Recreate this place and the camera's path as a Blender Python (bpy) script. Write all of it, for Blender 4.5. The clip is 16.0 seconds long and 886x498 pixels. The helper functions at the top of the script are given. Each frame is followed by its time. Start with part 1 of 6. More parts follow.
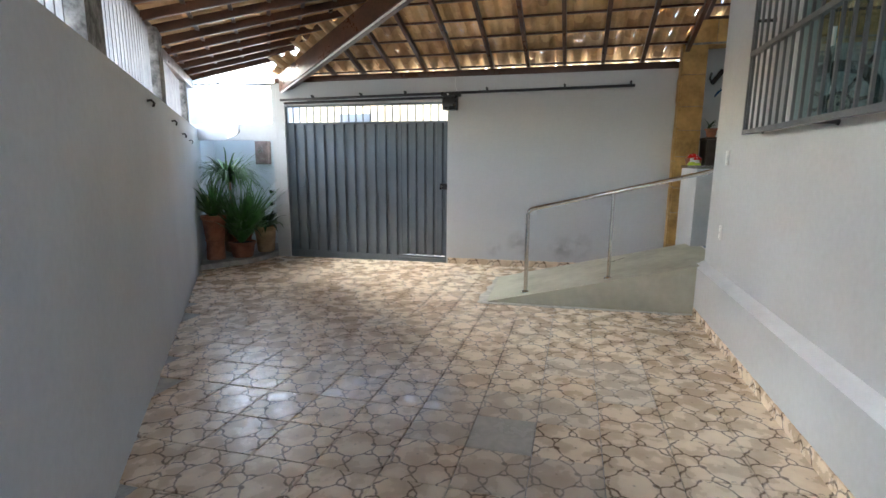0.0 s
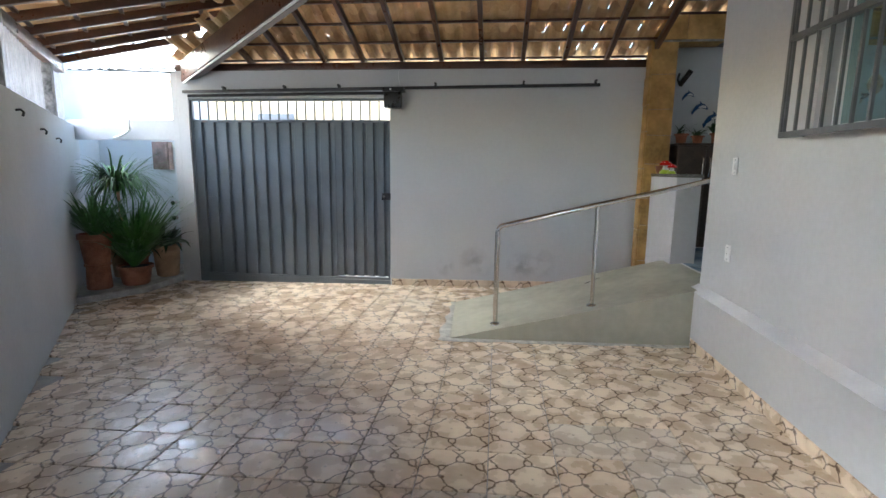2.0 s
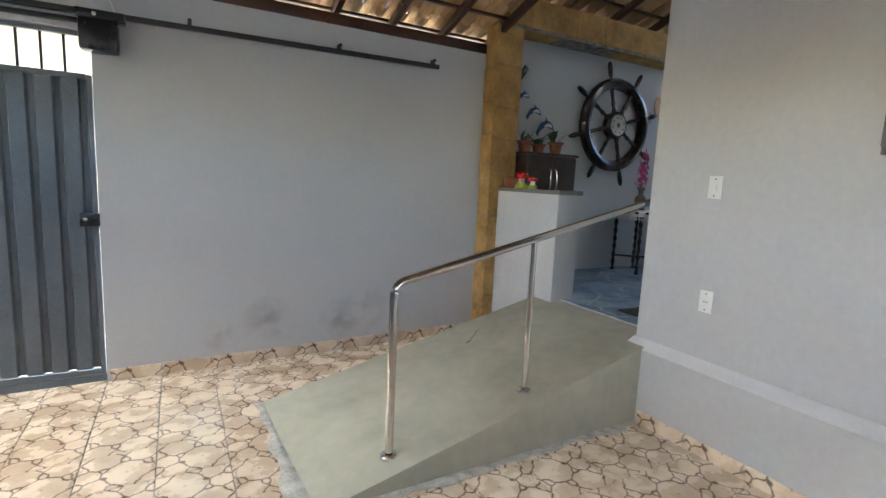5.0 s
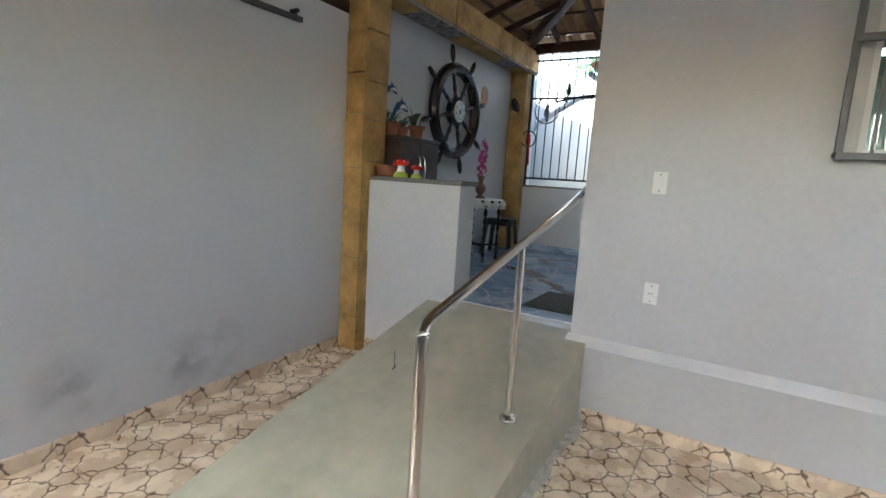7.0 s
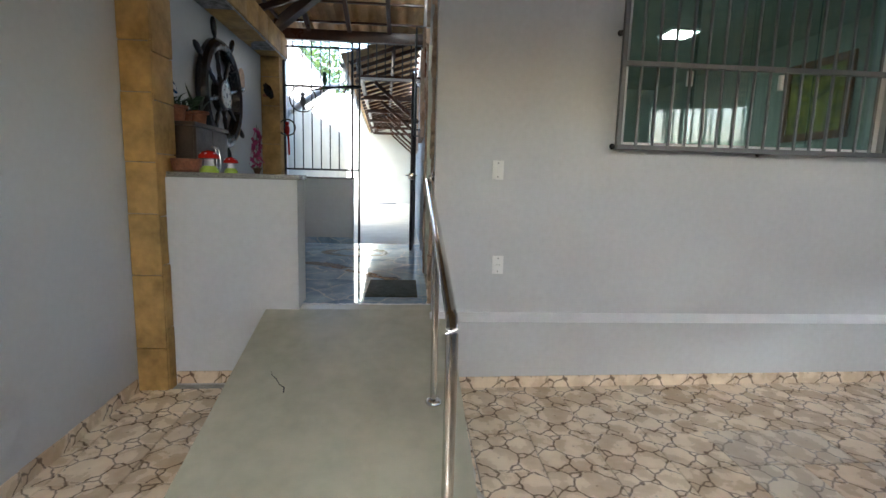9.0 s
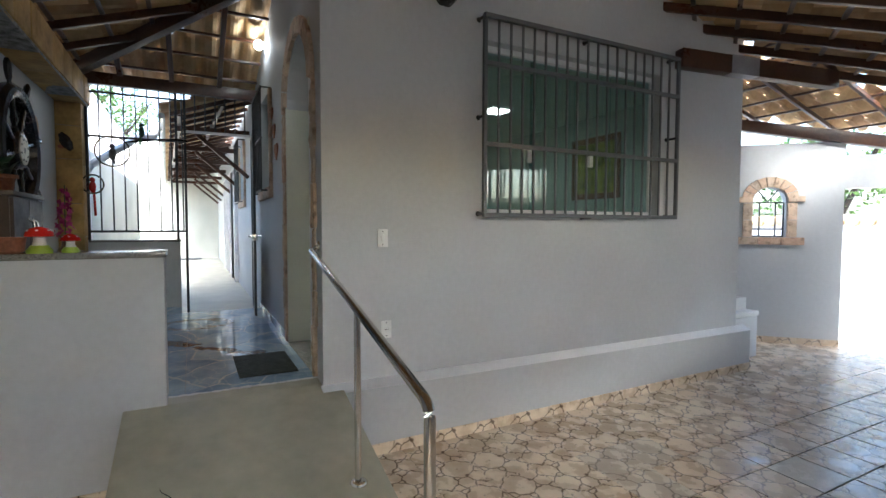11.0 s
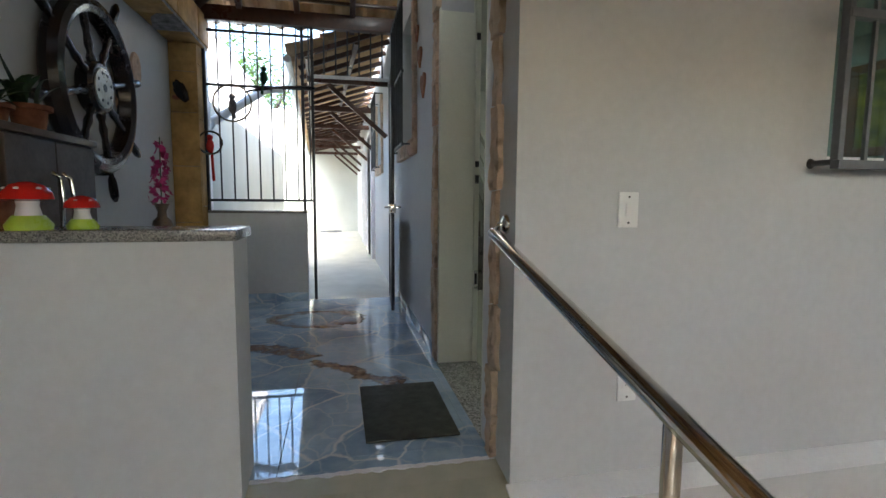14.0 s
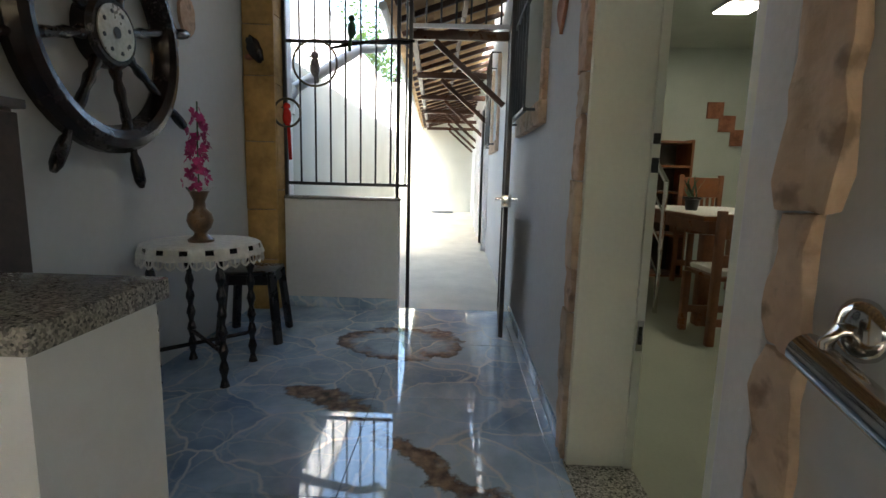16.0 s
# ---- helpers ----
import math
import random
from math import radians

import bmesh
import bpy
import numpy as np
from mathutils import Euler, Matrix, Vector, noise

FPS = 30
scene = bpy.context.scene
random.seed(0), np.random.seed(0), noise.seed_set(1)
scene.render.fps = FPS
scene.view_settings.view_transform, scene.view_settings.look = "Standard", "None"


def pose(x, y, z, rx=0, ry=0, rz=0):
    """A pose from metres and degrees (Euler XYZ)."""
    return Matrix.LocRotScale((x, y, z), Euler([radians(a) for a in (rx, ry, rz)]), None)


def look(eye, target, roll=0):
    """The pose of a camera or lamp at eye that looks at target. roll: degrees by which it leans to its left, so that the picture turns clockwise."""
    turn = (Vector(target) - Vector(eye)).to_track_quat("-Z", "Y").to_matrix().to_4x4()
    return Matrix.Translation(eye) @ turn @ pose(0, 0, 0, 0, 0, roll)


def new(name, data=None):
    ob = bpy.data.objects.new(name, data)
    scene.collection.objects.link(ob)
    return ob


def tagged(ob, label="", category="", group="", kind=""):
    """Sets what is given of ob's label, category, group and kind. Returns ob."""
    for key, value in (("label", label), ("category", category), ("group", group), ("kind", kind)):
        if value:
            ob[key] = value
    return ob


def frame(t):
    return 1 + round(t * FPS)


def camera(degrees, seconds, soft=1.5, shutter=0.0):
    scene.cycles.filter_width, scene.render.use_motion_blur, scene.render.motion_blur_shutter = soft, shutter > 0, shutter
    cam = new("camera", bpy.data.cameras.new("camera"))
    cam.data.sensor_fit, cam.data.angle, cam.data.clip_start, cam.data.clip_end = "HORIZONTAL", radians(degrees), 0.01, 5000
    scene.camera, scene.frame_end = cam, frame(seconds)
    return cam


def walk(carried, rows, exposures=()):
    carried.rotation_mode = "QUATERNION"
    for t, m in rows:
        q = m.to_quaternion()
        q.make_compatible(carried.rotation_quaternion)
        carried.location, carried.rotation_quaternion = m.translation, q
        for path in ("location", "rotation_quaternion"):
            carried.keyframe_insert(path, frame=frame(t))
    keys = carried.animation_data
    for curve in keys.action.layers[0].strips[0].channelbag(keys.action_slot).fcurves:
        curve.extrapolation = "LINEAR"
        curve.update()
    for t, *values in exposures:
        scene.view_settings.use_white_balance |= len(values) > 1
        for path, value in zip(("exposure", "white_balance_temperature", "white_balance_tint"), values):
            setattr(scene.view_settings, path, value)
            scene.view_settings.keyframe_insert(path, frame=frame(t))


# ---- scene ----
cam = camera(84.2, 16.0)
METRES, EYE, TILT, LEAN, TURN = 9.3, 1.43, 0.0, 0.0, 14.9
ROWS = [
    (0.0, 0.0, 0.0, 0.0, 0.08, -9.97, -0.43),
    (0.5, -0.001, 0.0056, -0.0002, -0.55, -9.74, -0.34),
    (1.0, -0.012, 0.0315, 0.0023, -2.74, -9.14, -0.19),
    (1.5, -0.0176, 0.0667, 0.0011, -4.98, -9.08, -0.52),
    (2.0, -0.0238, 0.1063, 0.0012, -8.56, -9.27, -0.74),
    (2.5, -0.0322, 0.1481, 0.0028, -13.46, -9.09, -1.1),
    (3.0, -0.0326, 0.1928, 0.0025, -19.16, -8.68, -1.26),
    (3.5, -0.0399, 0.2355, 0.002, -25.1, -8.44, -1.48),
    (4.0, -0.0491, 0.2742, 0.0037, -30.79, -8.33, -1.91),
    (6.5, -0.0631, 0.4643, 0.0015, -65.27, -8.09, -3.4),
    (7.0, -0.0662, 0.496, 0.002, -73.55, -8.43, -3.58),
    (7.5, -0.0612, 0.5258, 0.0016, -82.13, -8.37, -3.25),
    (8.0, -0.0619, 0.5554, 0.0015, -90.53, -8.63, -2.59),
    (8.5, -0.0662, 0.5848, 0.0013, -99.03, -9.08, -2.0),
    (9.0, -0.062, 0.6073, -0.001, -109.16, -8.14, -1.53),
    (9.5, -0.0608, 0.6298, 0.0035, -119.14, -5.4, -1.06),
    (10.0, -0.0654, 0.649, 0.0102, -127.25, -1.76, -0.33),
    (12.5, 0.0294, 0.6616, 0.0076, -130.42, -5.36, 0.81),
    (13.0, 0.0581, 0.6404, 0.0072, -125.11, -5.36, 0.28),
    (13.5, 0.0897, 0.621, 0.0069, -120.88, -5.19, -0.06),
    (14.0, 0.1243, 0.601, 0.0096, -116.83, -5.75, -0.41),
    (14.5, 0.1565, 0.5767, 0.0091, -111.98, -6.62, -0.51),
    (15.0, 0.1859, 0.5634, 0.0106, -107.85, -7.71, -0.76),
    (15.5, 0.22, 0.5592, 0.0123, -105.44, -8.56, -1.34),
    (16.0, 0.2374, 0.5561, 0.0171, -103.36, -8.57, -1.49),
]
TURNS = [(t, pose(0, 0, EYE, TILT, LEAN, TURN) @ pose(METRES * x, METRES * y, METRES * z, 90 + pitch, roll, yaw)) for t, x, y, z, yaw, pitch, roll in ROWS]
TURNS += [(10.2, look((-2.175, 5.739, 1.59), (-0.365, 4.890, 1.554), 0.4)), (12.3, look((-1.370, 5.986, 1.51), (0.403, 5.078, 1.335), -1.0))]
walk(cam, sorted(TURNS, key=lambda r: r[0]), exposures=[(0, 3.95, 5950, 4), (3.5, 3.8, 5750, 5), (6.5, 3.95, 5900, 5), (8, 3.7, 5950, 5), (9, 3.6, 5950, 5), (9.5, 3.55, 5950, 5), (10, 3.2, 5900, 5), (12.3, 3.55, 6000, 5), (13, 3.55, 6000, 5), (14.5, 3.35, 6300, 5), (16, 3.5, 6700, 4)])

# ---- world and light ----
world = bpy.data.worlds.new("sky")
scene.world = world
world.use_nodes = True
wn = world.node_tree
sky = wn.nodes.new("ShaderNodeTexSky")
sky.sky_type = "NISHITA"
sky.sun_disc = False
sky.sun_elevation, sky.sun_rotation = radians(37.5), radians(275.7)
sky.air_density, sky.dust_density, sky.ozone_density = 1.0, 4.0, 1.0
wn.nodes["Background"].inputs[1].default_value = 0.15
wn.links.new(sky.outputs[0], wn.nodes["Background"].inputs[0])
sun_data = bpy.data.lights.new("sun", "SUN")
sun_data.energy, sun_data.angle, sun_data.color = 1.5, radians(32), (0.95, 0.98, 1.0)
sun = new("sun", sun_data)
sun.matrix_world = look((-10, 1.0, 7.7), (0, 0, 0))


# ---- materials ----
def mat(name, color, rough=0.6, metal=0.0, vary=0.12, scale=3.0, fine=60.0, bump=0.15, bump_scale=80.0, tint=None, spec=0.5, rough_vary=0.1):
    """Paint, plaster, wood or metal: two scales of colour noise, uneven gloss and fine relief."""
    m = bpy.data.materials.new(name)
    m.use_nodes = True
    t = m.node_tree
    b = t.nodes["Principled BSDF"]
    co = t.nodes.new("ShaderNodeTexCoord")
    big, small = t.nodes.new("ShaderNodeTexNoise"), t.nodes.new("ShaderNodeTexNoise")
    big.inputs["Scale"].default_value, big.inputs["Detail"].default_value = scale, 4
    small.inputs["Scale"].default_value, small.inputs["Detail"].default_value = fine, 3
    for n in (big, small):
        t.links.new(co.outputs["Object"], n.inputs["Vector"])
    mix = t.nodes.new("ShaderNodeMixRGB")
    dark = tint or tuple(c * (1 - 2.2 * vary) for c in color)
    mix.inputs[1].default_value, mix.inputs[2].default_value = (*dark, 1), (*[min(1, c * (1 + 0.6 * vary)) for c in color], 1)
    add = t.nodes.new("ShaderNodeMath")
    add.operation = "MULTIPLY_ADD"
    t.links.new(small.outputs[0], add.inputs[0])
    add.inputs[1].default_value = 0.45
    t.links.new(big.outputs[0], add.inputs[2])
    ramp = t.nodes.new("ShaderNodeMapRange")
    ramp.inputs[1].default_value, ramp.inputs[2].default_value = 0.45, 0.95
    t.links.new(add.outputs[0], ramp.inputs[0])
    t.links.new(ramp.outputs[0], mix.inputs[0])
    t.links.new(mix.outputs[0], b.inputs["Base Color"])
    rr = t.nodes.new("ShaderNodeMapRange")
    rr.inputs[3].default_value, rr.inputs[4].default_value = min(1, rough + rough_vary), max(0.02, rough - rough_vary)
    t.links.new(ramp.outputs[0], rr.inputs[0])
    t.links.new(rr.outputs[0], b.inputs["Roughness"])
    b.inputs["Metallic"].default_value = metal
    b.inputs["Specular IOR Level"].default_value = spec
    if bump:
        bn, bt = t.nodes.new("ShaderNodeBump"), t.nodes.new("ShaderNodeTexNoise")
        bt.inputs["Scale"].default_value, bt.inputs["Detail"].default_value = bump_scale, 5
        t.links.new(co.outputs["Object"], bt.inputs["Vector"])
        bn.inputs["Strength"].default_value, bn.inputs["Distance"].default_value = bump, 0.004
        t.links.new(bt.outputs[0], bn.inputs["Height"])
        t.links.new(bn.outputs[0], b.inputs["Normal"])
    return m


def emit(name, color, strength):
    m = bpy.data.materials.new(name)
    m.use_nodes = True
    b = m.node_tree.nodes["Principled BSDF"]
    b.inputs["Base Color"].default_value = (*color, 1)
    b.inputs["Emission Color"].default_value, b.inputs["Emission Strength"].default_value = (*color, 1), strength
    return m


def glass_mat(name, color, rough=0.02, film=None):
    """A thin pane: clear tinted sheet under a glossy face, mixed by Fresnel."""
    m = bpy.data.materials.new(name)
    m.use_nodes = True
    t = m.node_tree
    t.nodes.remove(t.nodes["Principled BSDF"])
    tr, gl, lw, mx = (t.nodes.new(k) for k in ("ShaderNodeBsdfTransparent", "ShaderNodeBsdfGlossy", "ShaderNodeLayerWeight", "ShaderNodeMixShader"))
    power, fr = t.nodes.new("ShaderNodeMath"), t.nodes.new("ShaderNodeMath")
    tr.inputs[0].default_value = (*color, 1)
    gl.inputs["Roughness"].default_value = rough
    lw.inputs[0].default_value = 0.5
    power.operation, power.inputs[1].default_value = "POWER", 4.0
    fr.operation, fr.inputs[1].default_value, fr.inputs[2].default_value = "MULTIPLY_ADD", 0.9, 0.05
    t.links.new(lw.outputs["Facing"], power.inputs[0])
    t.links.new(power.outputs[0], fr.inputs[0])
    t.links.new(fr.outputs[0], mx.inputs[0])
    if film:
        df, m2 = t.nodes.new("ShaderNodeBsdfDiffuse"), t.nodes.new("ShaderNodeMixShader")
        df.inputs[0].default_value, m2.inputs[0].default_value = (*film, 1), 0.10
        t.links.new(tr.outputs[0], m2.inputs[1])
        t.links.new(df.outputs[0], m2.inputs[2])
        t.links.new(m2.outputs[0], mx.inputs[1])
    else:
        t.links.new(tr.outputs[0], mx.inputs[1])
    t.links.new(gl.outputs[0], mx.inputs[2])
    t.links.new(mx.outputs[0], t.nodes["Material Output"].inputs[0])
    return m


WALL = mat("wall_paint", (0.56, 0.57, 0.58), 0.75, vary=0.05, scale=0.9, fine=25, bump=0.25, bump_scale=55)
WHITE = mat("white_paint", (0.76, 0.76, 0.77), 0.6, vary=0.05, scale=2, bump=0.2)
def damp_mat():
    """The wall paint with three soft-edged damp blooms low on the gate wall."""
    m = mat("wall_paint_damp", (0.56, 0.57, 0.58), 0.75, vary=0.035, scale=0.9, fine=25, bump=0.25, bump_scale=55)
    t = m.node_tree
    b = t.nodes["Principled BSDF"]
    geo, no = t.nodes.new("ShaderNodeNewGeometry"), t.nodes.new("ShaderNodeTexNoise")
    no.inputs["Scale"].default_value, no.inputs["Detail"].default_value = 6, 6
    t.links.new(geo.outputs["Position"], no.inputs["Vector"])
    nr = t.nodes.new("ShaderNodeMapRange")
    nr.inputs[1].default_value, nr.inputs[2].default_value = 0.42, 0.62
    t.links.new(no.outputs[0], nr.inputs[0])
    last = b.inputs["Base Color"].links[0].from_socket
    for c, r in (((0.06, 7.04, 0.29), 0.24), ((-0.16, 7.04, 0.24), 0.2), ((-0.75, 7.04, 0.3), 0.2), ((-0.62, 7.04, 0.2), 0.12), ((-1.1, 7.04, 0.2), 0.14)):
        d, k, mx, mu = t.nodes.new("ShaderNodeVectorMath"), t.nodes.new("ShaderNodeMapRange"), t.nodes.new("ShaderNodeMixRGB"), t.nodes.new("ShaderNodeMath")
        d.operation, mu.operation, mu.use_clamp = "DISTANCE", "MULTIPLY", True
        t.links.new(geo.outputs["Position"], d.inputs[0])
        d.inputs[1].default_value = c
        t.links.new(d.outputs["Value"], k.inputs[0])
        k.inputs[1].default_value, k.inputs[2].default_value, k.inputs[3].default_value, k.inputs[4].default_value = 0.0, r, 0.8, 0.0
        t.links.new(k.outputs[0], mu.inputs[0])
        t.links.new(nr.outputs[0], mu.inputs[1])
        t.links.new(mu.outputs[0], mx.inputs[0])
        t.links.new(last, mx.inputs[1])
        mx.inputs[2].default_value = (0.3, 0.3, 0.31, 1)
        last = mx.outputs[0]
    t.links.new(last, b.inputs["Base Color"])
    return m


WALL_DAMP = damp_mat()
CREAM = mat("cream_door_paint", (0.80, 0.81, 0.71), 0.4, vary=0.04, scale=2, bump=0.05)
ROOM = mat("room_paint", (0.44, 0.47, 0.42), 0.8, vary=0.04, bump=0.1)
# paler than WALL, for the sloped plinth top
BAND = mat("ledge_pale", (0.82, 0.83, 0.84), 0.6, vary=0.04, scale=4, bump=0.2)
WOOD = mat("varnished_roof_timber", (0.075, 0.03, 0.016), 0.35, vary=0.3, scale=2.5, fine=30, bump=0.2, bump_scale=40)
DARKWOOD = mat("dark_turned_wood", (0.018, 0.010, 0.008), 0.24, vary=0.25, scale=5, bump=0.1)
CABWOOD = mat("cabinet_laminate", (0.06, 0.04, 0.03), 0.45, vary=0.25, scale=6, bump=0.05)
TABLEWOOD = mat("dining_wood", (0.22, 0.08, 0.03), 0.35, vary=0.2, scale=6, bump=0.05)
CLAY = mat("roof_tile_clay", (0.74, 0.54, 0.31), 0.85, vary=0.3, scale=4, fine=20, bump=0.3, tint=(0.36, 0.21, 0.11))
def clay_tiles():
    """Each roof tile a shade of its own, from cream to burnt orange."""
    t = CLAY.node_tree
    b = t.nodes["Principled BSDF"]
    geo, ramp, mx = t.nodes.new("ShaderNodeNewGeometry"), t.nodes.new("ShaderNodeValToRGB"), t.nodes.new("ShaderNodeMixRGB")
    src = b.inputs["Base Color"].links[0].from_socket
    t.links.new(geo.outputs["Random Per Island"], ramp.inputs[0])
    e = ramp.color_ramp.elements
    e[0].position, e[0].color = 0.0, (0.24, 0.13, 0.07, 1)
    e[1].position, e[1].color = 1.0, (0.68, 0.50, 0.28, 1)
    k = e.new(0.45)
    k.color = (0.52, 0.34, 0.17, 1)
    mx.inputs[0].default_value = 0.62
    t.links.new(src, mx.inputs[1])
    t.links.new(ramp.outputs[0], mx.inputs[2])
    t.links.new(mx.outputs[0], b.inputs["Base Color"])


clay_tiles()
POT = mat("terracotta", (0.33, 0.13, 0.07), 0.8, vary=0.25, scale=7, bump=0.3)
POT_PALE = mat("pale_clay", (0.42, 0.27, 0.16), 0.8, vary=0.2, scale=7, bump=0.3)
RAMP = mat("ramp_floor_paint", (0.46, 0.445, 0.34), 0.42, vary=0.11, scale=2.2, fine=12, bump=0.12, bump_scale=30, rough_vary=0.12)
PALE_MORTAR = mat("pale_mortar", (0.60, 0.58, 0.52), 0.9, vary=0.22, scale=14, bump=0.6)
CEMENT = mat("mortar", (0.42, 0.40, 0.37), 0.9, vary=0.2, scale=9, bump=0.5)
ROUGH_CEMENT = mat("bare_concrete", (0.3, 0.29, 0.28), 0.95, vary=0.35, scale=14, bump=1.0, bump_scale=45)
GROUND = mat("dusty_ground", (0.34, 0.32, 0.27), 0.9, vary=0.15, scale=1.5, bump=0.4)
YARD = mat("pale_concrete_yard", (0.62, 0.59, 0.50), 0.7, vary=0.08, scale=3, bump=0.2)
OCHRE = mat("ochre_stone", (0.46, 0.28, 0.09), 0.7, vary=0.28, scale=5, fine=22, bump=0.6, bump_scale=22, tint=(0.25, 0.15, 0.05))
SANDSTONE = mat("sandstone_trim", (0.60, 0.45, 0.33), 0.8, vary=0.3, scale=13, fine=45, bump=0.8, bump_scale=38, tint=(0.33, 0.215, 0.15))
GATE = mat("gate_paint", (0.14, 0.165, 0.19), 0.42, vary=0.16, scale=1.6, bump=0.06)
IRON = mat("dark_iron", (0.025, 0.025, 0.028), 0.45, vary=0.2, scale=8, bump=0.05)
GRILLE = mat("grille_paint", (0.12, 0.125, 0.135), 0.45, vary=0.12, scale=5, bump=0.05)
BARS = mat("grey_bar_paint", (0.36, 0.36, 0.38), 0.5, vary=0.12, scale=5, bump=0.05)
SHUTTER = mat("white_bar_paint", (0.72, 0.72, 0.74), 0.5, vary=0.08, scale=5, bump=0.05)
STEEL = mat("polished_steel", (0.62, 0.60, 0.57), 0.12, metal=1.0, vary=0.04, scale=8, bump=0.0, rough_vary=0.04)
BLACK = mat("black_plastic", (0.012, 0.012, 0.014), 0.3, vary=0.2, scale=6, bump=0.02)
PLASTIC = mat("white_plastic", (0.8, 0.8, 0.79), 0.35, vary=0.02, bump=0.0)
MAT_GREEN = mat("rubber_mat", (0.035, 0.04, 0.03), 0.85, vary=0.2, scale=20, bump=0.8, bump_scale=180)
RED = mat("red_enamel", (0.55, 0.02, 0.015), 0.2, vary=0.1, bump=0.0)
LIME = mat("lime_enamel", (0.42, 0.55, 0.06), 0.3, vary=0.1, bump=0.0)
PINK = mat("magenta_petals", (0.42, 0.02, 0.16), 0.6, vary=0.25, scale=20, bump=0.1)
LEAF = mat("leaf_green", (0.08, 0.2, 0.045), 0.45, vary=0.35, scale=8, bump=0.1)
LEAF_DARK = mat("dark_leaf", (0.025, 0.07, 0.025), 0.45, vary=0.3, scale=8, bump=0.1)
TREE = mat("tree_leaf", (0.09, 0.17, 0.04), 0.6, vary=0.35, scale=1.5, bump=0.0)
SOIL = mat("soil", (0.04, 0.028, 0.02), 0.95, vary=0.3, scale=20, bump=0.8)
CLOTH = mat("crochet_cotton", (0.72, 0.70, 0.64), 0.9, vary=0.08, scale=30, bump=0.6, bump_scale=160)
BLUE = mat("blue_enamel", (0.03, 0.09, 0.22), 0.25, vary=0.15, bump=0.0)
PAINTING = mat("painting_canvas", (0.34, 0.30, 0.045), 0.6, vary=0.5, scale=6, fine=16, bump=0.2, tint=(0.015, 0.035, 0.012))
ALLEY_WALL = mat("alley_plaster", (0.5, 0.51, 0.46), 0.85, vary=0.08, scale=1.2, bump=0.3)
STREET = mat("street_wall", (0.72, 0.55, 0.33), 0.9, vary=0.12, scale=1.5, bump=0.2)
STEPS = mat("room_floor", (0.5, 0.53, 0.43), 0.08, vary=0.04, scale=2, bump=0.0, rough_vary=0.03)
BRONZE = mat("aged_brass", (0.12, 0.09, 0.05), 0.4, metal=0.6, vary=0.3, scale=10, bump=0.1)
GREEN = mat("green_feathers", (0.015, 0.08, 0.02), 0.5, vary=0.3, scale=20, bump=0.2)
GREY_FEATHER = mat("grey_carved_owl", (0.28, 0.27, 0.27), 0.7, vary=0.3, scale=20, bump=0.3)
PANE = glass_mat("green_tinted_pane", (0.72, 0.85, 0.86), 0.02, (0.15, 0.26, 0.27))
CLEAR = glass_mat("clear_pane", (0.85, 0.9, 0.9))
LAMP = emit("lamp_glow", (1.0, 0.92, 0.78), 4.2)
BULB = emit("bulb_glow", (0.95, 0.98, 1.0), 6)


def granite_mat(name, scale, light):
    m = mat(name, (0.3, 0.29, 0.27), 0.2, vary=0.2, scale=30, fine=120, bump=0.05)
    t = m.node_tree
    v = t.nodes.new("ShaderNodeTexVoronoi")
    v.inputs["Scale"].default_value = scale
    co = t.nodes.new("ShaderNodeTexCoord")
    t.links.new(co.outputs["Object"], v.inputs["Vector"])
    ramp = t.nodes.new("ShaderNodeValToRGB")
    for e, (p, c) in zip(ramp.color_ramp.elements, ((0.1, (0.05, 0.05, 0.05, 1)), (0.8, light))):
        e.position, e.color = p, c
    t.links.new(v.outputs["Color"], ramp.inputs[0])
    t.links.new(ramp.outputs[0], t.nodes["Principled BSDF"].inputs["Base Color"])
    return m


GRANITE = granite_mat("grey_granite", 300, (0.28, 0.265, 0.24, 1))
PALE_GRANITE = granite_mat("pale_granite", 170, (0.66, 0.66, 0.60, 1))


def stone_shades():
    """Each trim stone a shade of its own, from grey-buff to rose-brown, with sooty flecks."""
    t = SANDSTONE.node_tree
    b = t.nodes["Principled BSDF"]
    src = b.inputs["Base Color"].links[0].from_socket
    info, ramp, mx, co, no, fl, dk = (t.nodes.new("ShaderNode" + k) for k in ("ObjectInfo", "ValToRGB", "MixRGB", "TexCoord", "TexNoise", "MapRange", "MixRGB"))
    t.links.new(info.outputs["Random"], ramp.inputs[0])
    e = ramp.color_ramp.elements
    e[0].position, e[0].color = 0.0, (0.46, 0.38, 0.29, 1)
    e[1].position, e[1].color = 1.0, (0.50, 0.30, 0.20, 1)
    k = e.new(0.5)
    k.color = (0.66, 0.50, 0.36, 1)
    mx.inputs[0].default_value = 0.55
    t.links.new(src, mx.inputs[1])
    t.links.new(ramp.outputs[0], mx.inputs[2])
    no.inputs["Scale"].default_value, no.inputs["Detail"].default_value = 17, 7
    t.links.new(co.outputs["Object"], no.inputs["Vector"])
    fl.inputs[1].default_value, fl.inputs[2].default_value, fl.inputs[4].default_value = 0.56, 0.68, 0.7
    t.links.new(no.outputs[0], fl.inputs[0])
    t.links.new(fl.outputs[0], dk.inputs[0])
    t.links.new(mx.outputs[0], dk.inputs[1])
    dk.inputs[2].default_value = (0.20, 0.14, 0.10, 1)
    t.links.new(dk.outputs[0], b.inputs["Base Color"])


stone_shades()


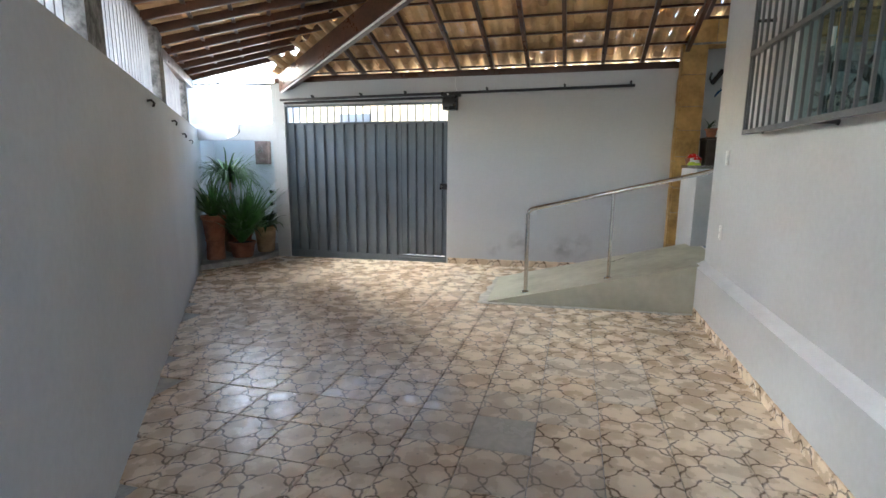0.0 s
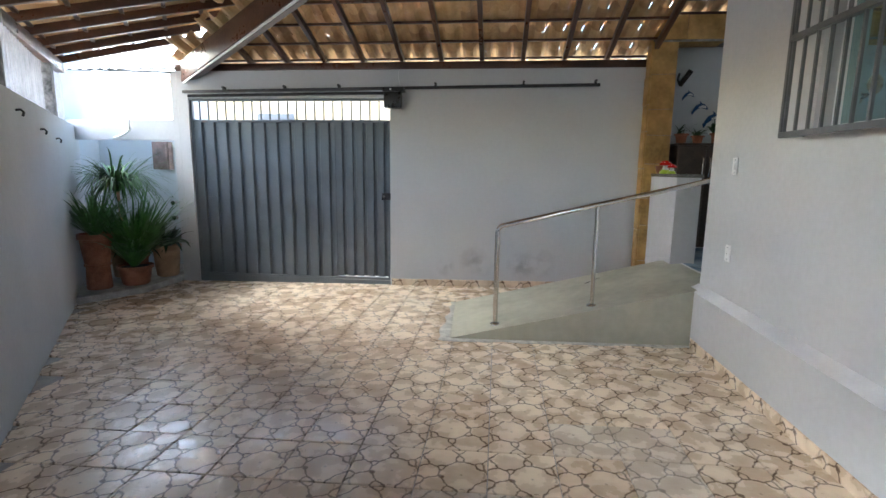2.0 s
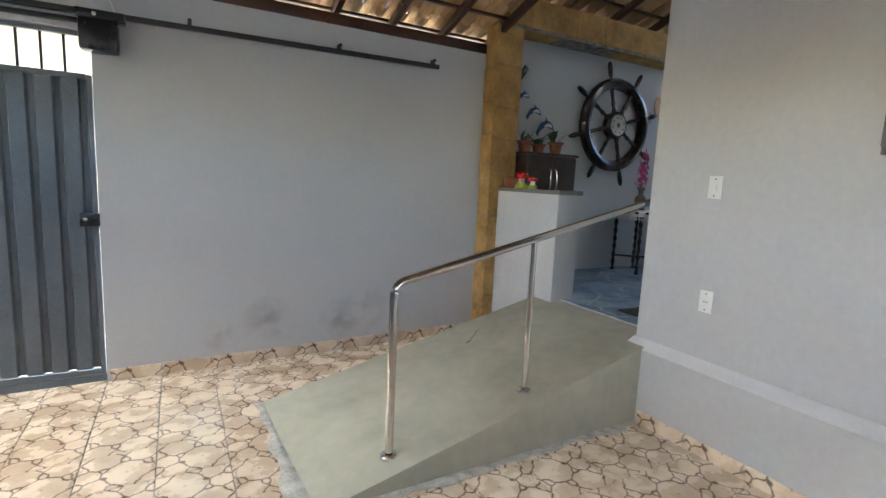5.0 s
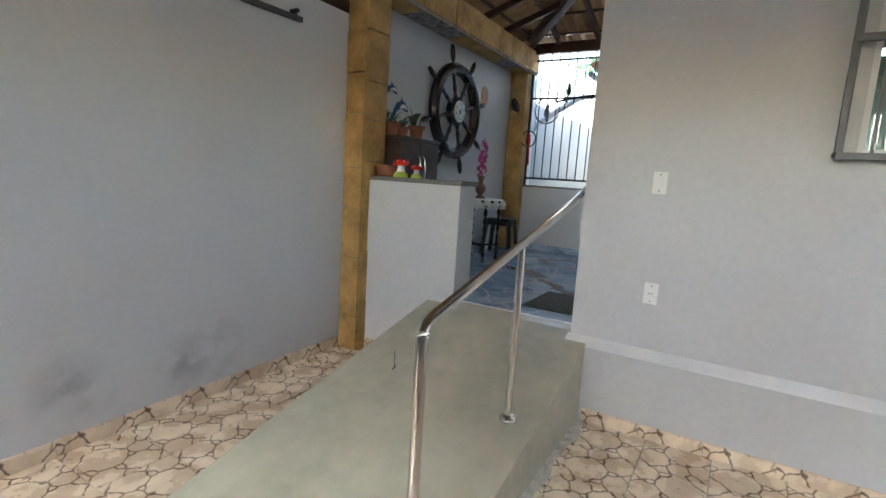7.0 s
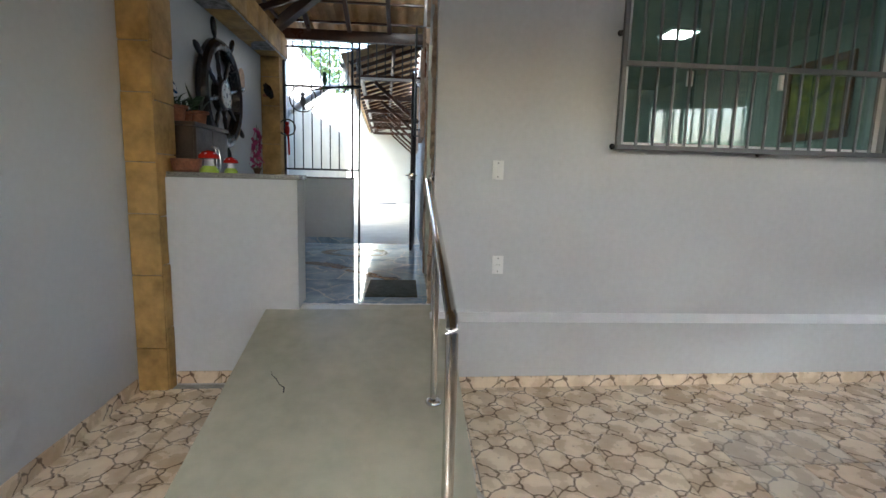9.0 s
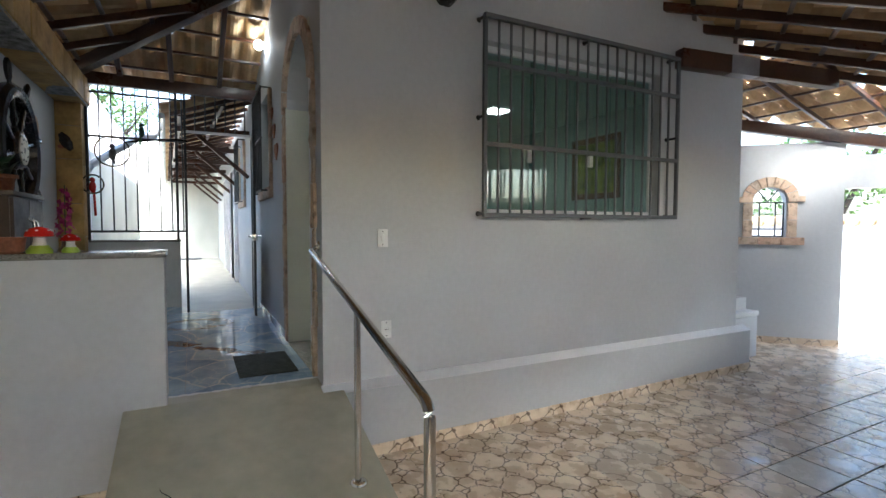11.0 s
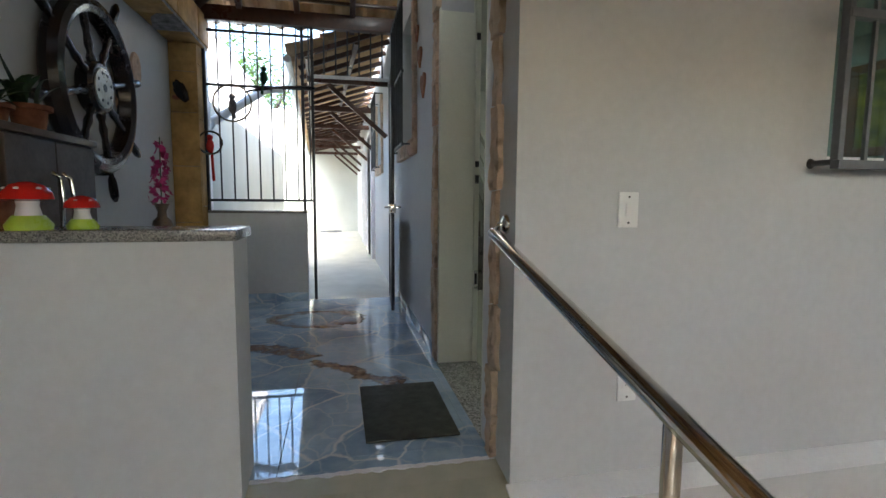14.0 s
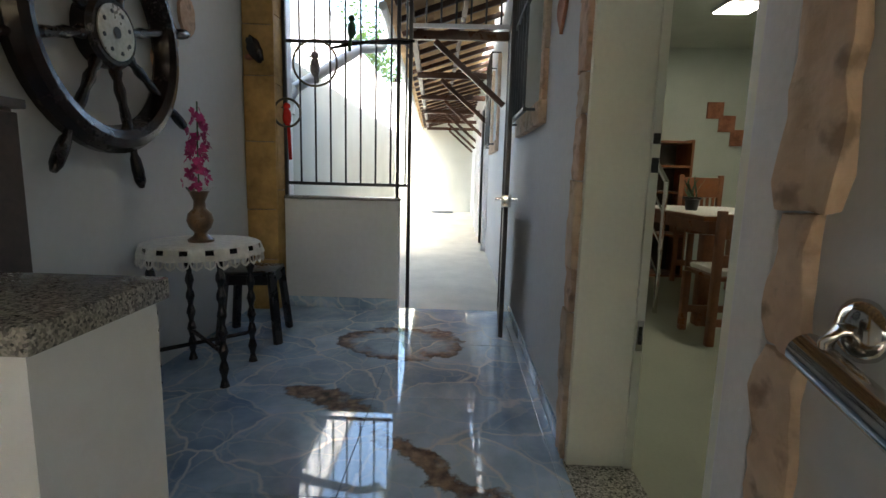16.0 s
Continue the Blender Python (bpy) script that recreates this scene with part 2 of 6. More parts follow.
def stone_print_mat(name="stone_print_tile", dusty=0.0):
    """Glazed floor tile printed with round flat stones, one print to a tile, over the tile's own UV square."""
    m = bpy.data.materials.new(name)
    m.use_nodes = True
    t = m.node_tree
    L, N = t.links.new, t.nodes.new
    b = t.nodes["Principled BSDF"]
    uv = N("ShaderNodeUVMap")
    geo, info, obco = N("ShaderNodeNewGeometry"), N("ShaderNodeObjectInfo"), N("ShaderNodeTexCoord")
    wob = N("ShaderNodeTexNoise")
    wob.inputs["Scale"].default_value, wob.inputs["Detail"].default_value = 11, 5
    L(uv.outputs[0], wob.inputs["Vector"])
    warp = N("ShaderNodeVectorMath")
    warp.operation = "MULTIPLY_ADD"
    L(wob.outputs["Color"], warp.inputs[0])
    warp.inputs[1].default_value = (0.07, 0.07, 0)
    L(uv.outputs[0], warp.inputs[2])

    def math_(op, a, c, clamp=False):
        n = N("ShaderNodeMath")
        n.operation, n.use_clamp = op, clamp
        for k, v in enumerate((a, c)):
            if isinstance(v, (int, float)):
                n.inputs[k].default_value = v
            else:
                L(v, n.inputs[k])
        return n.outputs[0]

    circles = ((0.63, 0.36, 0.30), (0.30, 0.80, 0.24), (0.80, 0.86, 0.19), (0.14, 0.42, 0.16), (0.26, 0.13, 0.17),
               (1.06, 0.62, 0.12), (0.98, 0.06, 0.15), (0.02, 0.64, 0.1), (0.55, 1.02, 0.1), (0.02, 1.0, 0.13),
               (0.58, 0.76, 0.06), (0.33, 0.52, 0.05), (0.90, 0.58, 0.06), (0.38, 0.30, 0.04), (0.46, 0.02, 0.06), (0.04, 0.22, 0.06))
    first = second = None
    for x, y, r in circles:
        d = N("ShaderNodeVectorMath")
        d.operation = "DISTANCE"
        L(warp.outputs[0], d.inputs[0])
        d.inputs[1].default_value = (x + 0.035, y + 0.035, 0)
        e = math_("SUBTRACT", d.outputs["Value"], r)
        if first is None:
            first, second = e, math_("ADD", e, 9.0)
        else:
            second = math_("MINIMUM", second, math_("MAXIMUM", first, e))
            first = math_("MINIMUM", first, e)
    edge = math_("SUBTRACT", second, first)
    rag = N("ShaderNodeTexNoise")
    rag.inputs["Scale"].default_value, rag.inputs["Detail"].default_value = 14, 4
    L(obco.outputs["Object"], rag.inputs["Vector"])

    def stroke(v, w):
        n = N("ShaderNodeMapRange")
        n.interpolation_type = "SMOOTHSTEP"
        L(v, n.inputs[0])
        n.inputs[1].default_value = 0.004
        L(math_("ADD", math_("MULTIPLY", rag.outputs[0], w), 0.018), n.inputs[2])
        n.inputs[3].default_value, n.inputs[4].default_value = 1, 0
        return n.outputs[0]

    shared = stroke(edge, 0.055)
    hollow = math_("MULTIPLY", stroke(math_("ABSOLUTE", math_("SUBTRACT", first, 0.03), 0), 0.03), math_("LESS_THAN", rag.outputs[0], 0.5))
    core = N("ShaderNodeVectorMath")
    core.operation = "DISTANCE"
    L(warp.outputs[0], core.inputs[0])
    core.inputs[1].default_value = (circles[0][0] + 0.035, circles[0][1] + 0.035, 0)
    line = N("ShaderNodeMath")
    line.operation = "MAXIMUM"
    L(math_("MAXIMUM", shared, math_("MULTIPLY", hollow, 0.55)), line.inputs[0])
    L(math_("MULTIPLY", stroke(core.outputs["Value"], 0.03), 0.5), line.inputs[1])
    # stone colour: warm centres, mottled, each tile a little different
    mott = N("ShaderNodeTexNoise")
    mott.inputs["Scale"].default_value, mott.inputs["Detail"].default_value = 7, 5
    L(geo.outputs["Position"], mott.inputs["Vector"])
    col = N("ShaderNodeValToRGB")
    for e, (p, c) in zip(col.color_ramp.elements, ((0.3, (0.60, 0.455, 0.31, 1)), (0.7, (0.83, 0.70, 0.53, 1)))):
        e.position, e.color = p, c
    rnd = math_("ADD", mott.outputs[0], math_("MULTIPLY", math_("SUBTRACT", math_("FRACT", math_("ADD", info.outputs["Random"], geo.outputs["Random Per Island"]), 0), 0.5), 0.22))
    L(rnd, col.inputs[0])
    ink = N("ShaderNodeMixRGB")
    ink.inputs[2].default_value = (0.15, 0.095, 0.06, 1)
    L(math_("MULTIPLY", line.outputs[0], math_("ADD", rag.outputs[0], 0.38), True), ink.inputs[0])
    L(col.outputs[0], ink.inputs[1])
    # worn grey dust in large patches
    worn = N("ShaderNodeTexNoise")
    worn.inputs["Scale"].default_value, worn.inputs["Detail"].default_value = 0.9, 6
    L(geo.outputs["Position"], worn.inputs["Vector"])
    wr = N("ShaderNodeMapRange")
    wr.inputs[1].default_value, wr.inputs[2].default_value, wr.inputs[3].default_value, wr.inputs[4].default_value = 0.55, 0.78, dusty, max(0.55, dusty)
    L(worn.outputs[0], wr.inputs[0])
    dust = N("ShaderNodeMixRGB")
    dust.inputs[2].default_value = (0.50, 0.47, 0.42, 1)
    L(wr.outputs[0], dust.inputs[0])
    L(ink.outputs[0], dust.inputs[1])
    L(dust.outputs[0], b.inputs["Base Color"])
    ro = N("ShaderNodeMapRange")
    ro.inputs[1].default_value, ro.inputs[2].default_value = 0.35, 0.65
    ro.inputs[3].default_value, ro.inputs[4].default_value = 0.14, 0.4
    L(mott.outputs[0], ro.inputs[0])
    L(ro.outputs[0], b.inputs["Roughness"])
    bn = N("ShaderNodeBump")
    bn.inputs["Strength"].default_value, bn.inputs["Distance"].default_value = 0.35, 0.003
    L(math_("SUBTRACT", math_("MULTIPLY", mott.outputs[0], 0.5), line.outputs[0]), bn.inputs["Height"])
    L(bn.outputs[0], b.inputs["Normal"])
    return m


def onyx_mat():
    """Polished blue onyx print: cloudy blue, pale crackle veins, brown crystalline bands."""
    m = bpy.data.materials.new("polished_blue_onyx")
    m.use_nodes = True
    t = m.node_tree
    L, N = t.links.new, t.nodes.new
    b = t.nodes["Principled BSDF"]
    geo = N("ShaderNodeNewGeometry")

    def noise_(scale, detail, vec=None, rough=0.5):
        n = N("ShaderNodeTexNoise")
        n.inputs["Scale"].default_value, n.inputs["Detail"].default_value, n.inputs["Roughness"].default_value = scale, detail, rough
        L(vec or geo.outputs["Position"], n.inputs["Vector"])
        return n

    def span(v, a, c, lo, hi):
        n = N("ShaderNodeMapRange")
        n.interpolation_type = "SMOOTHSTEP"
        L(v, n.inputs[0])
        n.inputs[1].default_value, n.inputs[2].default_value, n.inputs[3].default_value, n.inputs[4].default_value = a, c, lo, hi
        return n.outputs[0]

    def op(kind, a, c):
        n = N("ShaderNodeMath")
        n.operation = kind
        for k, v in enumerate((a, c)):
            if isinstance(v, (int, float)):
                n.inputs[k].default_value = v
            else:
                L(v, n.inputs[k])
        return n.outputs[0]

    def blend(f, a, c):
        n = N("ShaderNodeMixRGB")
        for k, v in enumerate((f, a, c)):
            if isinstance(v, tuple):
                n.inputs[k].default_value = v
            else:
                L(v, n.inputs[k])
        return n.outputs[0]

    no = noise_(2.2, 6)
    warp = N("ShaderNodeVectorMath")
    warp.operation = "MULTIPLY_ADD"
    L(no.outputs["Color"], warp.inputs[0])
    warp.inputs[1].default_value = (0.42, 0.42, 0)
    L(geo.outputs["Position"], warp.inputs[2])
    cracks = []
    for scale, width, power in ((2.7, 0.034, 0.95), (6.0, 0.05, 0.36)):
        vor = N("ShaderNodeTexVoronoi")
        vor.feature = "DISTANCE_TO_EDGE"
        vor.inputs["Scale"].default_value = scale
        L(warp.outputs[0], vor.inputs["Vector"])
        cracks.append(op("MULTIPLY", span(vor.outputs["Distance"], 0.0, width, power, 0.0), span(noise_(1.7, 3).outputs[0], 0.3, 0.55, 0.35, 1.0)))
    cell = N("ShaderNodeTexVoronoi")
    cell.inputs["Scale"].default_value = 2.7
    L(warp.outputs[0], cell.inputs["Vector"])
    sep = N("ShaderNodeSeparateColor")
    L(cell.outputs["Color"], sep.inputs[0])
    tone = op("ADD", op("MULTIPLY", sep.outputs[0], 0.28), op("MULTIPLY", noise_(4.2, 7, None, 0.6).outputs[0], 0.95))
    base = N("ShaderNodeValToRGB")
    for e, (p, c) in zip(base.color_ramp.elements, ((0.25, (0.13, 0.22, 0.36, 1)), (0.9, (0.52, 0.66, 0.80, 1)))):
        e.position, e.color = p, c
    L(tone, base.inputs[0])
    colour = blend(op("MAXIMUM", *cracks), base.outputs[0], (0.66, 0.69, 0.70, 1))
    # rust-brown crystal bands of the print: one ring and two ragged streaks
    sway, push = N("ShaderNodeVectorMath"), N("ShaderNodeVectorMath")
    sway.operation, sway.inputs[1].default_value = "MULTIPLY_ADD", (0.3, 0.3, 0)
    L(noise_(5.5, 5, None, 0.6).outputs["Color"], sway.inputs[0])
    L(geo.outputs["Position"], sway.inputs[2])
    push.operation, push.inputs[1].default_value = "SUBTRACT", (0.15, 0.15, 0.53)
    L(sway.outputs[0], push.inputs[0])

    def vec(kind, a, c):
        n = N("ShaderNodeVectorMath")
        n.operation = kind
        for k, v in enumerate((a, c)):
            if isinstance(v, tuple):
                n.inputs[k].default_value = v
            else:
                L(v, n.inputs[k])
        return n

    oval = vec("MULTIPLY", vec("SUBTRACT", push.outputs[0], (3.80, 5.88, 0.0)).outputs[0], (1 / 0.29, 1 / 0.38, 0.0))
    size = vec("LENGTH", oval.outputs[0], (0.0, 0.0, 0.0)).outputs["Value"]
    band = op("MULTIPLY", span(size, 0.55, 0.95, 0.0, 0.9), span(size, 1.0, 1.08, 1.0, 0.0))
    edge = op("MULTIPLY", span(size, 0.9, 1.0, 0.0, 1.0), span(size, 1.0, 1.1, 1.0, 0.0))
    for a, c, w in (((3.06, 6.28, 0.0), (2.82, 5.92, 0.0), 0.085), ((2.66, 5.84, 0.0), (2.26, 5.42, 0.0), 0.055), ((2.26, 5.42, 0.0), (1.95, 5.30, 0.0), 0.04)):
        d = Vector(c) - Vector(a)
        rel = vec("SUBTRACT", push.outputs[0], a).outputs[0]
        along = N("ShaderNodeClamp")
        L(vec("DOT_PRODUCT", rel, tuple(d / d.length_squared)).outputs["Value"], along.inputs[0])
        foot = N("ShaderNodeVectorMath")
        foot.operation, foot.inputs[0].default_value = "SCALE", tuple(d)
        L(along.outputs[0], foot.inputs["Scale"])
        away = vec("DISTANCE", rel, foot.outputs[0]).outputs["Value"]
        band = op("MAXIMUM", band, span(away, w * 0.55, w, 0.95, 0.0))
        edge = op("MAXIMUM", edge, op("MULTIPLY", span(away, w * 0.5, w * 0.8, 0.0, 1.0), span(away, w * 0.8, w, 1.0, 0.0)))
    br = N("ShaderNodeValToRGB")
    for e, (p, c) in zip(br.color_ramp.elements, ((0.35, (0.06, 0.03, 0.02, 1)), (0.68, (0.36, 0.25, 0.17, 1)))):
        e.position, e.color = p, c
    L(noise_(24, 6).outputs[0], br.inputs[0])
    rust = blend(op("MULTIPLY", edge, 0.7), br.outputs[0], (0.03, 0.015, 0.012, 1))
    mx = N("ShaderNodeMixRGB")
    L(op("MULTIPLY", band, span(noise_(7, 5).outputs[0], 0.3, 0.5, 0.45, 1.0)), mx.inputs[0])
    L(colour, mx.inputs[1])
    L(rust, mx.inputs[2])
    L(mx.outputs[0], b.inputs["Base Color"])
    b.inputs["Roughness"].default_value = 0.03
    b.inputs["IOR"].default_value = 1.75
    return m


TILE = stone_print_mat()
DUSTY_TILE = stone_print_mat("dusty_stone_print_tile", 0.38)
PLAIN_TILE = mat("worn_plain_tile", (0.55, 0.52, 0.46), 0.25, vary=0.22, scale=5, fine=22, bump=0.15, tint=(0.40, 0.37, 0.32))
ONYX = onyx_mat()


# ---- mesh helpers ----
def box(bm, x0, x1, y0, y1, z0, z1, bevel=0.0, m=None):
    vs = bmesh.ops.create_cube(bm, size=1.0, matrix=Matrix.Translation(((x0 + x1) / 2, (y0 + y1) / 2, (z0 + z1) / 2)) @ Matrix.Diagonal((x1 - x0, y1 - y0, z1 - z0, 1)))["verts"]
    if bevel:
        es = list({e for v in vs for e in v.link_edges})
        out = bmesh.ops.bevel(bm, geom=es, offset=bevel, segments=2, profile=0.6, affect="EDGES")
        vs = list({v for f in out["faces"] for v in f.verts} | {v for v in vs if v.is_valid})
    if m is not None:
        bmesh.ops.transform(bm, matrix=m, verts=vs)
    return vs


def rod(bm, a, c, r=0.008, sides=10, r2=None):
    a, c = Vector(a), Vector(c)
    d = c - a
    bmesh.ops.create_cone(bm, cap_ends=True, segments=sides, radius1=r, radius2=r if r2 is None else r2, depth=d.length,
                          matrix=Matrix.Translation((a + c) / 2) @ d.to_track_quat("Z", "Y").to_matrix().to_4x4())


def beam(bm, a, c, w, h, bevel=0.006, up=(0, 0, 1)):
    """A timber of width w and depth h from a to c, its top face turned up."""
    a, c = Vector(a), Vector(c)
    y = (c - a).normalized()
    x = y.cross(Vector(up)).normalized()
    z = x.cross(y)
    m = Matrix((x, y, z)).transposed().to_4x4()
    m.translation = (a + c) / 2
    L = (c - a).length
    box(bm, -w / 2, w / 2, -L / 2, L / 2, -h / 2, h / 2, bevel, m)


def lathe(bm, prof, seg=20, m=None):
    """A turned shape from (radius, height) pairs."""
    rings = []
    m = m or Matrix()
    for r, z in prof:
        rings.append([bm.verts.new(m @ Vector((r * math.cos(2 * math.pi * k / seg), r * math.sin(2 * math.pi * k / seg), z))) for k in range(seg)])
    for p, q in zip(rings, rings[1:]):
        for k in range(seg):
            bm.faces.new((p[k], p[(k + 1) % seg], q[(k + 1) % seg], q[k]))
    bm.faces.new(rings[0][::-1])
    bm.faces.new(rings[-1])


def tube(bm, pts, r, sides=12, closed=False):
    """A round bar swept along points."""
    pts = [Vector(p) for p in pts]
    n = len(pts)
    rings = []
    for i, p in enumerate(pts):
        d = (pts[(i + 1) % n] - pts[i - 1]) if closed else (pts[min(i + 1, n - 1)] - pts[max(i - 1, 0)])
        ref = Vector((0, 0, 1)) if abs(d.normalized().z) < 0.95 else Vector((1, 0, 0))
        x = d.cross(ref).normalized()
        y = d.cross(x).normalized()
        rr = r[i] if isinstance(r, (list, tuple)) else r
        rings.append([bm.verts.new(p + rr * (math.cos(2 * math.pi * k / sides) * x + math.sin(2 * math.pi * k / sides) * y)) for k in range(sides)])
    pairs = list(zip(rings, rings[1:])) + ([(rings[-1], rings[0])] if closed else [])
    for p, q in pairs:
        for k in range(sides):
            bm.faces.new((p[k], p[(k + 1) % sides], q[(k + 1) % sides], q[k]))
    if not closed:
        bm.faces.new(rings[0][::-1])
        bm.faces.new(rings[-1])


def prism(bm, poly, z0, z1):
    """An upright prism over a plan polygon."""
    lo = [bm.verts.new((x, y, z0)) for x, y in poly]
    hi = [bm.verts.new((x, y, z1)) for x, y in poly]
    n = len(poly)
    bm.faces.new(lo[::-1])
    bm.faces.new(hi)
    for k in range(n):
        bm.faces.new((lo[k], lo[(k + 1) % n], hi[(k + 1) % n], hi[k]))


def solid(bm, poly3, d):
    """A flat polygon in space thickened by the vector d."""
    a = [bm.verts.new(p) for p in poly3]
    c = [bm.verts.new(Vector(p) + Vector(d)) for p in poly3]
    n = len(a)
    bm.faces.new(a)
    bm.faces.new(c[::-1])
    for k in range(n):
        bm.faces.new((a[k], c[k], c[(k + 1) % n], a[(k + 1) % n]))


def blob(bm, c, s, sub=2, rough=0.0, m=None):
    vs = bmesh.ops.create_icosphere(bm, subdivisions=sub, radius=1.0)["verts"]
    for v in vs:
        k = 1 + rough * noise.noise(v.co * 2.3 + Vector(c) * 3)
        v.co = Vector((v.co.x * s[0] * k, v.co.y * s[1] * k, v.co.z * s[2] * k))
        if m is not None:
            v.co = m @ v.co
        v.co += Vector(c)


def finish(name, bm, material, smooth=None):
    bmesh.ops.recalc_face_normals(bm, faces=bm.faces)
    me = bpy.data.meshes.new(name)
    bm.to_mesh(me)
    bm.free()
    me.materials.append(material)
    if smooth:
        me.shade_smooth()
        me.set_sharp_from_angle(angle=radians(smooth))
    return me


def part(name, bm, material, parent, label="", smooth=35):
    ob = new(name, finish(name, bm, material, smooth))
    ob.parent = parent
    return tagged(ob, label)


def thing(name, label, category, place=None, group="", kind=""):
    ob = new(name)
    ob.empty_display_size = 0.1
    if place is not None:
        ob.matrix_world = place
    return tagged(ob, label, category, group, kind)


def single(name, bm, material, label, category, kind="", place=None, smooth=35, group=""):
    ob = new(name, finish(name, bm, material, smooth))
    if place is not None:
        ob.matrix_world = place
    return tagged(ob, label, category, group, kind)


def B():
    return bmesh.new()


# ---- plan ----
LW0, LWU = Vector((-1.887, 1.509, 0)), Vector((-0.608, 0.794, 0))   # street-side wall: foot and direction
LWN = Vector((0.794, 0.608, 0))
AW0, AWU = Vector((1.192, -1.284, 0)), Vector((0.704, 0.711, 0))     # back wall with the arched window
AWN = Vector((-0.711, 0.704, 0))
INNER = 0.53                                                          # porch floor
EA, EM = Vector((-3.41, 3.14, 0)), Vector((0.826, 0.563, 0))          # eave line above the street-side wall
EU = Vector((-0.563, 0.826, 0))


def floor_z(x, y):
    return 0.018 * x - 0.01 * (y - 4)


def local_frame(o, u, z=0.0):
    """x along u, y to its left, z up."""
    m = Matrix((u, Vector((-u.y, u.x, 0)), Vector((0, 0, 1)))).transposed().to_4x4()
    m.translation = Vector((o.x, o.y, z))
    return m


def wall_with_holes(bm, u0, u1, z0, z1, holes, t0, t1, m=None):
    """A wall in its own frame (u along, thickness t0..t1, z up), cut by rectangular holes (u0,u1,z0,z1)."""
    us = sorted({u0, u1, *[h[0] for h in holes], *[h[1] for h in holes]})
    for a, c in zip(us, us[1:]):
        spans = [(z0, z1)]
        for h in holes:
            if h[0] <= a + 1e-6 and h[1] >= c - 1e-6:
                nxt = []
                for s in spans:
                    if h[2] > s[0]:
                        nxt.append((s[0], min(h[2], s[1])))
                    if h[3] < s[1]:
                        nxt.append((max(h[3], s[0]), s[1]))
                spans = [s for s in nxt if s[1] - s[0] > 1e-4]
        for s in spans:
            box(bm, a, c, t0, t1, s[0], s[1], 0, m)
    bmesh.ops.remove_doubles(bm, verts=bm.verts, dist=1e-5)


# ---- setting: walls ----
bm = B()
wall_with_holes(bm, -4.61, 1.30, -0.3, 2.63, [(-4.47, -1.82, -0.3, 2.30)], 7.04, 7.19)
box(bm, 1.301, 4.78, 7.13, 7.26, -0.3, 3.235)
single("wall_gate", bm, WALL_DAMP, "grey painted plaster wall around the gate with damp marks", "wall", "structure", smooth=None)

bm = B()
prism(bm, [(p.x, p.y) for p in (LW0 + LWU * -3.7, LW0 + LWU * 7.6, LW0 + LWU * 7.6 - LWN * 0.2, LW0 + LWU * -3.7 - LWN * 0.2)], -0.3, 1.95)
single("wall_street_side", bm, WALL, "tall grey painted plaster boundary wall", "wall", "structure", smooth=None)

# added panel, out of view, that keeps sun off the back wall
bm = B()
prism(bm, [(p.x, p.y) for p in (LW0 + LWU * -3.7, LW0 + LWU * -0.75, LW0 + LWU * -0.75 - LWN * 0.2, LW0 + LWU * -3.7 - LWN * 0.2)], 1.951, 3.05)
single("wall_sun_block", bm, WALL, "grey plaster panel added out of view to block sun", "wall", "structure", smooth=None)
bm = B()
wall_with_holes(bm, 0.73, 5.12, -0.3, 4.3, [(1.955, 3.867, 1.675, 2.97)], -1.46, -1.24, Matrix.Rotation(radians(90), 4, "Z"))
single("wall_facade", bm, WALL, "smooth grey painted house front", "wall", "structure", smooth=None)
bm = B()
wall_with_holes(bm, 1.461, 15.5, 0.2, 4.3, [(1.56, 2.535, 0.2, 3.02), (3.45, 4.25, 1.98, 3.0), (6.3, 7.1, 1.98, 2.9)], 4.92, 5.12)
single("wall_corridor", bm, WALL, "grey painted side wall along the porch and alley", "wall", "structure", smooth=None)
bm = B()
box(bm, 1.461, 6.8, 0.73, 0.93, -0.3, 4.3)
single("wall_house_end", bm, WALL, "grey painted end wall of the house", "wall", "structure", smooth=None)

# plinth along the house front with a sloped, paler top
bm = B()
prism(bm, [(1.155, 0.61), (1.24, 0.61), (1.24, 5.14), (1.155, 5.14)], -0.3, 0.475)
single("plinth", bm, WALL, "grey projecting plinth along the house front", "plinth", "structure", smooth=None)
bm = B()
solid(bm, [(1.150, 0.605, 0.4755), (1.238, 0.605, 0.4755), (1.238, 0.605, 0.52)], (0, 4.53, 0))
single("trim_plinth_top", bm, BAND, "paler sloped top of the plinth", "trim", "structure", smooth=None)

# added out-of-view panel between carport roof and higher porch roof, stops sun leaking in
bm = B()
solid(bm, [(1.27, 7.12, 2.92), (1.27, 5.13, 3.60), (1.27, 5.13, 3.92), (1.27, 7.12, 3.24)], (0.05, 0, 0))
single("roof_gap_block", bm, WALL, "grey panel added out of view to block sun between the two roofs", "wall", "structure", smooth=None)

# back wall with arched window, in its own frame
AWM = local_frame(AW0, AWU)
bm = B()
wall_with_holes(bm, 0.0, 3.0, -0.3, 2.62, [(0.61, 0.98, 1.44, 2.08)], -0.15, 0.0, AWM)
box(bm, -0.72, 0.0, -0.15, 0.0, 2.05, 2.45, 0, AWM)
back_wall = single("wall_back", bm, WALL, "grey painted back wall with a small arched window", "wall", "structure", smooth=None)

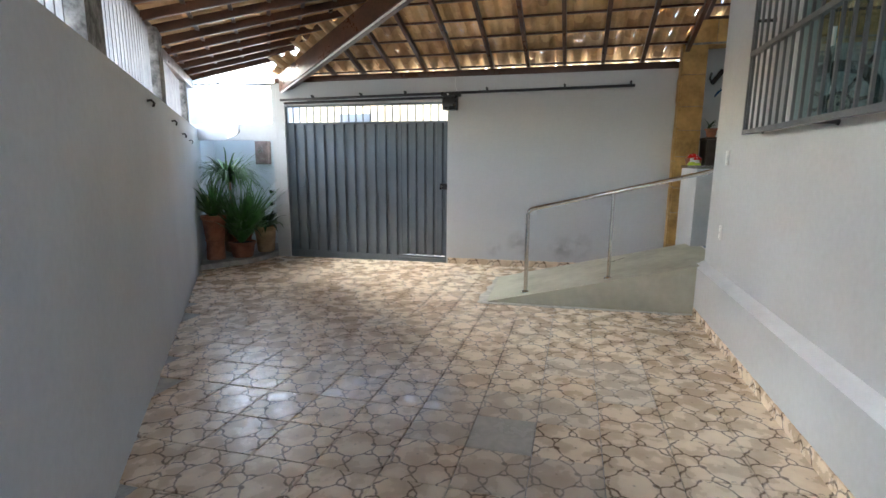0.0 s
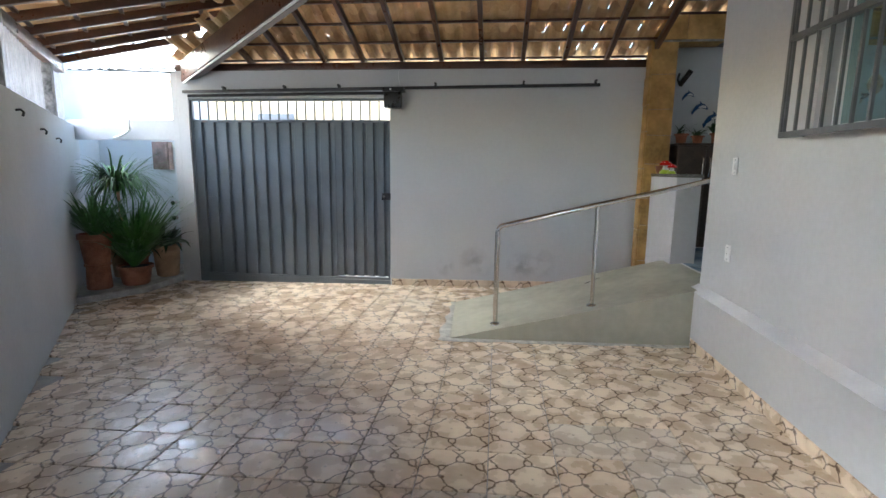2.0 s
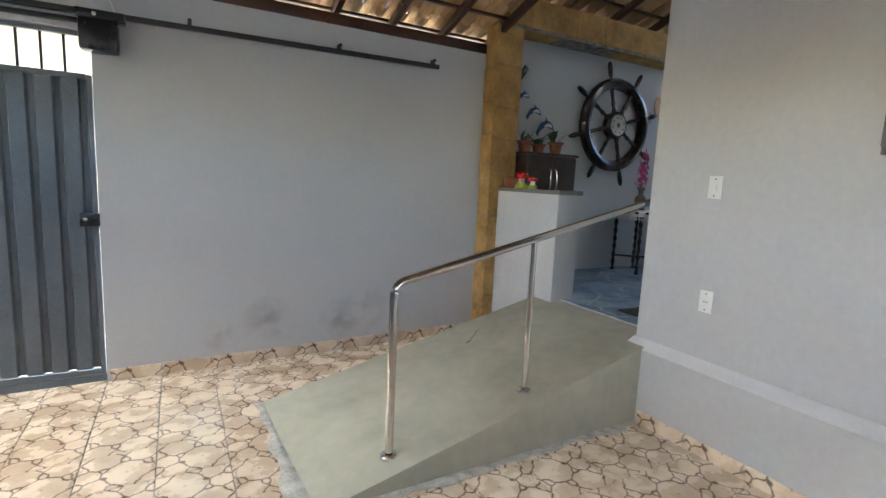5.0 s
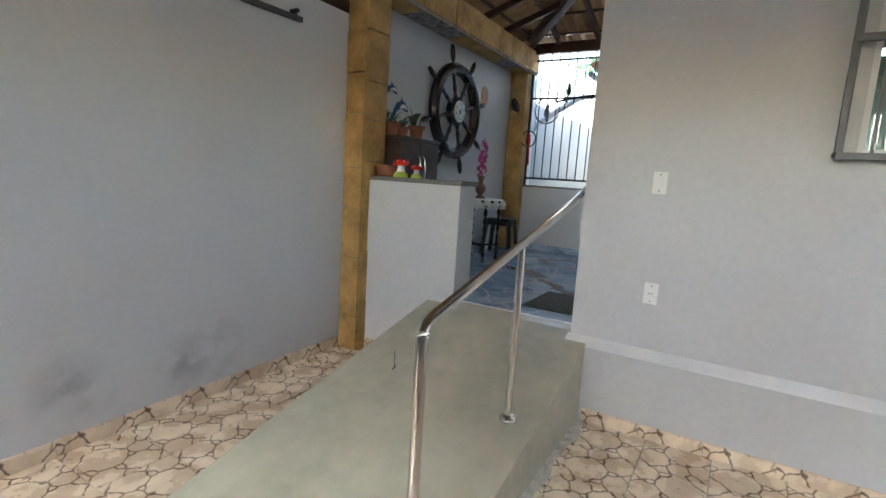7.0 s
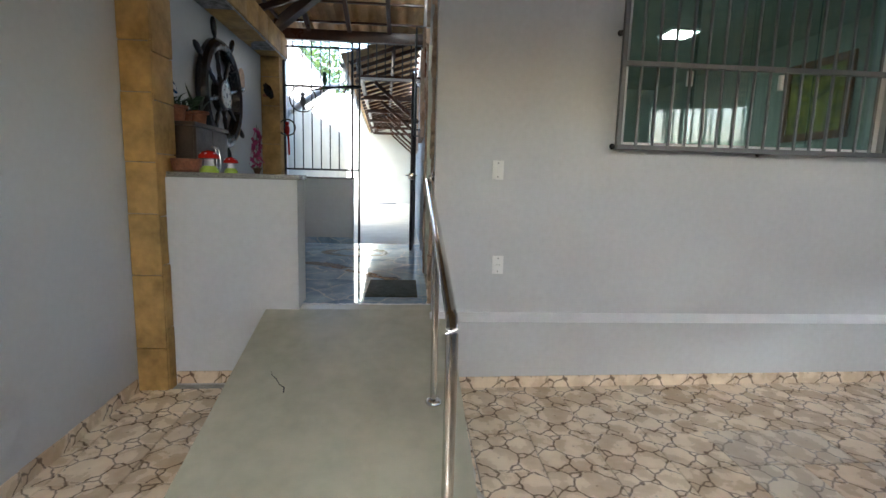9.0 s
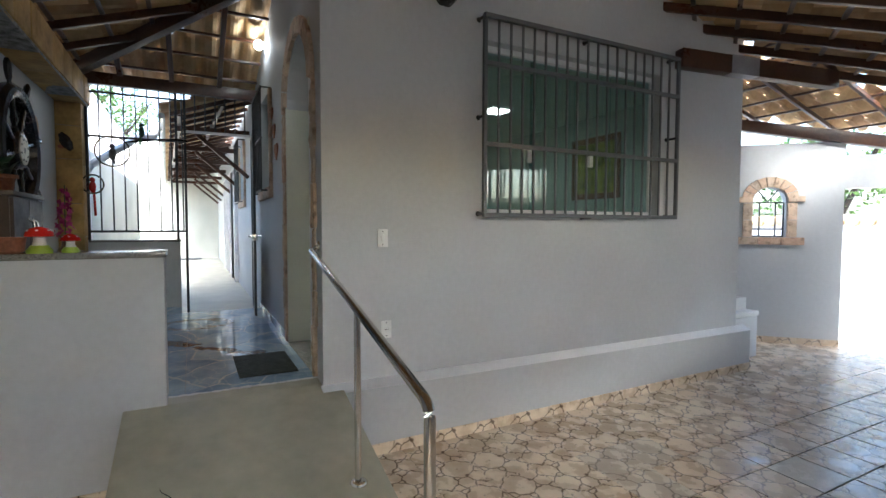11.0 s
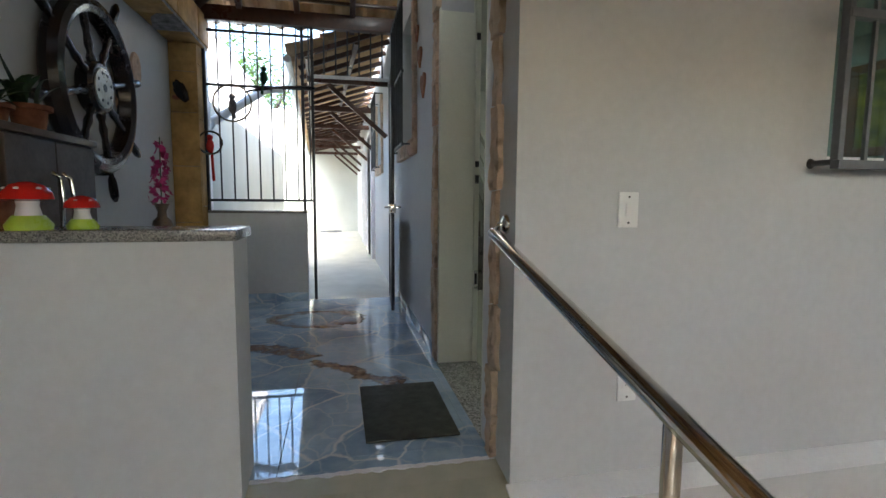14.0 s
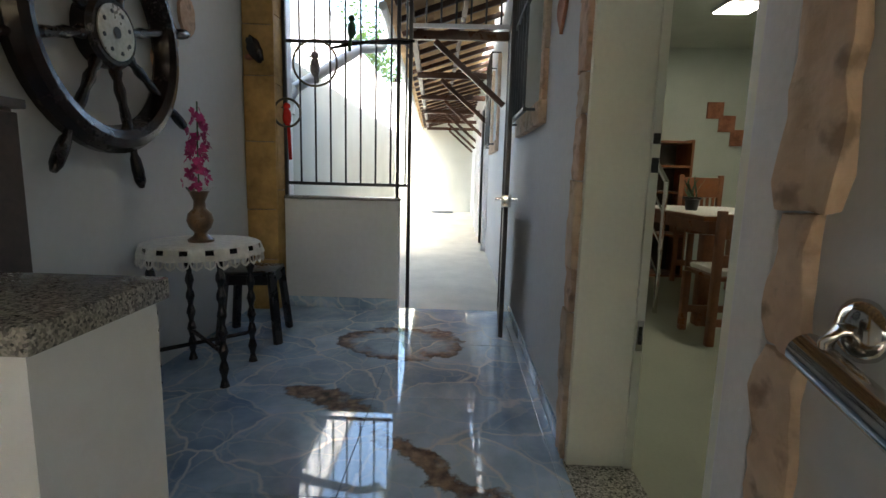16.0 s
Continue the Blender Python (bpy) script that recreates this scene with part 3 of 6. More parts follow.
# ---- setting: floors ----
FLOOR_M = Matrix.Translation((0, 0, 0.04)) @ Vector((0, 0, 1)).rotation_difference(Vector((-0.018, 0.01, 1)).normalized()).to_matrix().to_4x4()
bm = B()
box(bm, -7.5, 3.2, -6.5, 7.06, -0.4, -0.012)
carport_floor = single("floor", bm, CEMENT, "beige glazed stone-print floor tiles with dark grout", "floor", "structure", place=FLOOR_M, smooth=None)
bm = B()
box(bm, 1.42, 4.6, 5.12, 7.13, 0.2, INNER - 0.011)
porch_floor = single("floor_porch", bm, CEMENT, "polished blue onyx porcelain porch floor", "floor", "structure", smooth=None)
bm = B()
box(bm, 4.6, 15.6, 5.12, 7.3, 0.2, INNER - 0.02)
single("floor_alley", bm, YARD, "pale cement alley floor", "floor", "structure", smooth=None)
bm = B()
box(bm, 1.462, 6.6, 0.931, 4.919, 0.2, INNER + 0.003)
single("floor_room", bm, STEPS, "shiny pale ceramic room floor", "floor", "structure", smooth=None)
bm = B()
bmesh.ops.create_grid(bm, x_segments=8, y_segments=8, size=400)
single("ground", bm, GROUND, "pale ground around the house", "ground", "structure", place=Matrix.Translation((0, 0, -0.42)), smooth=None)

# ---- setting: roofs ----
def tile_field(bm, o, across, up, nu, nv, keep, w=0.2, course=0.36, slots=(), only=()):
    """Roman clay tiles: a pan and a barrel a tile, each course lapping over the one below. across: along the eave; up: up the slope."""
    nrm = across.cross(up).normalized()
    if nrm.z < 0:
        nrm = -nrm
    prof = [(-0.05, 0.035), (0.1, 0.012), (0.28, 0.0), (0.46, 0.012), (0.53, 0.05), (0.65, 0.085), (0.78, 0.095), (0.92, 0.08), (1.03, 0.03)]
    for j in range(nv):
        for i in range(nu):
            c = o + across * ((i + 0.5) * w) + up * ((j + 0.5) * course)
            if not keep(c) or (i, j) in slots or (only and (i, j) not in only):
                continue
            jit = random.uniform(-0.006, 0.006)
            rows = []
            for v, lift in ((-0.12, 0.036), (1.02, 0.0)):
                rows.append([[bm.verts.new(o + across * ((i + s) * w) + up * ((j + v) * course + jit) + nrm * (h + lift + jit * 0.3 + th)) for s, h in prof] for th in (0.0, 0.012)])
            (a0, a1), (c0, c1) = rows
            for k in range(len(prof) - 1):
                bm.faces.new((a0[k], a0[k + 1], c0[k + 1], c0[k]))
                bm.faces.new((a1[k], c1[k], c1[k + 1], a1[k + 1]))
                bm.faces.new((a0[k], a1[k], a1[k + 1], a0[k + 1]))


def translucent_mat(name, color):
    """Milky glass roof tile that passes soft daylight."""
    m = bpy.data.materials.new(name)
    m.use_nodes = True
    t = m.node_tree
    tl, mx = t.nodes.new("ShaderNodeBsdfTranslucent"), t.nodes.new("ShaderNodeMixShader")
    tl.inputs[0].default_value = (*color, 1)
    t.nodes["Principled BSDF"].inputs["Base Color"].default_value = (*color, 1)
    t.nodes["Principled BSDF"].inputs["Roughness"].default_value = 0.15
    mx.inputs[0].default_value = 0.3
    t.links.new(tl.outputs[0], mx.inputs[1])
    t.links.new(t.nodes["Principled BSDF"].outputs[0], mx.inputs[2])
    t.links.new(mx.outputs[0], t.nodes["Material Output"].inputs[0])
    return m


SKYLIGHT = translucent_mat("milky_glass_tile", (0.82, 0.84, 0.85))


def quick(name, bm, material, label, category):
    me = bpy.data.meshes.new(name)
    bm.to_mesh(me)
    bm.free()
    me.materials.append(material)
    return tagged(new(name, me), label, category, kind="structure")


def side(c):
    return (c.x + 4.5) * 1.53 + (c.y - 7.1) * 2.3


sg, sc, sl = 0.34, 0.28, 0.305
upG, upC, upL = Vector((0, -1, sg)).normalized(), Vector((0, 1, sc)).normalized(), Vector((EM.x, EM.y, sl)).normalized()


BACK_GLASS = ((5, 7), (6, 7), (7, 7), (9, 7), (10, 7))


def in_gate(c):
    return side(c) > -0.5 and c.y > 3.1 and -4.7 < c.x < (1.25 if c.y > 5.1 else 1.3)


def in_back(c):
    l = 2.66 + sl * (Vector((c.x, c.y, 0)) - EA).dot(EM)
    return c.y <= 3.1 and 3.24 + sc * c.y < l and c.x < 2.9 and (Vector((c.x, c.y, 0)) - AW0).dot(AWN) > -0.5


def in_left(c):
    d = (Vector((c.x, c.y, 0)) - EA).dot(EM)
    return d > -0.35 and side(c) < 0.9 and 2.66 + sl * d <= 3.24 + sc * c.y and c.y < 7.1 and (c - (EA + EU * 3.95)).dot(EU) < 0


bm = B()
tile_field(bm, Vector((-4.9, 7.36, 2.80 - 0.32 * sg)), Vector((1, 0, 0)), upG, 33, 12, in_gate)
quick("roof_tiles_gate_slope", bm, CLAY, "weathered clay roman roof tiles seen from below", "roof")
bm = B()
tile_field(bm, Vector((2.9, -1.75, 3.26 - 1.75 * sc)), Vector((-1, 0, 0)), upC, 34, 14, in_back, slots=BACK_GLASS)
quick("roof_tiles_back_slope", bm, CLAY, "weathered clay roman roof tiles seen from below", "roof")
bm = B()
tile_field(bm, Vector((2.9, -1.75, 3.26 - 1.75 * sc)), Vector((-1, 0, 0)), upC, 34, 14, in_back, only=BACK_GLASS)
quick("roof_skylight_back", bm, SKYLIGHT, "milky glass roof tiles glowing with daylight", "skylight")
bm = B()
tile_field(bm, EA + EU * 4.0 - EM * 0.35 + Vector((0, 0, 2.68 - 0.35 * sl)), -EU, upL, 46, 16, in_left)
quick("roof_tiles_street_slope", bm, CLAY, "weathered clay roman roof tiles seen from below", "roof")
# porch hip roof
def in_pa(c):
    return c.x < 5.1 and (4.6 - c.x) < (7.0 - c.y) + 0.22 and 5.05 < c.y < 7.1 and c.x > 0.9


def in_pb(c):
    return (4.6 - c.x) >= (7.0 - c.y) - 0.22 and 5.05 < c.y < 7.4 and 1.25 < c.x < 5


bm = B()
tile_field(bm, Vector((4.95, 7.3, 3.30 - 0.35 * sg)), Vector((0, -1, 0)), Vector((-1, 0, sg)).normalized(), 12, 12, in_pa, slots=((6, 3),))
quick("roof_tiles_porch_end", bm, CLAY, "weathered clay roman roof tiles seen from below", "roof")
bm = B()
tile_field(bm, Vector((4.95, 7.3, 3.30 - 0.35 * sg)), Vector((0, -1, 0)), Vector((-1, 0, sg)).normalized(), 12, 12, in_pa, only=((6, 3),))
quick("roof_skylight_porch", bm, SKYLIGHT, "milky glass roof tile glowing with daylight", "skylight")
bm = B()
tile_field(bm, Vector((1.3, 7.3, 3.30 - 0.3 * sg)), Vector((1, 0, 0)), upG, 18, 7, in_pb)
quick("roof_tiles_porch_side", bm, CLAY, "weathered clay roman roof tiles seen from below", "roof")
# alley lean-to
ALLEY = Vector((1, 0.042, 0)).normalized()
bm = B()
tile_field(bm, Vector((4.8, 6.12, 2.93)), ALLEY, Vector((ALLEY.y, -1, 0.36)).normalized(), 54, 4, lambda c: c.y > 5.1)
quick("roof_tiles_alley", bm, CLAY, "weathered clay roman roof tiles of the alley lean-to", "roof")

# timbers: each a thing
def timber(name, label, bm, group="roof timbers"):
    return single(name, bm, WOOD, label, "beam", "structure", group=group)


def rafter_line(name, a, c, w=0.05, h=0.07, label="dark varnished roof rafter"):
    bm = B()
    beam(bm, a, c, w, h)
    return timber(name, label, bm)


rafter_line("plate_beam", (-4.62, 7.09, 2.675), (1.26, 7.09, 2.675), 0.10, 0.085, "dark varnished wall plate under the roof tiles")
for k in range(13):
    x = 1.24 - 0.485 * k
    y1 = 3.5 if x > -1.0 else 7.1 - (x + 4.5) * 1.53 / 2.3
    if 7.2 - y1 > 0.25:
        rafter_line("rafter", (x, 7.3, 2.755 - 0.26 * sg), (x, y1, 2.755 + sg * (7.04 - y1)))
for k in range(11):
    y = 7.12 - 0.34 * k
    x0 = max(-4.6, -4.5 + (7.1 - y) * 2.3 / 1.53)
    if x0 < 1.0:
        rafter_line("batten", (x0, y, 2.79 + sg * (7.04 - y)), (1.25, y, 2.79 + sg * (7.04 - y)), 0.04, 0.025, "dark roof batten")
# street slope
a, c = EA + EU * 3.95, EA + EU * -6.6
rafter_line("plate_beam", (a.x, a.y, 2.56), (c.x, c.y, 2.56), 0.08, 0.12, "dark varnished eave beam over the boundary wall")
for k in range(20):
    p = EA + EU * (3.9 - 0.47 * k)
    L = 0.0
    while L < 5.5:
        q = p + EM * (L + 0.1)
        if side(q) > 0 or 2.66 + sl * (L + 0.1) > 3.24 + sc * q.y:
            break
        L += 0.1
    if L > 0.3:
        q = p + EM * L
        rafter_line("rafter", (p.x - EM.x * 0.25, p.y - EM.y * 0.25, 2.635 - 0.25 * sl), (q.x, q.y, 2.635 + sl * L), 0.05, 0.08)
for k in range(9):
    d = 0.05 + 0.36 * k
    seg = []
    for j in range(100):
        p = EA + EU * (3.95 - 0.1 * j) + EM * d
        if in_left(Vector((p.x, p.y, 0))):
            seg.append(p)
    if len(seg) > 3:
        z = 2.67 + sl * d
        rafter_line("batten", (seg[0].x, seg[0].y, z), (seg[-1].x, seg[-1].y, z), 0.04, 0.025, "dark roof batten")
bm = B()
beam(bm, (-4.55, 7.13, 2.62), (-1.2, 4.905, 3.42), 0.14, 0.26, 0.01)
timber("hip_beam", "deep dark varnished hip beam", bm)
# white strip stands in for light reflected along the beam's lower edge
bm = B()
beam(bm, (-4.5, 7.03, 2.49), (-1.18, 4.83, 3.28), 0.018, 0.02, 0.004)
single("hip_reflection_strip", bm, WHITE, "thin pale strip standing in for a reflection along the hip beam", "trim", "structure")
# back slope
rafter_line("facade_beam", (1.19, 1.79, 3.14), (0.80, -0.10, 3.09), 0.11, 0.17, "dark varnished beam fixed along the house front")
bm = B()
beam(bm, (1.077, 1.242, 3.1255), (1.011, 0.921, 3.117), 0.116, 0.176, 0.002)
single("trim_beam_sleeve", bm, BARS, "dull grey metal sleeve wrapped round the beam", "trim", "structure")
for k in range(9):
    x = 2.65 - 0.62 * k
    y0, y1 = max(-1.7, -1.284 - (x - 1.192) * -1.01 - 0.6), 3.1 if x > -0.9 else 1.6
    if y1 - y0 > 0.4:
        rafter_line("rafter", (x, y0, 3.215 + sc * y0), (x, y1, 3.215 + sc * y1), 0.04, 0.05)
for k in range(13):
    y = -1.55 + 0.36 * k
    x1 = min(2.7, 1.192 + (y + 1.284) / 1.01 + 0.5)
    if x1 > -0.8:
        rafter_line("batten", (-1.2, y, 3.245 + sc * y), (x1, y, 3.245 + sc * y), 0.04, 0.025, "dark roof batten")
p, q = AW0 + AWU * -0.7, AW0 + AWU * 2.4
rafter_line("plate_beam", (p.x, p.y, 2.53), (q.x, q.y, 3.10), 0.14, 0.14, "dark varnished plate beam on the back wall")
# porch timbers
rafter_line("porch_beam", (4.6, 7.15, 3.17), (4.6, 5.12, 3.17), 0.09, 0.13, "dark varnished porch beam")
rafter_line("plate_beam", (1.3, 7.1, 3.20), (4.75, 7.1, 3.20), 0.08, 0.06, "dark wall plate of the porch")
rafter_line("hip_beam", (4.68, 7.08, 3.19), (2.85, 5.25, 3.82), 0.09, 0.14, "dark varnished hip beam of the porch")
for y in (6.55, 6.05, 5.55):
    rafter_line("rafter", (4.8, y, 3.23 - 0.2 * sg), (4.6 - (7.0 - y), y, 3.23 + sg * (7.0 - y)))
for x in (1.45, 2.1, 2.75, 3.35, 3.9):
    yy = max(5.14, 7.0 - (4.6 - x))
    rafter_line("rafter", (x, 7.15, 3.18), (x, yy, 3.23 + sg * (7.0 - yy)))
for k in range(7):
    d = 0.1 + 0.36 * k
    rafter_line("batten", (4.6 - d, 7.05 - d if d < 1.9 else 5.14, 3.275 + sg * d), (4.6 - d, 5.13, 3.275 + sg * d), 0.04, 0.025, "dark roof batten") if d < 1.85 else None
    if d < 1.85:
        rafter_line("batten", (1.3, 7.0 - d, 3.275 + sg * d), (4.6 - d, 7.0 - d, 3.275 + sg * d), 0.04, 0.025, "dark roof batten")
# alley lean-to timbers with raking brackets
for k in range(6):
    x = 5.6 + 1.85 * k
    bm = B()
    beam(bm, (x, 5.12, 2.87), (x, 6.0 + 0.042 * (x - 4.8), 2.87), 0.045, 0.08)
    beam(bm, (x, 5.14, 2.25), (x, 5.8, 2.82), 0.04, 0.055)
    beam(bm, (x, 5.145, 2.2), (x, 5.145, 2.9), 0.045, 0.045)
    timber("roof_bracket", "dark raking timber bracket under the alley roof", bm, "alley brackets")
for k in range(24):
    x = 4.85 + 0.44 * k
    rafter_line("rafter", (x, 5.13, 3.25), (x, 6.08 + 0.042 * (x - 4.8), 2.905), 0.04, 0.05)
rafter_line("purlin", (4.9, 5.98, 2.94), (15.3, 6.42, 2.94), 0.06, 0.08, "dark purlin of the alley roof")
rafter_line("purlin", (4.9, 5.5, 3.11), (15.3, 5.94, 3.11), 0.05, 0.07, "dark purlin of the alley roof")


# ---- ramp and handrail ----
bm = B()
solid(bm, [(x, 5.0, z) for x, z in ((-0.90, -0.035), (1.20, 0.495), (1.30, 0.518), (1.30, -0.3), (-0.9, -0.3))], (0, 1.24, 0))
single("ramp", bm, RAMP, "olive-grey painted concrete ramp up to the porch", "ramp", "structure", smooth=None)
bm = B()
random.seed(5)
edge = [(-0.93 - 0.02 * random.random(), 4.955), *[(-0.9 + 0.1 * k, 4.965 - 0.04 * random.random()) for k in range(21)], (1.15, 4.96), (1.15, 5.01), (-0.9, 5.01), (-0.9, 6.24)]
edge += [(-0.92 - 0.045 * random.random(), 6.25 - 0.12 * k) for k in range(11)]
prism(bm, edge, -0.06, 0.004)
bmesh.ops.triangulate(bm, faces=[f for f in bm.faces if len(f.verts) > 4])
for v in bm.verts:
    v.co.z += floor_z(v.co.x, v.co.y)
single("trim_ramp_mortar", bm, PALE_MORTAR, "smeared pale mortar along the foot of the ramp", "mortar", "structure", smooth=None)

bm = B()
tube(bm, [(x, y, -0.0338 + (x + 0.9) * 0.2524) for x, y in ((0.617, 6.029), (0.59, 6.02), (0.555, 5.987), (0.51, 5.96), (0.485, 5.93), (0.445, 5.924))], [0.001, 0.002, 0.0025, 0.002, 0.004, 0.003], 6)
single("trim_ramp_scratch", bm, IRON, "thin dark scratch across the ramp paint", "scratch", "structure")

rail = thing("handrail", "polished stainless steel handrail along the ramp", "handrail", pose(-0.455, 5.15, 0.078))
bm = B()
top = [(-0.455, 5.15, 0.10), (-0.455, 5.15, 0.90)]
for k in range(1, 7):
    a = k / 6 * radians(76)
    top.append((-0.455 + 0.07 * (1 - math.cos(a)), 5.15, 0.90 + 0.07 * math.sin(a)))
top += [(0.4, 5.152, 1.165), (1.1, 5.156, 1.335), (1.355, 5.16, 1.402)]
tube(bm, [Vector(p) - Vector((-0.455, 5.15, 0.078)) for p in top], 0.0215, 16)
part("rail_tube", bm, STEEL, rail, smooth=60)
bm = B()
rod(bm, (0.83, 0.002, 0.20), (0.83, 0.002, 1.08), 0.017, 16)
part("post", bm, STEEL, rail, smooth=60)
for x in (0.0, 0.83):
    bm = B()
    lathe(bm, [(0.045, -0.01), (0.045, 0.004), (0.036, 0.014), (0.024, 0.018)], 20, Matrix.Translation((x, 0, 0.0 if x == 0 else 0.205)))
    part("flange", bm, STEEL, rail, smooth=50)
bm = B()
o = Vector((0.455, -5.15, -0.078))
tube(bm, [Vector(p) + o for p in ((1.325, 5.125, 1.435), (1.325, 5.15, 1.435), (1.325, 5.16, 1.42), (1.325, 5.16, 1.395))], 0.008, 10)
lathe(bm, [(0.035, 0.0), (0.035, 0.006), (0.026, 0.014), (0.012, 0.018)], 20, Matrix.Translation(Vector((1.325, 5.121, 1.435)) + o) @ Matrix.Rotation(radians(-90), 4, "X"))
part("wall_bracket", bm, STEEL, rail, smooth=50)

# ---- sliding gate, track and opener ----
gate = thing("gate", "blue-grey painted ribbed steel gate with a barred top", "gate", pose(-4.47, 7.08, -0.06))
def ribbed(bm, x0, x1, n, z0, z1, y=0.0, depth=0.03):
    """Folded sheet: flat pans with raised trapezoid ribs."""
    p = (x1 - x0) / n
    line = []
    for k in range(n):
        a = x0 + k * p
        line += [(a, y), (a + p * 0.62, y), (a + p * 0.70, y + depth), (a + p * 0.92, y + depth)]
    line.append((x1, y))
    lo = [[bm.verts.new((x, yy + t, z)) for x, yy in line] for z in (z0, z1) for t in (0, 0.003)]
    for k in range(len(line) - 1):
        bm.faces.new((lo[0][k], lo[0][k + 1], lo[2][k + 1], lo[2][k]))
        bm.faces.new((lo[1][k], lo[3][k], lo[3][k + 1], lo[1][k + 1]))
bm = B()
ribbed(bm, 0.028, 1.907, 11, 0.068, 2.062)
part("gate_panel", bm, GATE, gate, smooth=None)
bm = B()
ribbed(bm, 1.933, 2.614, 5, 0.09, 2.062, -0.006)
wicket = part("wicket_door", bm, GATE, gate, "narrow wicket door in the same ribbed sheet", smooth=None)
bm = B()
for x0, x1 in ((1.905, 1.935), (2.612, 2.642)):
    box(bm, x0, x1, -0.012, 0.028, 0.05, 2.09, 0.003)
box(bm, 1.935, 2.612, -0.01, 0.026, 0.05, 0.085, 0.003)
part("wicket_frame", bm, GATE, gate, smooth=None)
bm = B()
box(bm, 0.0, 0.03, -0.01, 0.03, 0.046, 2.34, 0.003)
box(bm, 0.0, 2.65, -0.01, 0.03, -0.12, 0.045, 0.003)
box(bm, 0.031, 1.904, -0.01, 0.03, 0.0455, 0.07, 0.003)
box(bm, 0.031, 2.611, -0.012, 0.03, 2.06, 2.095, 0.003)
box(bm, 0.031, 2.64, -0.01, 0.03, 2.325, 2.355, 0.003)
part("gate_frame", bm, GATE, gate, smooth=None)
for k in range(21):
    bm = B()
    box(bm, 0.115 + k * 0.119, 0.130 + k * 0.119, 0.004, 0.019, 2.095, 2.325)
    part("bar", bm, IRON, gate, smooth=None)
bm = B()
box(bm, 2.54, 2.655, -0.045, -0.013, 1.10, 1.19, 0.008)
lathe(bm, [(0.014, 0), (0.014, 0.008), (0.006, 0.01)], 12, Matrix.Translation((2.575, -0.045, 1.145)) @ Matrix.Rotation(radians(90), 4, "X"))
part("lock", bm, BLACK, gate)
bm = B()
lathe(bm, [(0.013, 0), (0.013, 0.004), (0.004, 0.006)], 12, Matrix.Translation((2.572, -0.052, 1.148)) @ Matrix.Rotation(radians(90), 4, "X"))
part("lock_cylinder", bm, STEEL, gate)
bm = B()
tube(bm, [(0.18, -0.002, 1.10), (0.18, -0.03, 1.10), (0.28, -0.03, 1.10), (0.28, -0.002, 1.10)], 0.006, 8)
part("handle", bm, GATE, gate)

track = thing("gate_track", "dark steel overhead track of the sliding gate", "track", pose(-4.5, 7.0, 2.37))
bm = B()
beam(bm, (0.0, -0.01, 0.0), (5.18, -0.01, 0.06), 0.03, 0.035, 0.003)
part("rail", bm, IRON, track)
bm = B()
rod(bm, (0.05, 0.02, -0.045), (2.72, 0.02, -0.02), 0.018, 12)
part("drive_tube", bm, IRON, track, smooth=60)
for x in (0.55, 1.35, 2.05, 3.25, 4.3, 5.13):
    bm = B()
    box(bm, x - 0.012, x + 0.012, -0.012, 0.039, 0.012 + x * 0.012, 0.055 + x * 0.012, 0.003)
    rod(bm, (x, -0.03, 0.045 + x * 0.012), (x, 0.0, 0.045 + x * 0.012), 0.014, 10)
    part("track_hanger", bm, IRON, track)
motor = thing("gate_opener", "black plastic gate opener motor on the wall", "motor", pose(-1.76, 6.96, 2.16))
bm = B()
box(bm, -0.11, 0.10, -0.06, 0.075, 0.0, 0.20, 0.025)
part("housing", bm, BLACK, motor)
bm = B()
box(bm, -0.12, 0.14, -0.07, 0.075, 0.19, 0.245, 0.012)
part("cover", bm, BLACK, motor)
bm = B()
lathe(bm, [(0.012, 0), (0.012, 0.006), (0.004, 0.008)], 10, Matrix.Translation((-0.02, -0.07, 0.215)) @ Matrix.Rotation(radians(90), 4, "X"))
part("indicator", bm, PLASTIC, motor)
bm = B()
tube(bm, [(0.08, 0.06, 0.24), (0.07, 0.07, 0.30), (0.05, 0.075, 0.36), (0.05, 0.075, 0.46)], 0.005, 8)
part("cable", bm, WHITE, motor)

# ---- wall fittings on the house front ----
def plate(name, label, z, y, switch):
    t = thing(name, label, "switch" if switch else "socket", pose(1.24, y, z, 0, 0, -90))
    bm = B()
    box(bm, -0.038, 0.038, -0.009, 0.0, -0.062, 0.062, 0.004)
    part("cover_plate", bm, PLASTIC, t)
    bm = B()
    if switch:
        box(bm, -0.013, 0.013, -0.014, -0.0085, -0.024, 0.024, 0.002)
        part("rocker", bm, PLASTIC, t)
    else:
        box(bm, -0.022, 0.022, -0.012, -0.0085, -0.014, 0.014, 0.004)
        part("socket_face", bm, PLASTIC, t)
        for x in (-0.009, 0.0, 0.009):
            bm = B()
            rod(bm, (x, -0.0125, 0), (x, -0.0115, 0), 0.0026, 8)
            part("pin_hole", bm, BLACK, t)
    for z1 in (-0.045, 0.045):
        bm = B()
        rod(bm, (0, -0.0105, z1), (0, -0.0085, z1), 0.004, 8)
        part("screw", bm, IRON, t)


plate("light_switch", "white plastic rocker light switch on the house front", 1.488, 4.705, True)
plate("wall_socket", "white plastic wall socket on the house front", 0.853, 4.68, False)

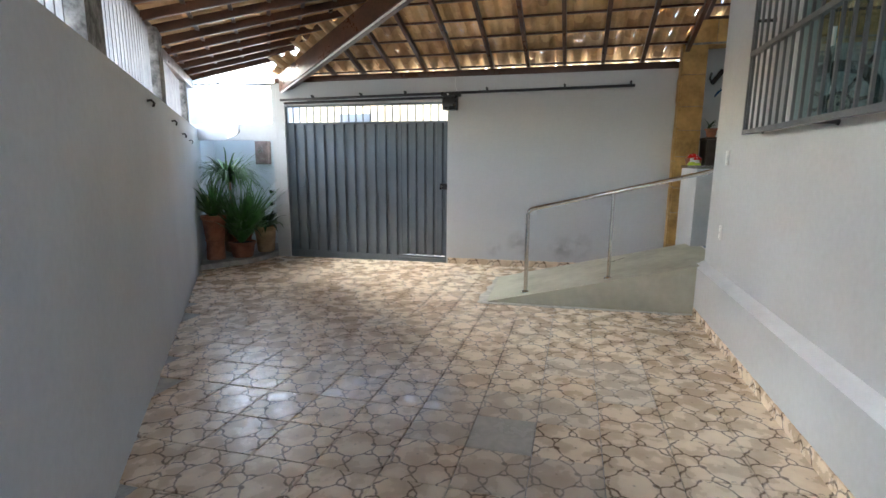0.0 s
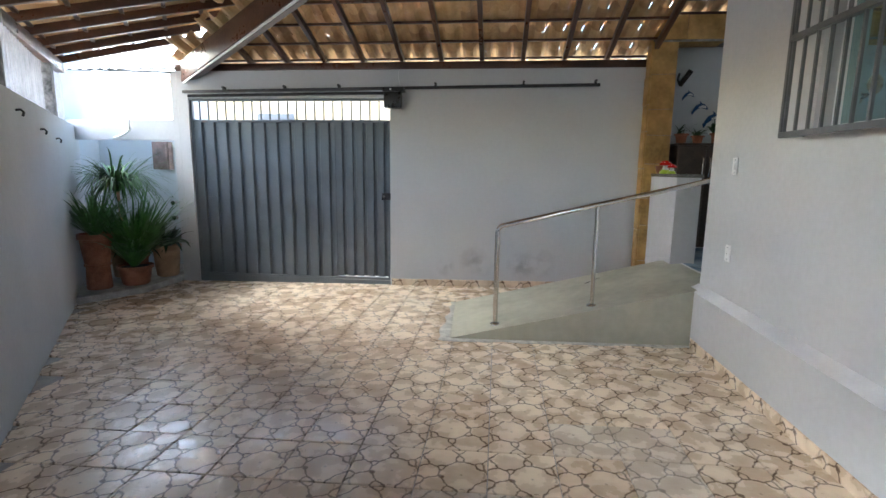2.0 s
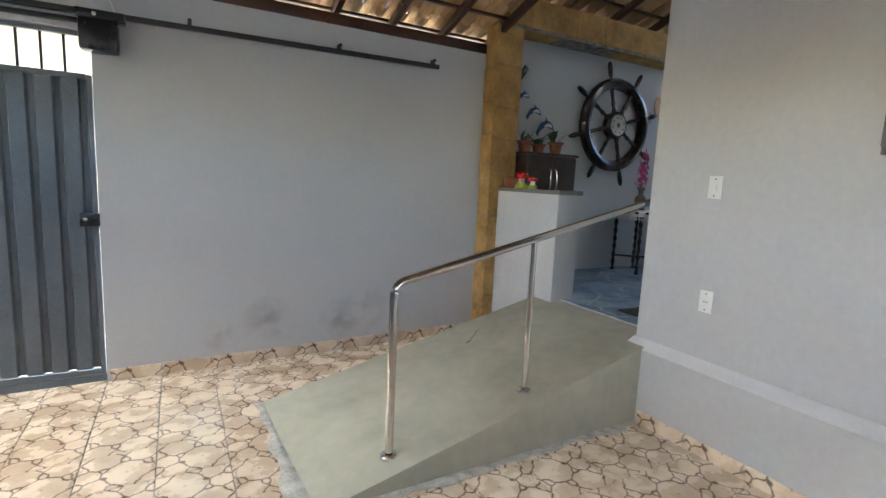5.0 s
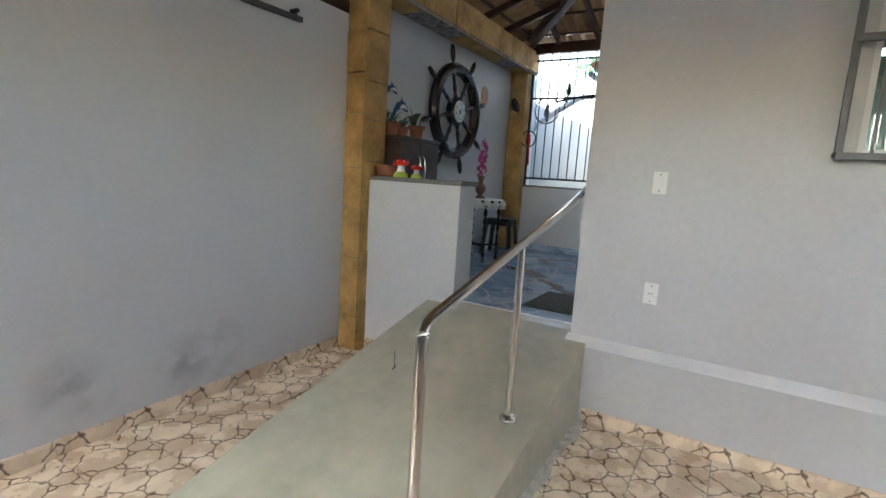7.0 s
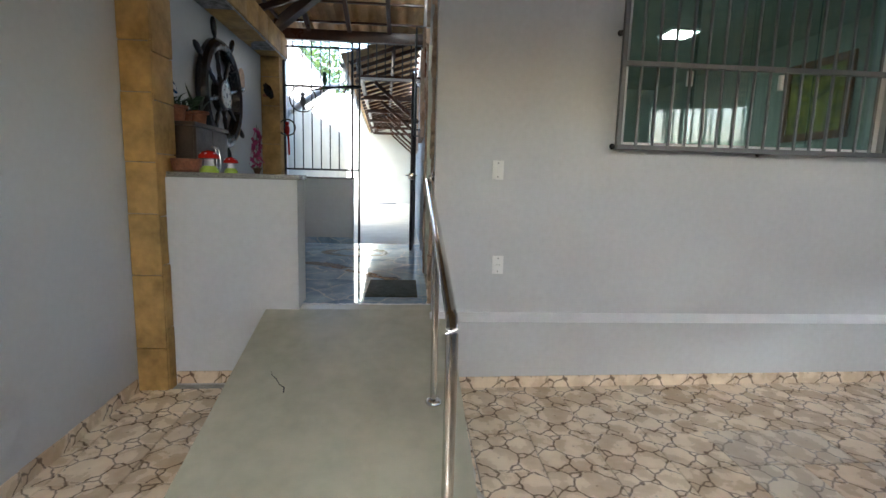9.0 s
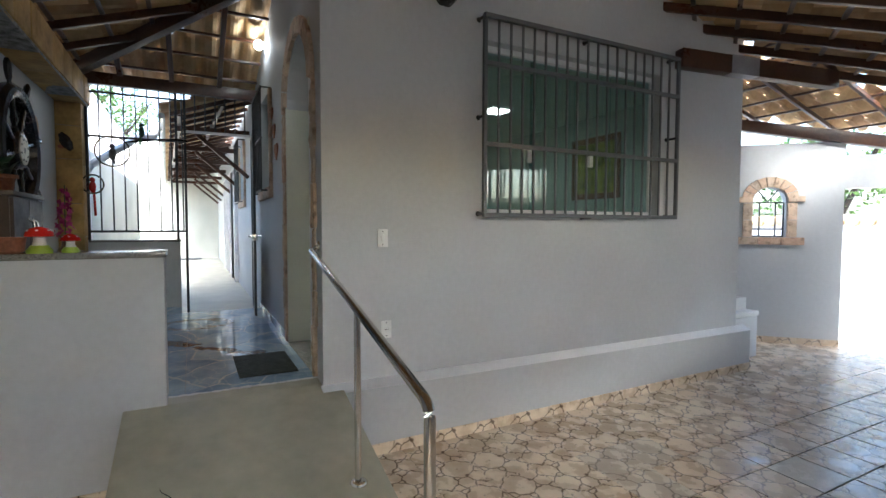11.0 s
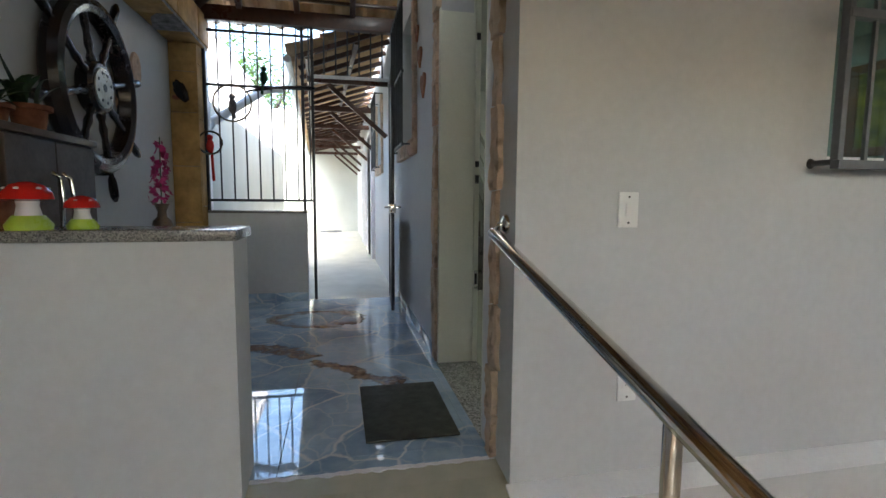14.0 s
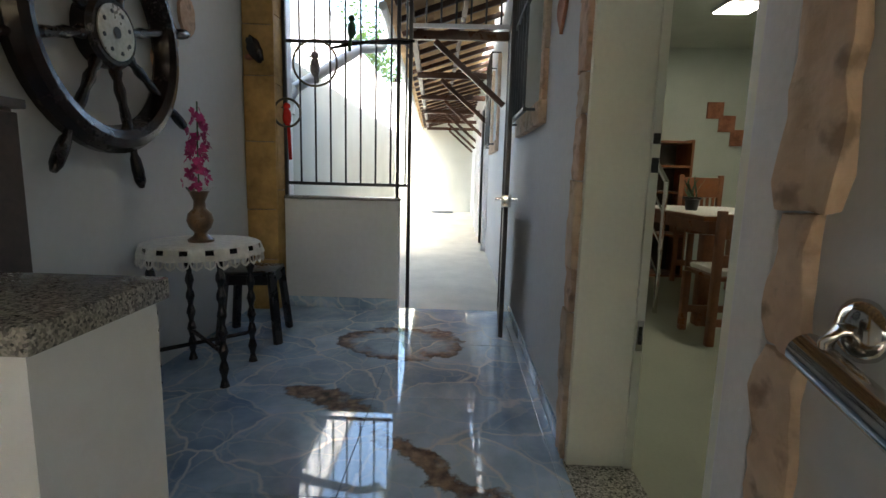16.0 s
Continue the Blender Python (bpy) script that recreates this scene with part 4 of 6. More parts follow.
spot = thing("wall_spotlight", "black round spotlight high on the house front", "lamp", pose(1.24, 4.25, 3.19))
bm = B()
lathe(bm, [(0.045, 0), (0.045, 0.015), (0.02, 0.03)], 16, Matrix.Rotation(radians(-90), 4, "Y"))
part("base", bm, BLACK, spot)
bm = B()
lathe(bm, [(0.03, -0.06), (0.055, -0.05), (0.07, 0.0), (0.075, 0.05), (0.066, 0.052), (0.05, 0.03)], 20, Matrix.Translation((-0.09, 0, -0.01)) @ Matrix.Rotation(radians(-60), 4, "Y"))
part("shade", bm, BLACK, spot)

# ---- barred sliding window in the house front ----
win = thing("window_1", "green-tinted sliding glass window in a grey frame", "window", pose(1.24, 2.911, 1.675), kind="structure")
bm = B()
for a, c, d, e in ((-0.956, -0.916, 0.03, 1.25), (0.916, 0.956, 0.03, 1.25)):
    box(bm, 0.09, 0.16, a, c, d, e, 0.003)
box(bm, 0.09, 0.16, -0.956, 0.956, 0.0, 0.03, 0.003)
box(bm, 0.09, 0.16, -0.956, 0.956, 1.25, 1.295, 0.003)
part("window_frame", bm, WHITE, win, smooth=None)
for k, (a, c, x) in enumerate(((-0.915, -0.43, 0.115), (-0.45, 0.03, 0.135), (-0.03, 0.45, 0.135), (0.43, 0.915, 0.115))):
    bm = B()
    box(bm, x - 0.004, x + 0.004, a, c, 0.031, 1.249)
    pane = part("pane", bm, PANE, win, smooth=None)
    pane.visible_shadow = False
for y in (-0.2, 0.47):
    bm = B()
    box(bm, 0.10, 0.125, y - 0.02, y + 0.02, 0.42, 0.52, 0.003)
    part("latch", bm, PLASTIC, win)

grille = thing("window_grille", "grey painted steel window grille standing off the wall", "grille", pose(1.13, 2.91, 1.645))
for k in range(20):
    y = -1.03 + k * 2.06 / 19
    bm = B()
    box(bm, -0.007, 0.007, y - 0.007, y + 0.007, 0.02, 1.445)
    part("bar", bm, GRILLE, grille, smooth=None)
for z in (0.01, 0.53, 1.115, 1.455):
    bm = B()
    box(bm, -0.018, 0.018, -1.05, 1.05, z - 0.016, z + 0.016, 0.003)
    part("rail", bm, GRILLE, grille, smooth=None)
for y in (-1.043, 1.043):
    bm = B()
    box(bm, -0.015, 0.015, y - 0.012, y + 0.012, 0.027, 1.438, 0.002)
    part("stile", bm, GRILLE, grille, smooth=None)
for y, z in ((1.03, 0.02), (1.03, 0.74), (1.03, 1.46), (-1.03, 0.02), (-1.03, 0.74), (-1.03, 1.46), (0.0, 0.0), (0.0, 1.46)):
    bm = B()
    rod(bm, (0.0, y, z), (0.108, y, z), 0.011, 10)
    lathe(bm, [(0.02, 0), (0.016, 0.008), (0.011, 0.012)], 12, Matrix.Translation((0.11, y, z)) @ Matrix.Rotation(radians(-90), 4, "Y"))
    part("standoff", bm, IRON, grille)

# ---- bars and posts on the boundary wall ----
LWM = local_frame(LW0, LWU)
for k, (s0, s1) in enumerate(((0.5, 0.86), (2.98, 3.28), (5.5, 5.75))):
    bm = B()
    box(bm, s0, s1, 0.02, 0.19, 1.95, 2.62, 0.012, LWM)
    single("concrete_post", bm, ROUGH_CEMENT, "rough bare concrete post on the boundary wall", "post", "structure")
for s0, s1 in ((0.87, 2.97), (-0.74, 0.49), (3.29, 5.49), (5.76, 7.1)):
    panel = thing("bar_panel", "white painted steel bar panel between concrete posts", "bars", LWM @ Matrix.Translation((s0, 0.10, 1.95)), group="bar panels")
    n = int((s1 - s0) / 0.115)
    for k in range(n):
        bm = B()
        u = (k + 0.5) * (s1 - s0) / n
        box(bm, u - 0.011, u + 0.011, -0.013, 0.013, 0.0, 0.66)
        part("bar", bm, BARS, panel, smooth=None)
    for z in (0.05, 0.60):
        bm = B()
        box(bm, 0.0, s1 - s0, 0.014, 0.022, z - 0.015, z + 0.015)
        part("cross_bar", bm, BARS, panel, smooth=None)
for s, z in ((1.9, 1.86), (3.35, 1.82), (4.3, 1.74), (5.2, 1.7)):
    bm = B()
    tube(bm, [LWM @ Vector(p) for p in ((s, 0.0, z), (s, -0.03, z + 0.005), (s + 0.01, -0.045, z - 0.015), (s + 0.015, -0.035, z - 0.04))], 0.009, 8)
    single("hook", bm, IRON, "dark bent iron hook in the boundary wall", "hook", smooth=60, group="wall hooks")

# ---- meter alcove with plants ----
bm = B()
box(bm, -6.4, -4.705, 7.06, 7.18, 1.77, 2.03)
single("lintel", bm, WALL, "grey plastered lintel over the plant alcove", "lintel", "structure", smooth=None)
bm = B()
box(bm, -4.70, -4.615, 7.045, 7.75, -0.3, 2.62)
single("wall_alcove_side", bm, WALL, "pale painted pier beside the gate", "wall", "structure", smooth=None)
ALCOVE = mat("pale_blue_wall_paint", (0.55, 0.61, 0.64), 0.7, vary=0.06, scale=2, bump=0.2)
bm = B()
box(bm, -7.4, -4.6, 7.75, 7.9, -0.3, 2.05)
single("wall_alcove_back", bm, ALCOVE, "pale blue-white wall behind the potted plants", "wall", "structure", smooth=None)
bm = B()
box(bm, -6.52, -6.402, 7.0, 7.749, -0.3, 3.0)
single("wall_alcove_west", bm, ALCOVE, "pale blue side wall of the plant alcove", "wall", "structure", smooth=None)
bm = B()
pts = [(-5.10, 5.72), (-4.72, 6.35), (-4.705, 7.03), (-4.705, 7.75), (-7.0, 7.75), (-6.6, 7.6)]
prism(bm, pts, -0.2, -0.035)
single("planter_kerb", bm, CEMENT, "low cement slab under the potted plants", "slab", "structure", smooth=None)
METER = mat("faded_brown_paint", (0.24, 0.18, 0.16), 0.6, vary=0.2, scale=12, bump=0.2)
meter = thing("meter_box", "old beige electricity meter box on the alcove wall", "meter box", pose(-5.35, 7.75, 1.58))
bm = B()
box(bm, -0.13, 0.13, -0.10, 0.0, -0.20, 0.20, 0.012)
part("case", bm, METER, meter)
bm = B()
box(bm, -0.105, 0.105, -0.112, -0.099, -0.17, 0.17, 0.004)
part("door", bm, METER, meter)
bm = B()
box(bm, -0.06, 0.05, -0.116, -0.111, 0.0, 0.10, 0.002)
part("viewing_window", bm, CLEAR, meter)
bm = B()
tube(bm, [(-5.55, 7.05, 1.80), (-5.5, 7.03, 1.80), (-5.38, 7.02, 1.84), (-5.30, 7.02, 1.90), (-5.30, 7.02, 2.04)], 0.016, 10)
single("drain_pipe", bm, PLASTIC, "thin white bent drain pipe on the lintel", "pipe", smooth=60)
canopy = thing("canopy", "white corrugated sheet canopy on a thin steel frame", "canopy", pose(-5.4, 7.3, 2.62))
bm = B()
for a, c in (((-0.9, -0.25, 0.06), (0.72, -0.25, 0.0)), ((-0.9, 0.5, 0.2), (0.72, 0.5, 0.2)), ((0.72, -0.25, 0.0), (0.72, 0.5, 0.2)), ((-0.9, -0.25, 0.06), (-0.9, 0.5, 0.2)), ((0.6, -0.25, 0.0), (0.6, -0.25, 0.13))):
    beam(bm, a, c, 0.025, 0.025, 0.002)
part("frame", bm, GRILLE, canopy)
bm = B()
rows = [[bm.verts.new((-0.95 + 0.03 * k, y, z + 0.014 * math.cos(k * 1.3))) for k in range(58)] for y, z in ((-0.3, 0.045), (0.55, 0.25))]
for k in range(57):
    bm.faces.new((rows[0][k], rows[0][k + 1], rows[1][k + 1], rows[1][k]))
ext = bmesh.ops.extrude_face_region(bm, geom=bm.faces[:])
bmesh.ops.translate(bm, vec=(0, 0, 0.004), verts=[g for g in ext["geom"] if isinstance(g, bmesh.types.BMVert)])
part("sheet", bm, WHITE, canopy)


def pot_mesh(bm, r, h, rim=0.015, z=0.0):
    lathe(bm, [(r * 0.72, z), (r * 0.8, z + 0.02), (r * 0.97, z + h * 0.82), (r + rim, z + h * 0.84), (r + rim, z + h), (r, z + h), (r * 0.93, z + h * 0.9)], 22)


def blades(bm, n, length, spread, droop, w, z, seed, rise=0.8):
    """Arching strap leaves from one crown."""
    rnd = random.Random(seed)
    for k in range(n):
        a = rnd.uniform(0, 2 * math.pi)
        L = length * rnd.uniform(0.6, 1.1)
        out = spread * rnd.uniform(0.3, 1.1)
        up = rise * rnd.uniform(0.7, 1.15)
        dr = droop * rnd.uniform(0.5, 1.3)
        d, s = Vector((math.cos(a), math.sin(a), 0)), Vector((-math.sin(a), math.cos(a), 0))
        last = None
        for i in range(7):
            t = i / 6
            p = d * (0.015 + out * L * t) + Vector((0, 0, z + L * up * t - dr * L * t * t)) + s * 0.03 * math.sin(3 * t + a)
            ww = w * (0.55 + 0.9 * t - 1.4 * t * t) if t < 1 else 0.001
            row = [bm.verts.new(p - s * ww), bm.verts.new(p + Vector((0, 0, -0.25 * ww))), bm.verts.new(p + s * ww)]
            if last:
                bm.faces.new((last[0], last[1], row[1], row[0]))
                bm.faces.new((last[1], last[2], row[2], row[1]))
            last = row


def potted(name, label, place, r, h, pot_mat, leaf_mat, n, length, spread, droop, w, seed, rise=0.8, trunk=0.0, group="potted plants"):
    t = thing(name, label, "plant", place, group)
    bm = B()
    pot_mesh(bm, r, h)
    part("pot", bm, pot_mat, t, smooth=40)
    bm = B()
    lathe(bm, [(r * 0.9, h * 0.86), (r * 0.9, h * 0.9), (r * 0.4, h * 0.93)], 18)
    part("soil", bm, SOIL, t)
    if trunk:
        bm = B()
        tube(bm, [(0, 0, h * 0.85), (0.02, 0.0, h + trunk * 0.5), (0.0, 0.01, h + trunk)], [0.03, 0.022, 0.018], 8)
        part("trunk", bm, POT_PALE, t)
    bm = B()
    blades(bm, n, length, spread, droop, w, h * 0.9 + trunk, seed, rise)
    tagged(part("foliage", bm, leaf_mat, t, smooth=80), kind="stuff")
    return t


KZ = -0.035
potted("potted_palm", "ponytail palm with long arching leaves in a clay pot", pose(-5.42, 6.85, KZ), 0.15, 0.42, POT_PALE, LEAF, 320, 0.92, 0.8, 0.95, 0.016, 3, 1.0, 0.75)
potted("potted_spider_plant", "bushy green strap-leaved plant in a wide brown pot", pose(-4.96, 6.48, KZ), 0.19, 0.24, POT, LEAF, 380, 1.05, 0.68, 0.45, 0.023, 4, 1.1)
potted("potted_lily", "dark green leafy plant in a tall tan clay pot", pose(-4.90, 7.0, KZ), 0.17, 0.42, POT_PALE, LEAF_DARK, 70, 0.58, 0.85, 0.6, 0.045, 5, 0.9)
potted("potted_fern", "drooping green plant in a carved terracotta urn", pose(-5.22, 6.2, 0.27), 0.17, 0.36, POT, LEAF, 170, 0.72, 0.8, 0.4, 0.022, 6, 1.0)
potted("potted_succulent", "pale-edged dark plant in a low brown pot", pose(-5.18, 6.78, KZ), 0.15, 0.34, POT, LEAF_DARK, 95, 0.58, 0.9, 0.6, 0.035, 7, 0.9)
bm = B()
lathe(bm, [(0.13, 0), (0.135, 0.02), (0.125, 0.27), (0.14, 0.28), (0.14, 0.305)], 20)
single("clay_stand", bm, POT, "upturned red clay pipe used as a plant stand", "stand", place=pose(-5.22, 6.2, KZ), smooth=40)
for z in (0.95, 0.75):
    bm = B()
    lathe(bm, [(0.02, 0), (0.02, 0.01), (0.012, 0.02), (0.012, 0.05), (0.03, 0.055), (0.03, 0.07)], 12, Matrix.Rotation(radians(90), 4, "X"))
    single("tap", bm, STEEL, "small metal tap on the pier beside the gate", "tap", place=pose(-4.74, 7.045, z), smooth=40, group="taps")


# ---- porch: half wall, pillars, threshold ----
bm = B()
box(bm, 1.295, 1.528, 6.022, 7.035, -0.3, 1.386)
single("wall_counter", bm, WALL, "grey painted half wall beside the ramp", "wall", "structure", smooth=None)
bm = B()
box(bm, 1.283, 1.542, 6.008, 6.842, 1.387, 1.422, 0.005)
single("counter_top", bm, GRANITE, "polished speckled granite slab on the half wall", "counter top")
bm = B()
solid(bm, [(1.3005, 5.121, z) if k < 2 else (1.404, 5.121, z) for k, z in enumerate((0.3, 0.518, 0.526, 0.3))], (0, 0.899, 0))
single("threshold", bm, RAMP, "olive painted cement strip at the top of the ramp", "threshold", "structure", smooth=None)
bm = B()
box(bm, 1.4045, 1.4195, 5.125, 6.02, 0.3, 0.5285)
bmesh.ops.subdivide_edges(bm, edges=[e for e in bm.edges if e.calc_length() > 0.5], cuts=60)
for v in bm.verts:
    if v.co.z > 0.5:
        v.co.z += 0.006 * noise.noise(v.co * 30)
    if v.co.x < 1.41:
        v.co.x -= 0.0003 + abs(0.02 * noise.noise(v.co * 22))
single("trim_porch_edge", bm, WHITE, "crumbled pale mortar along the edge of the porch floor", "mortar", "structure", smooth=None)

random.seed(11)


def stone_clad(name, label, x0, x1, y0, y1, z0, z1, faces, material=OCHRE, hmin=0.28, hmax=0.5, along="z"):
    """A core with thin irregular stone slabs laid over the named faces ('-x', '-y', '-z'); each slab its own piece."""
    bm = B()
    g = 0.02
    box(bm, x0 + g, x1 - (0 if "+x" not in faces else g), y0 + g, y1, z0, z1)
    core = single(name, bm, ROUGH_CEMENT, label, "pillar" if along == "z" else "beam", "structure", smooth=None)
    for f in faces:
        lo, hi = (z0, z1) if along == "z" else (x0, x1)
        a = lo
        while a < hi - 0.01:
            c = min(hi, a + random.uniform(hmin, hmax))
            if hi - c < 0.12:
                c = hi
            bm = B()
            e = random.uniform(-0.005, 0.006)
            k = 0.0025
            if along == "z":
                b = {"-x": (x0 - e, x0 + g, y0 + 0.0, y1 - 0.002), "-y": (x0 + g + 0.001, x1, y0 - e, y0 + g), "+x": (x1 - g, x1 + e, y0 + g + 0.001, y1 - 0.002)}[f]
                vs = box(bm, b[0], b[1], b[2], b[3], a + k, c - k, 0.006)
            elif f == "-y":
                vs = box(bm, a + k, c - k, y0 - e, y0 + g, z0 + g + 0.001, z1, 0.006)
            else:
                vs = box(bm, a + k, c - k, y0 + g + 0.001, y1 - 0.002, z0 - e, z0 + g, 0.006)
            for v in bm.verts:
                n = noise.noise(v.co * 9 + Vector((a, 0, 0)))
                v.co += Vector((0.004 * n, 0.004 * n, 0.006 * noise.noise(v.co * 6)))
            part("stone", bm, material, core)
            a = c
    return core


stone_clad("pillar_entry", "ochre stone-clad pillar between carport and porch", 1.185, 1.47, 6.85, 7.038, -0.1, 2.86, ("-x", "-y"))
stone_clad("pillar_gate", "ochre stone-clad pillar beside the inner gate", 4.44, 4.63, 6.895, 7.125, INNER, 2.86, ("-x", "-y"))
stone_clad("beam_stone", "ochre stone-clad beam over the porch wall", 1.185, 4.70, 6.845, 7.125, 2.862, 3.14, ("-y", "-z"), along="x", hmin=0.35, hmax=0.6)
bm = B()
box(bm, 4.633, 4.78, 6.88, 7.13, INNER, 3.15, 0.004)
single("gate_pier", bm, WHITE, "peeling white pier behind the inner gate", "pier", "structure")

# ---- doorway into the house ----
door = thing("door_1", "open doorway with cream timber lining and stone trim", "doorway", pose(2.03, 5.12, INNER), kind="structure")
bm = B()
box(bm, -0.47, -0.44, -0.21, 0.006, 0.006, 2.49, 0.003)
box(bm, 0.47, 0.504, -0.232, 0.006, 0.006, 2.49, 0.003)
part("jamb", bm, CREAM, door, smooth=None)
bm = B()
box(bm, 0.459, 0.4695, -0.2325, -0.202, 0.006, 2.49, 0.002)
part("door_stop", bm, CREAM, door, smooth=None)
bm = B()
box(bm, -0.468, 0.502, -0.235, 0.012, -0.03, 0.005, 0.002)
part("door_sill", bm, PALE_GRANITE, door, "speckled granite door sill")
for z, h in ((0.46, 0.11), (1.085, 0.05), (1.18, 0.035), (1.9, 0.04)):
    bm = B()
    box(bm, 0.4555, 0.4585, -0.23, -0.206, z, z + h, 0.001)
    part("strike_plate", bm, IRON if h < 0.1 else STEEL, door)
bm = B()
box(bm, 0.4535, 0.4552, -0.225, -0.211, 0.485, 0.55)
part("keyhole", bm, BLACK, door)
# arched head
bm = B()
for sgn in (-1, 1):
    pts = [(sgn * 0.47, 2.49), (sgn * 0.47, 2.05)]
    for k in range(9):
        a = k / 8 * math.pi / 2
        pts.append((sgn * 0.468 * math.cos(a), 2.05 + 0.42 * math.sin(a)))
    pts.append((0.0, 2.49))
    pts = [pts[0]] + pts[2:]
    solid(bm, [(x, -0.19, z) for x, z in pts], (0, 0.189, 0))
part("arch_head", bm, WALL, door, smooth=None)
random.seed(21)
for x0, x1 in ((-0.645, -0.56), (0.508, 0.612)):
    z = 0.005
    while z < 2.05:
        h = random.uniform(0.14, 0.33)
        bm = B()
        d = random.uniform(0.016, 0.030)
        box(bm, x0 + random.uniform(-0.014, 0.012), x1 + random.uniform(-0.006, 0.004), 0.001, d, z, min(z + h - 0.005, 2.06), 0.003)
        bmesh.ops.subdivide_edges(bm, edges=[e for e in bm.edges if e.calc_length() > 0.05], cuts=7, use_grid_fill=True)
        for v in bm.verts:
            q = v.co + Vector((0, 0, 3 * x0))
            facet = 0.011 * (abs(noise.noise(q * 11 + Vector((5, 0, 0)))) - 0.2)
            v.co += Vector((0.02 * noise.noise(q * 9) + 0.014 * noise.noise(q * 33), facet + 0.006 * noise.noise(q * 45) if v.co.y > 0.01 else 0, 0.012 * noise.noise(q * 12)))
        part("trim_stone", bm, SANDSTONE, door)
        z += h
for k in range(11):
    a0, a1 = (k + 0.04) / 11 * math.pi, (k + 0.96) / 11 * math.pi
    bm = B()
    pts = [(r * math.cos(a) - 0.02, 2.06 + 0.92 * r * math.sin(a)) for r, a in ((0.48, a0), (0.61, a0), (0.61, a1), (0.48, a1))]
    solid(bm, [(x, 0.001, z) for x, z in pts], (0, 0.03, 0))
    part("trim_stone", bm, SANDSTONE, door, smooth=None)
bm = B()
box(bm, -0.553, -0.472, 0.0005, 0.012, 0.005, 2.06, 0.004)
part("plaster_edge", bm, WHITE, door, smooth=None)

# ---- things on the porch ----
bm = B()
box(bm, 1.602, 2.21, 5.21, 5.605, INNER, INNER + 0.008, 0.003)
door_mat = single("door_mat", bm, MAT_GREEN, "dark green ribbed rubber doormat on the blue floor", "doormat")

wheel = thing("ship_wheel", "large dark varnished wooden ship wheel hung on the wall", "ship wheel", pose(2.962, 7.07, 2.151, 90, 0, 0) @ Matrix.Diagonal((1.08, 1.08, 1.0, 1)))
bm = B()
prof = [(0.355, -0.03), (0.375, 0.035), (0.41, 0.05), (0.445, 0.04), (0.468, 0.005), (0.468, -0.03), (0.445, -0.05), (0.37, -0.05)]
n = 56
rings = [[bm.verts.new((r * math.cos(2 * math.pi * k / n), r * math.sin(2 * math.pi * k / n), z)) for r, z in prof] for k in range(n)]
for k in range(n):
    p, q = rings[k], rings[(k + 1) % n]
    for j in range(len(prof)):
        bm.faces.new((p[j], p[(j + 1) % len(prof)], q[(j + 1) % len(prof)], q[j]))
part("rim", bm, DARKWOOD, wheel, smooth=30)
for k in range(8):
    a = k * math.pi / 4 + radians(14.5)
    bm = B()
    m = Matrix.Rotation(a, 4, "Z") @ Matrix.Rotation(radians(90), 4, "Y")
    lathe(bm, [(0.018, 0.06), (0.02, 0.11), (0.026, 0.15), (0.016, 0.18), (0.024, 0.22), (0.017, 0.27), (0.022, 0.32), (0.02, 0.37)], 12, m)
    lathe(bm, [(0.016, 0.46), (0.014, 0.48), (0.022, 0.5), (0.026, 0.55), (0.024, 0.60), (0.012, 0.63)], 12, m)
    part("spoke", bm, DARKWOOD, wheel, smooth=60)
bm = B()
lathe(bm, [(0.135, -0.045), (0.14, 0.02), (0.125, 0.04), (0.02, 0.042)], 28)
part("hub", bm, DARKWOOD, wheel)
bm = B()
lathe(bm, [(0.105, 0.04), (0.105, 0.047), (0.03, 0.048)], 28)
hub_plate = part("hub_plate", bm, mat("worn_brass", (0.5, 0.46, 0.38), 0.35, metal=0.7, vary=0.15, scale=14, bump=0.05), wheel, "worn pale metal hub plate")
for k in range(8):
    bm = B()
    a = k * math.pi / 4 + 0.3
    lathe(bm, [(0.009, 0.047), (0.009, 0.05), (0.004, 0.052)], 8, Matrix.Translation((0.078 * math.cos(a), 0.078 * math.sin(a), 0)))
    part("bolt", bm, IRON, hub_plate)
bm = B()
lathe(bm, [(0.022, 0.047), (0.022, 0.0495), (0.005, 0.0495)], 14)
part("axle_hole", bm, BLACK, hub_plate)

cab = thing("cabinet", "dark brown laminate cabinet against the porch wall", "cabinet", pose(1.83, 6.92, INNER))
bm = B()
box(bm, -0.30, 0.30, -0.155, 0.175, 0.06, 1.205, 0.003)
part("body", bm, CABWOOD, cab, smooth=None)
bm = B()
box(bm, -0.32, 0.32, -0.18, 0.178, 1.206, 1.232, 0.004)
part("top", bm, CABWOOD, cab)
for x in (-0.27, 0.27):
    for y in (-0.13, 0.15):
        bm = B()
        rod(bm, (x, y, 0.0), (x, y, 0.06), 0.02, 10)
        part("foot", bm, BLACK, cab)
for sgn in (-1, 1):
    bm = B()
    box(bm, min(sgn * 0.004, sgn * 0.296), max(sgn * 0.004, sgn * 0.296), -0.174, -0.156, 0.07, 1.195, 0.003)
    d = part("door", bm, CABWOOD, cab, smooth=None)
    bm = B()
    tube(bm, [(sgn * 0.035, -0.174, 0.86), (sgn * 0.035, -0.2, 0.88), (sgn * 0.04, -0.208, 0.97), (sgn * 0.035, -0.2, 1.06), (sgn * 0.035, -0.174, 1.08)], 0.008, 8)
    part("handle", bm, STEEL, d, smooth=60)

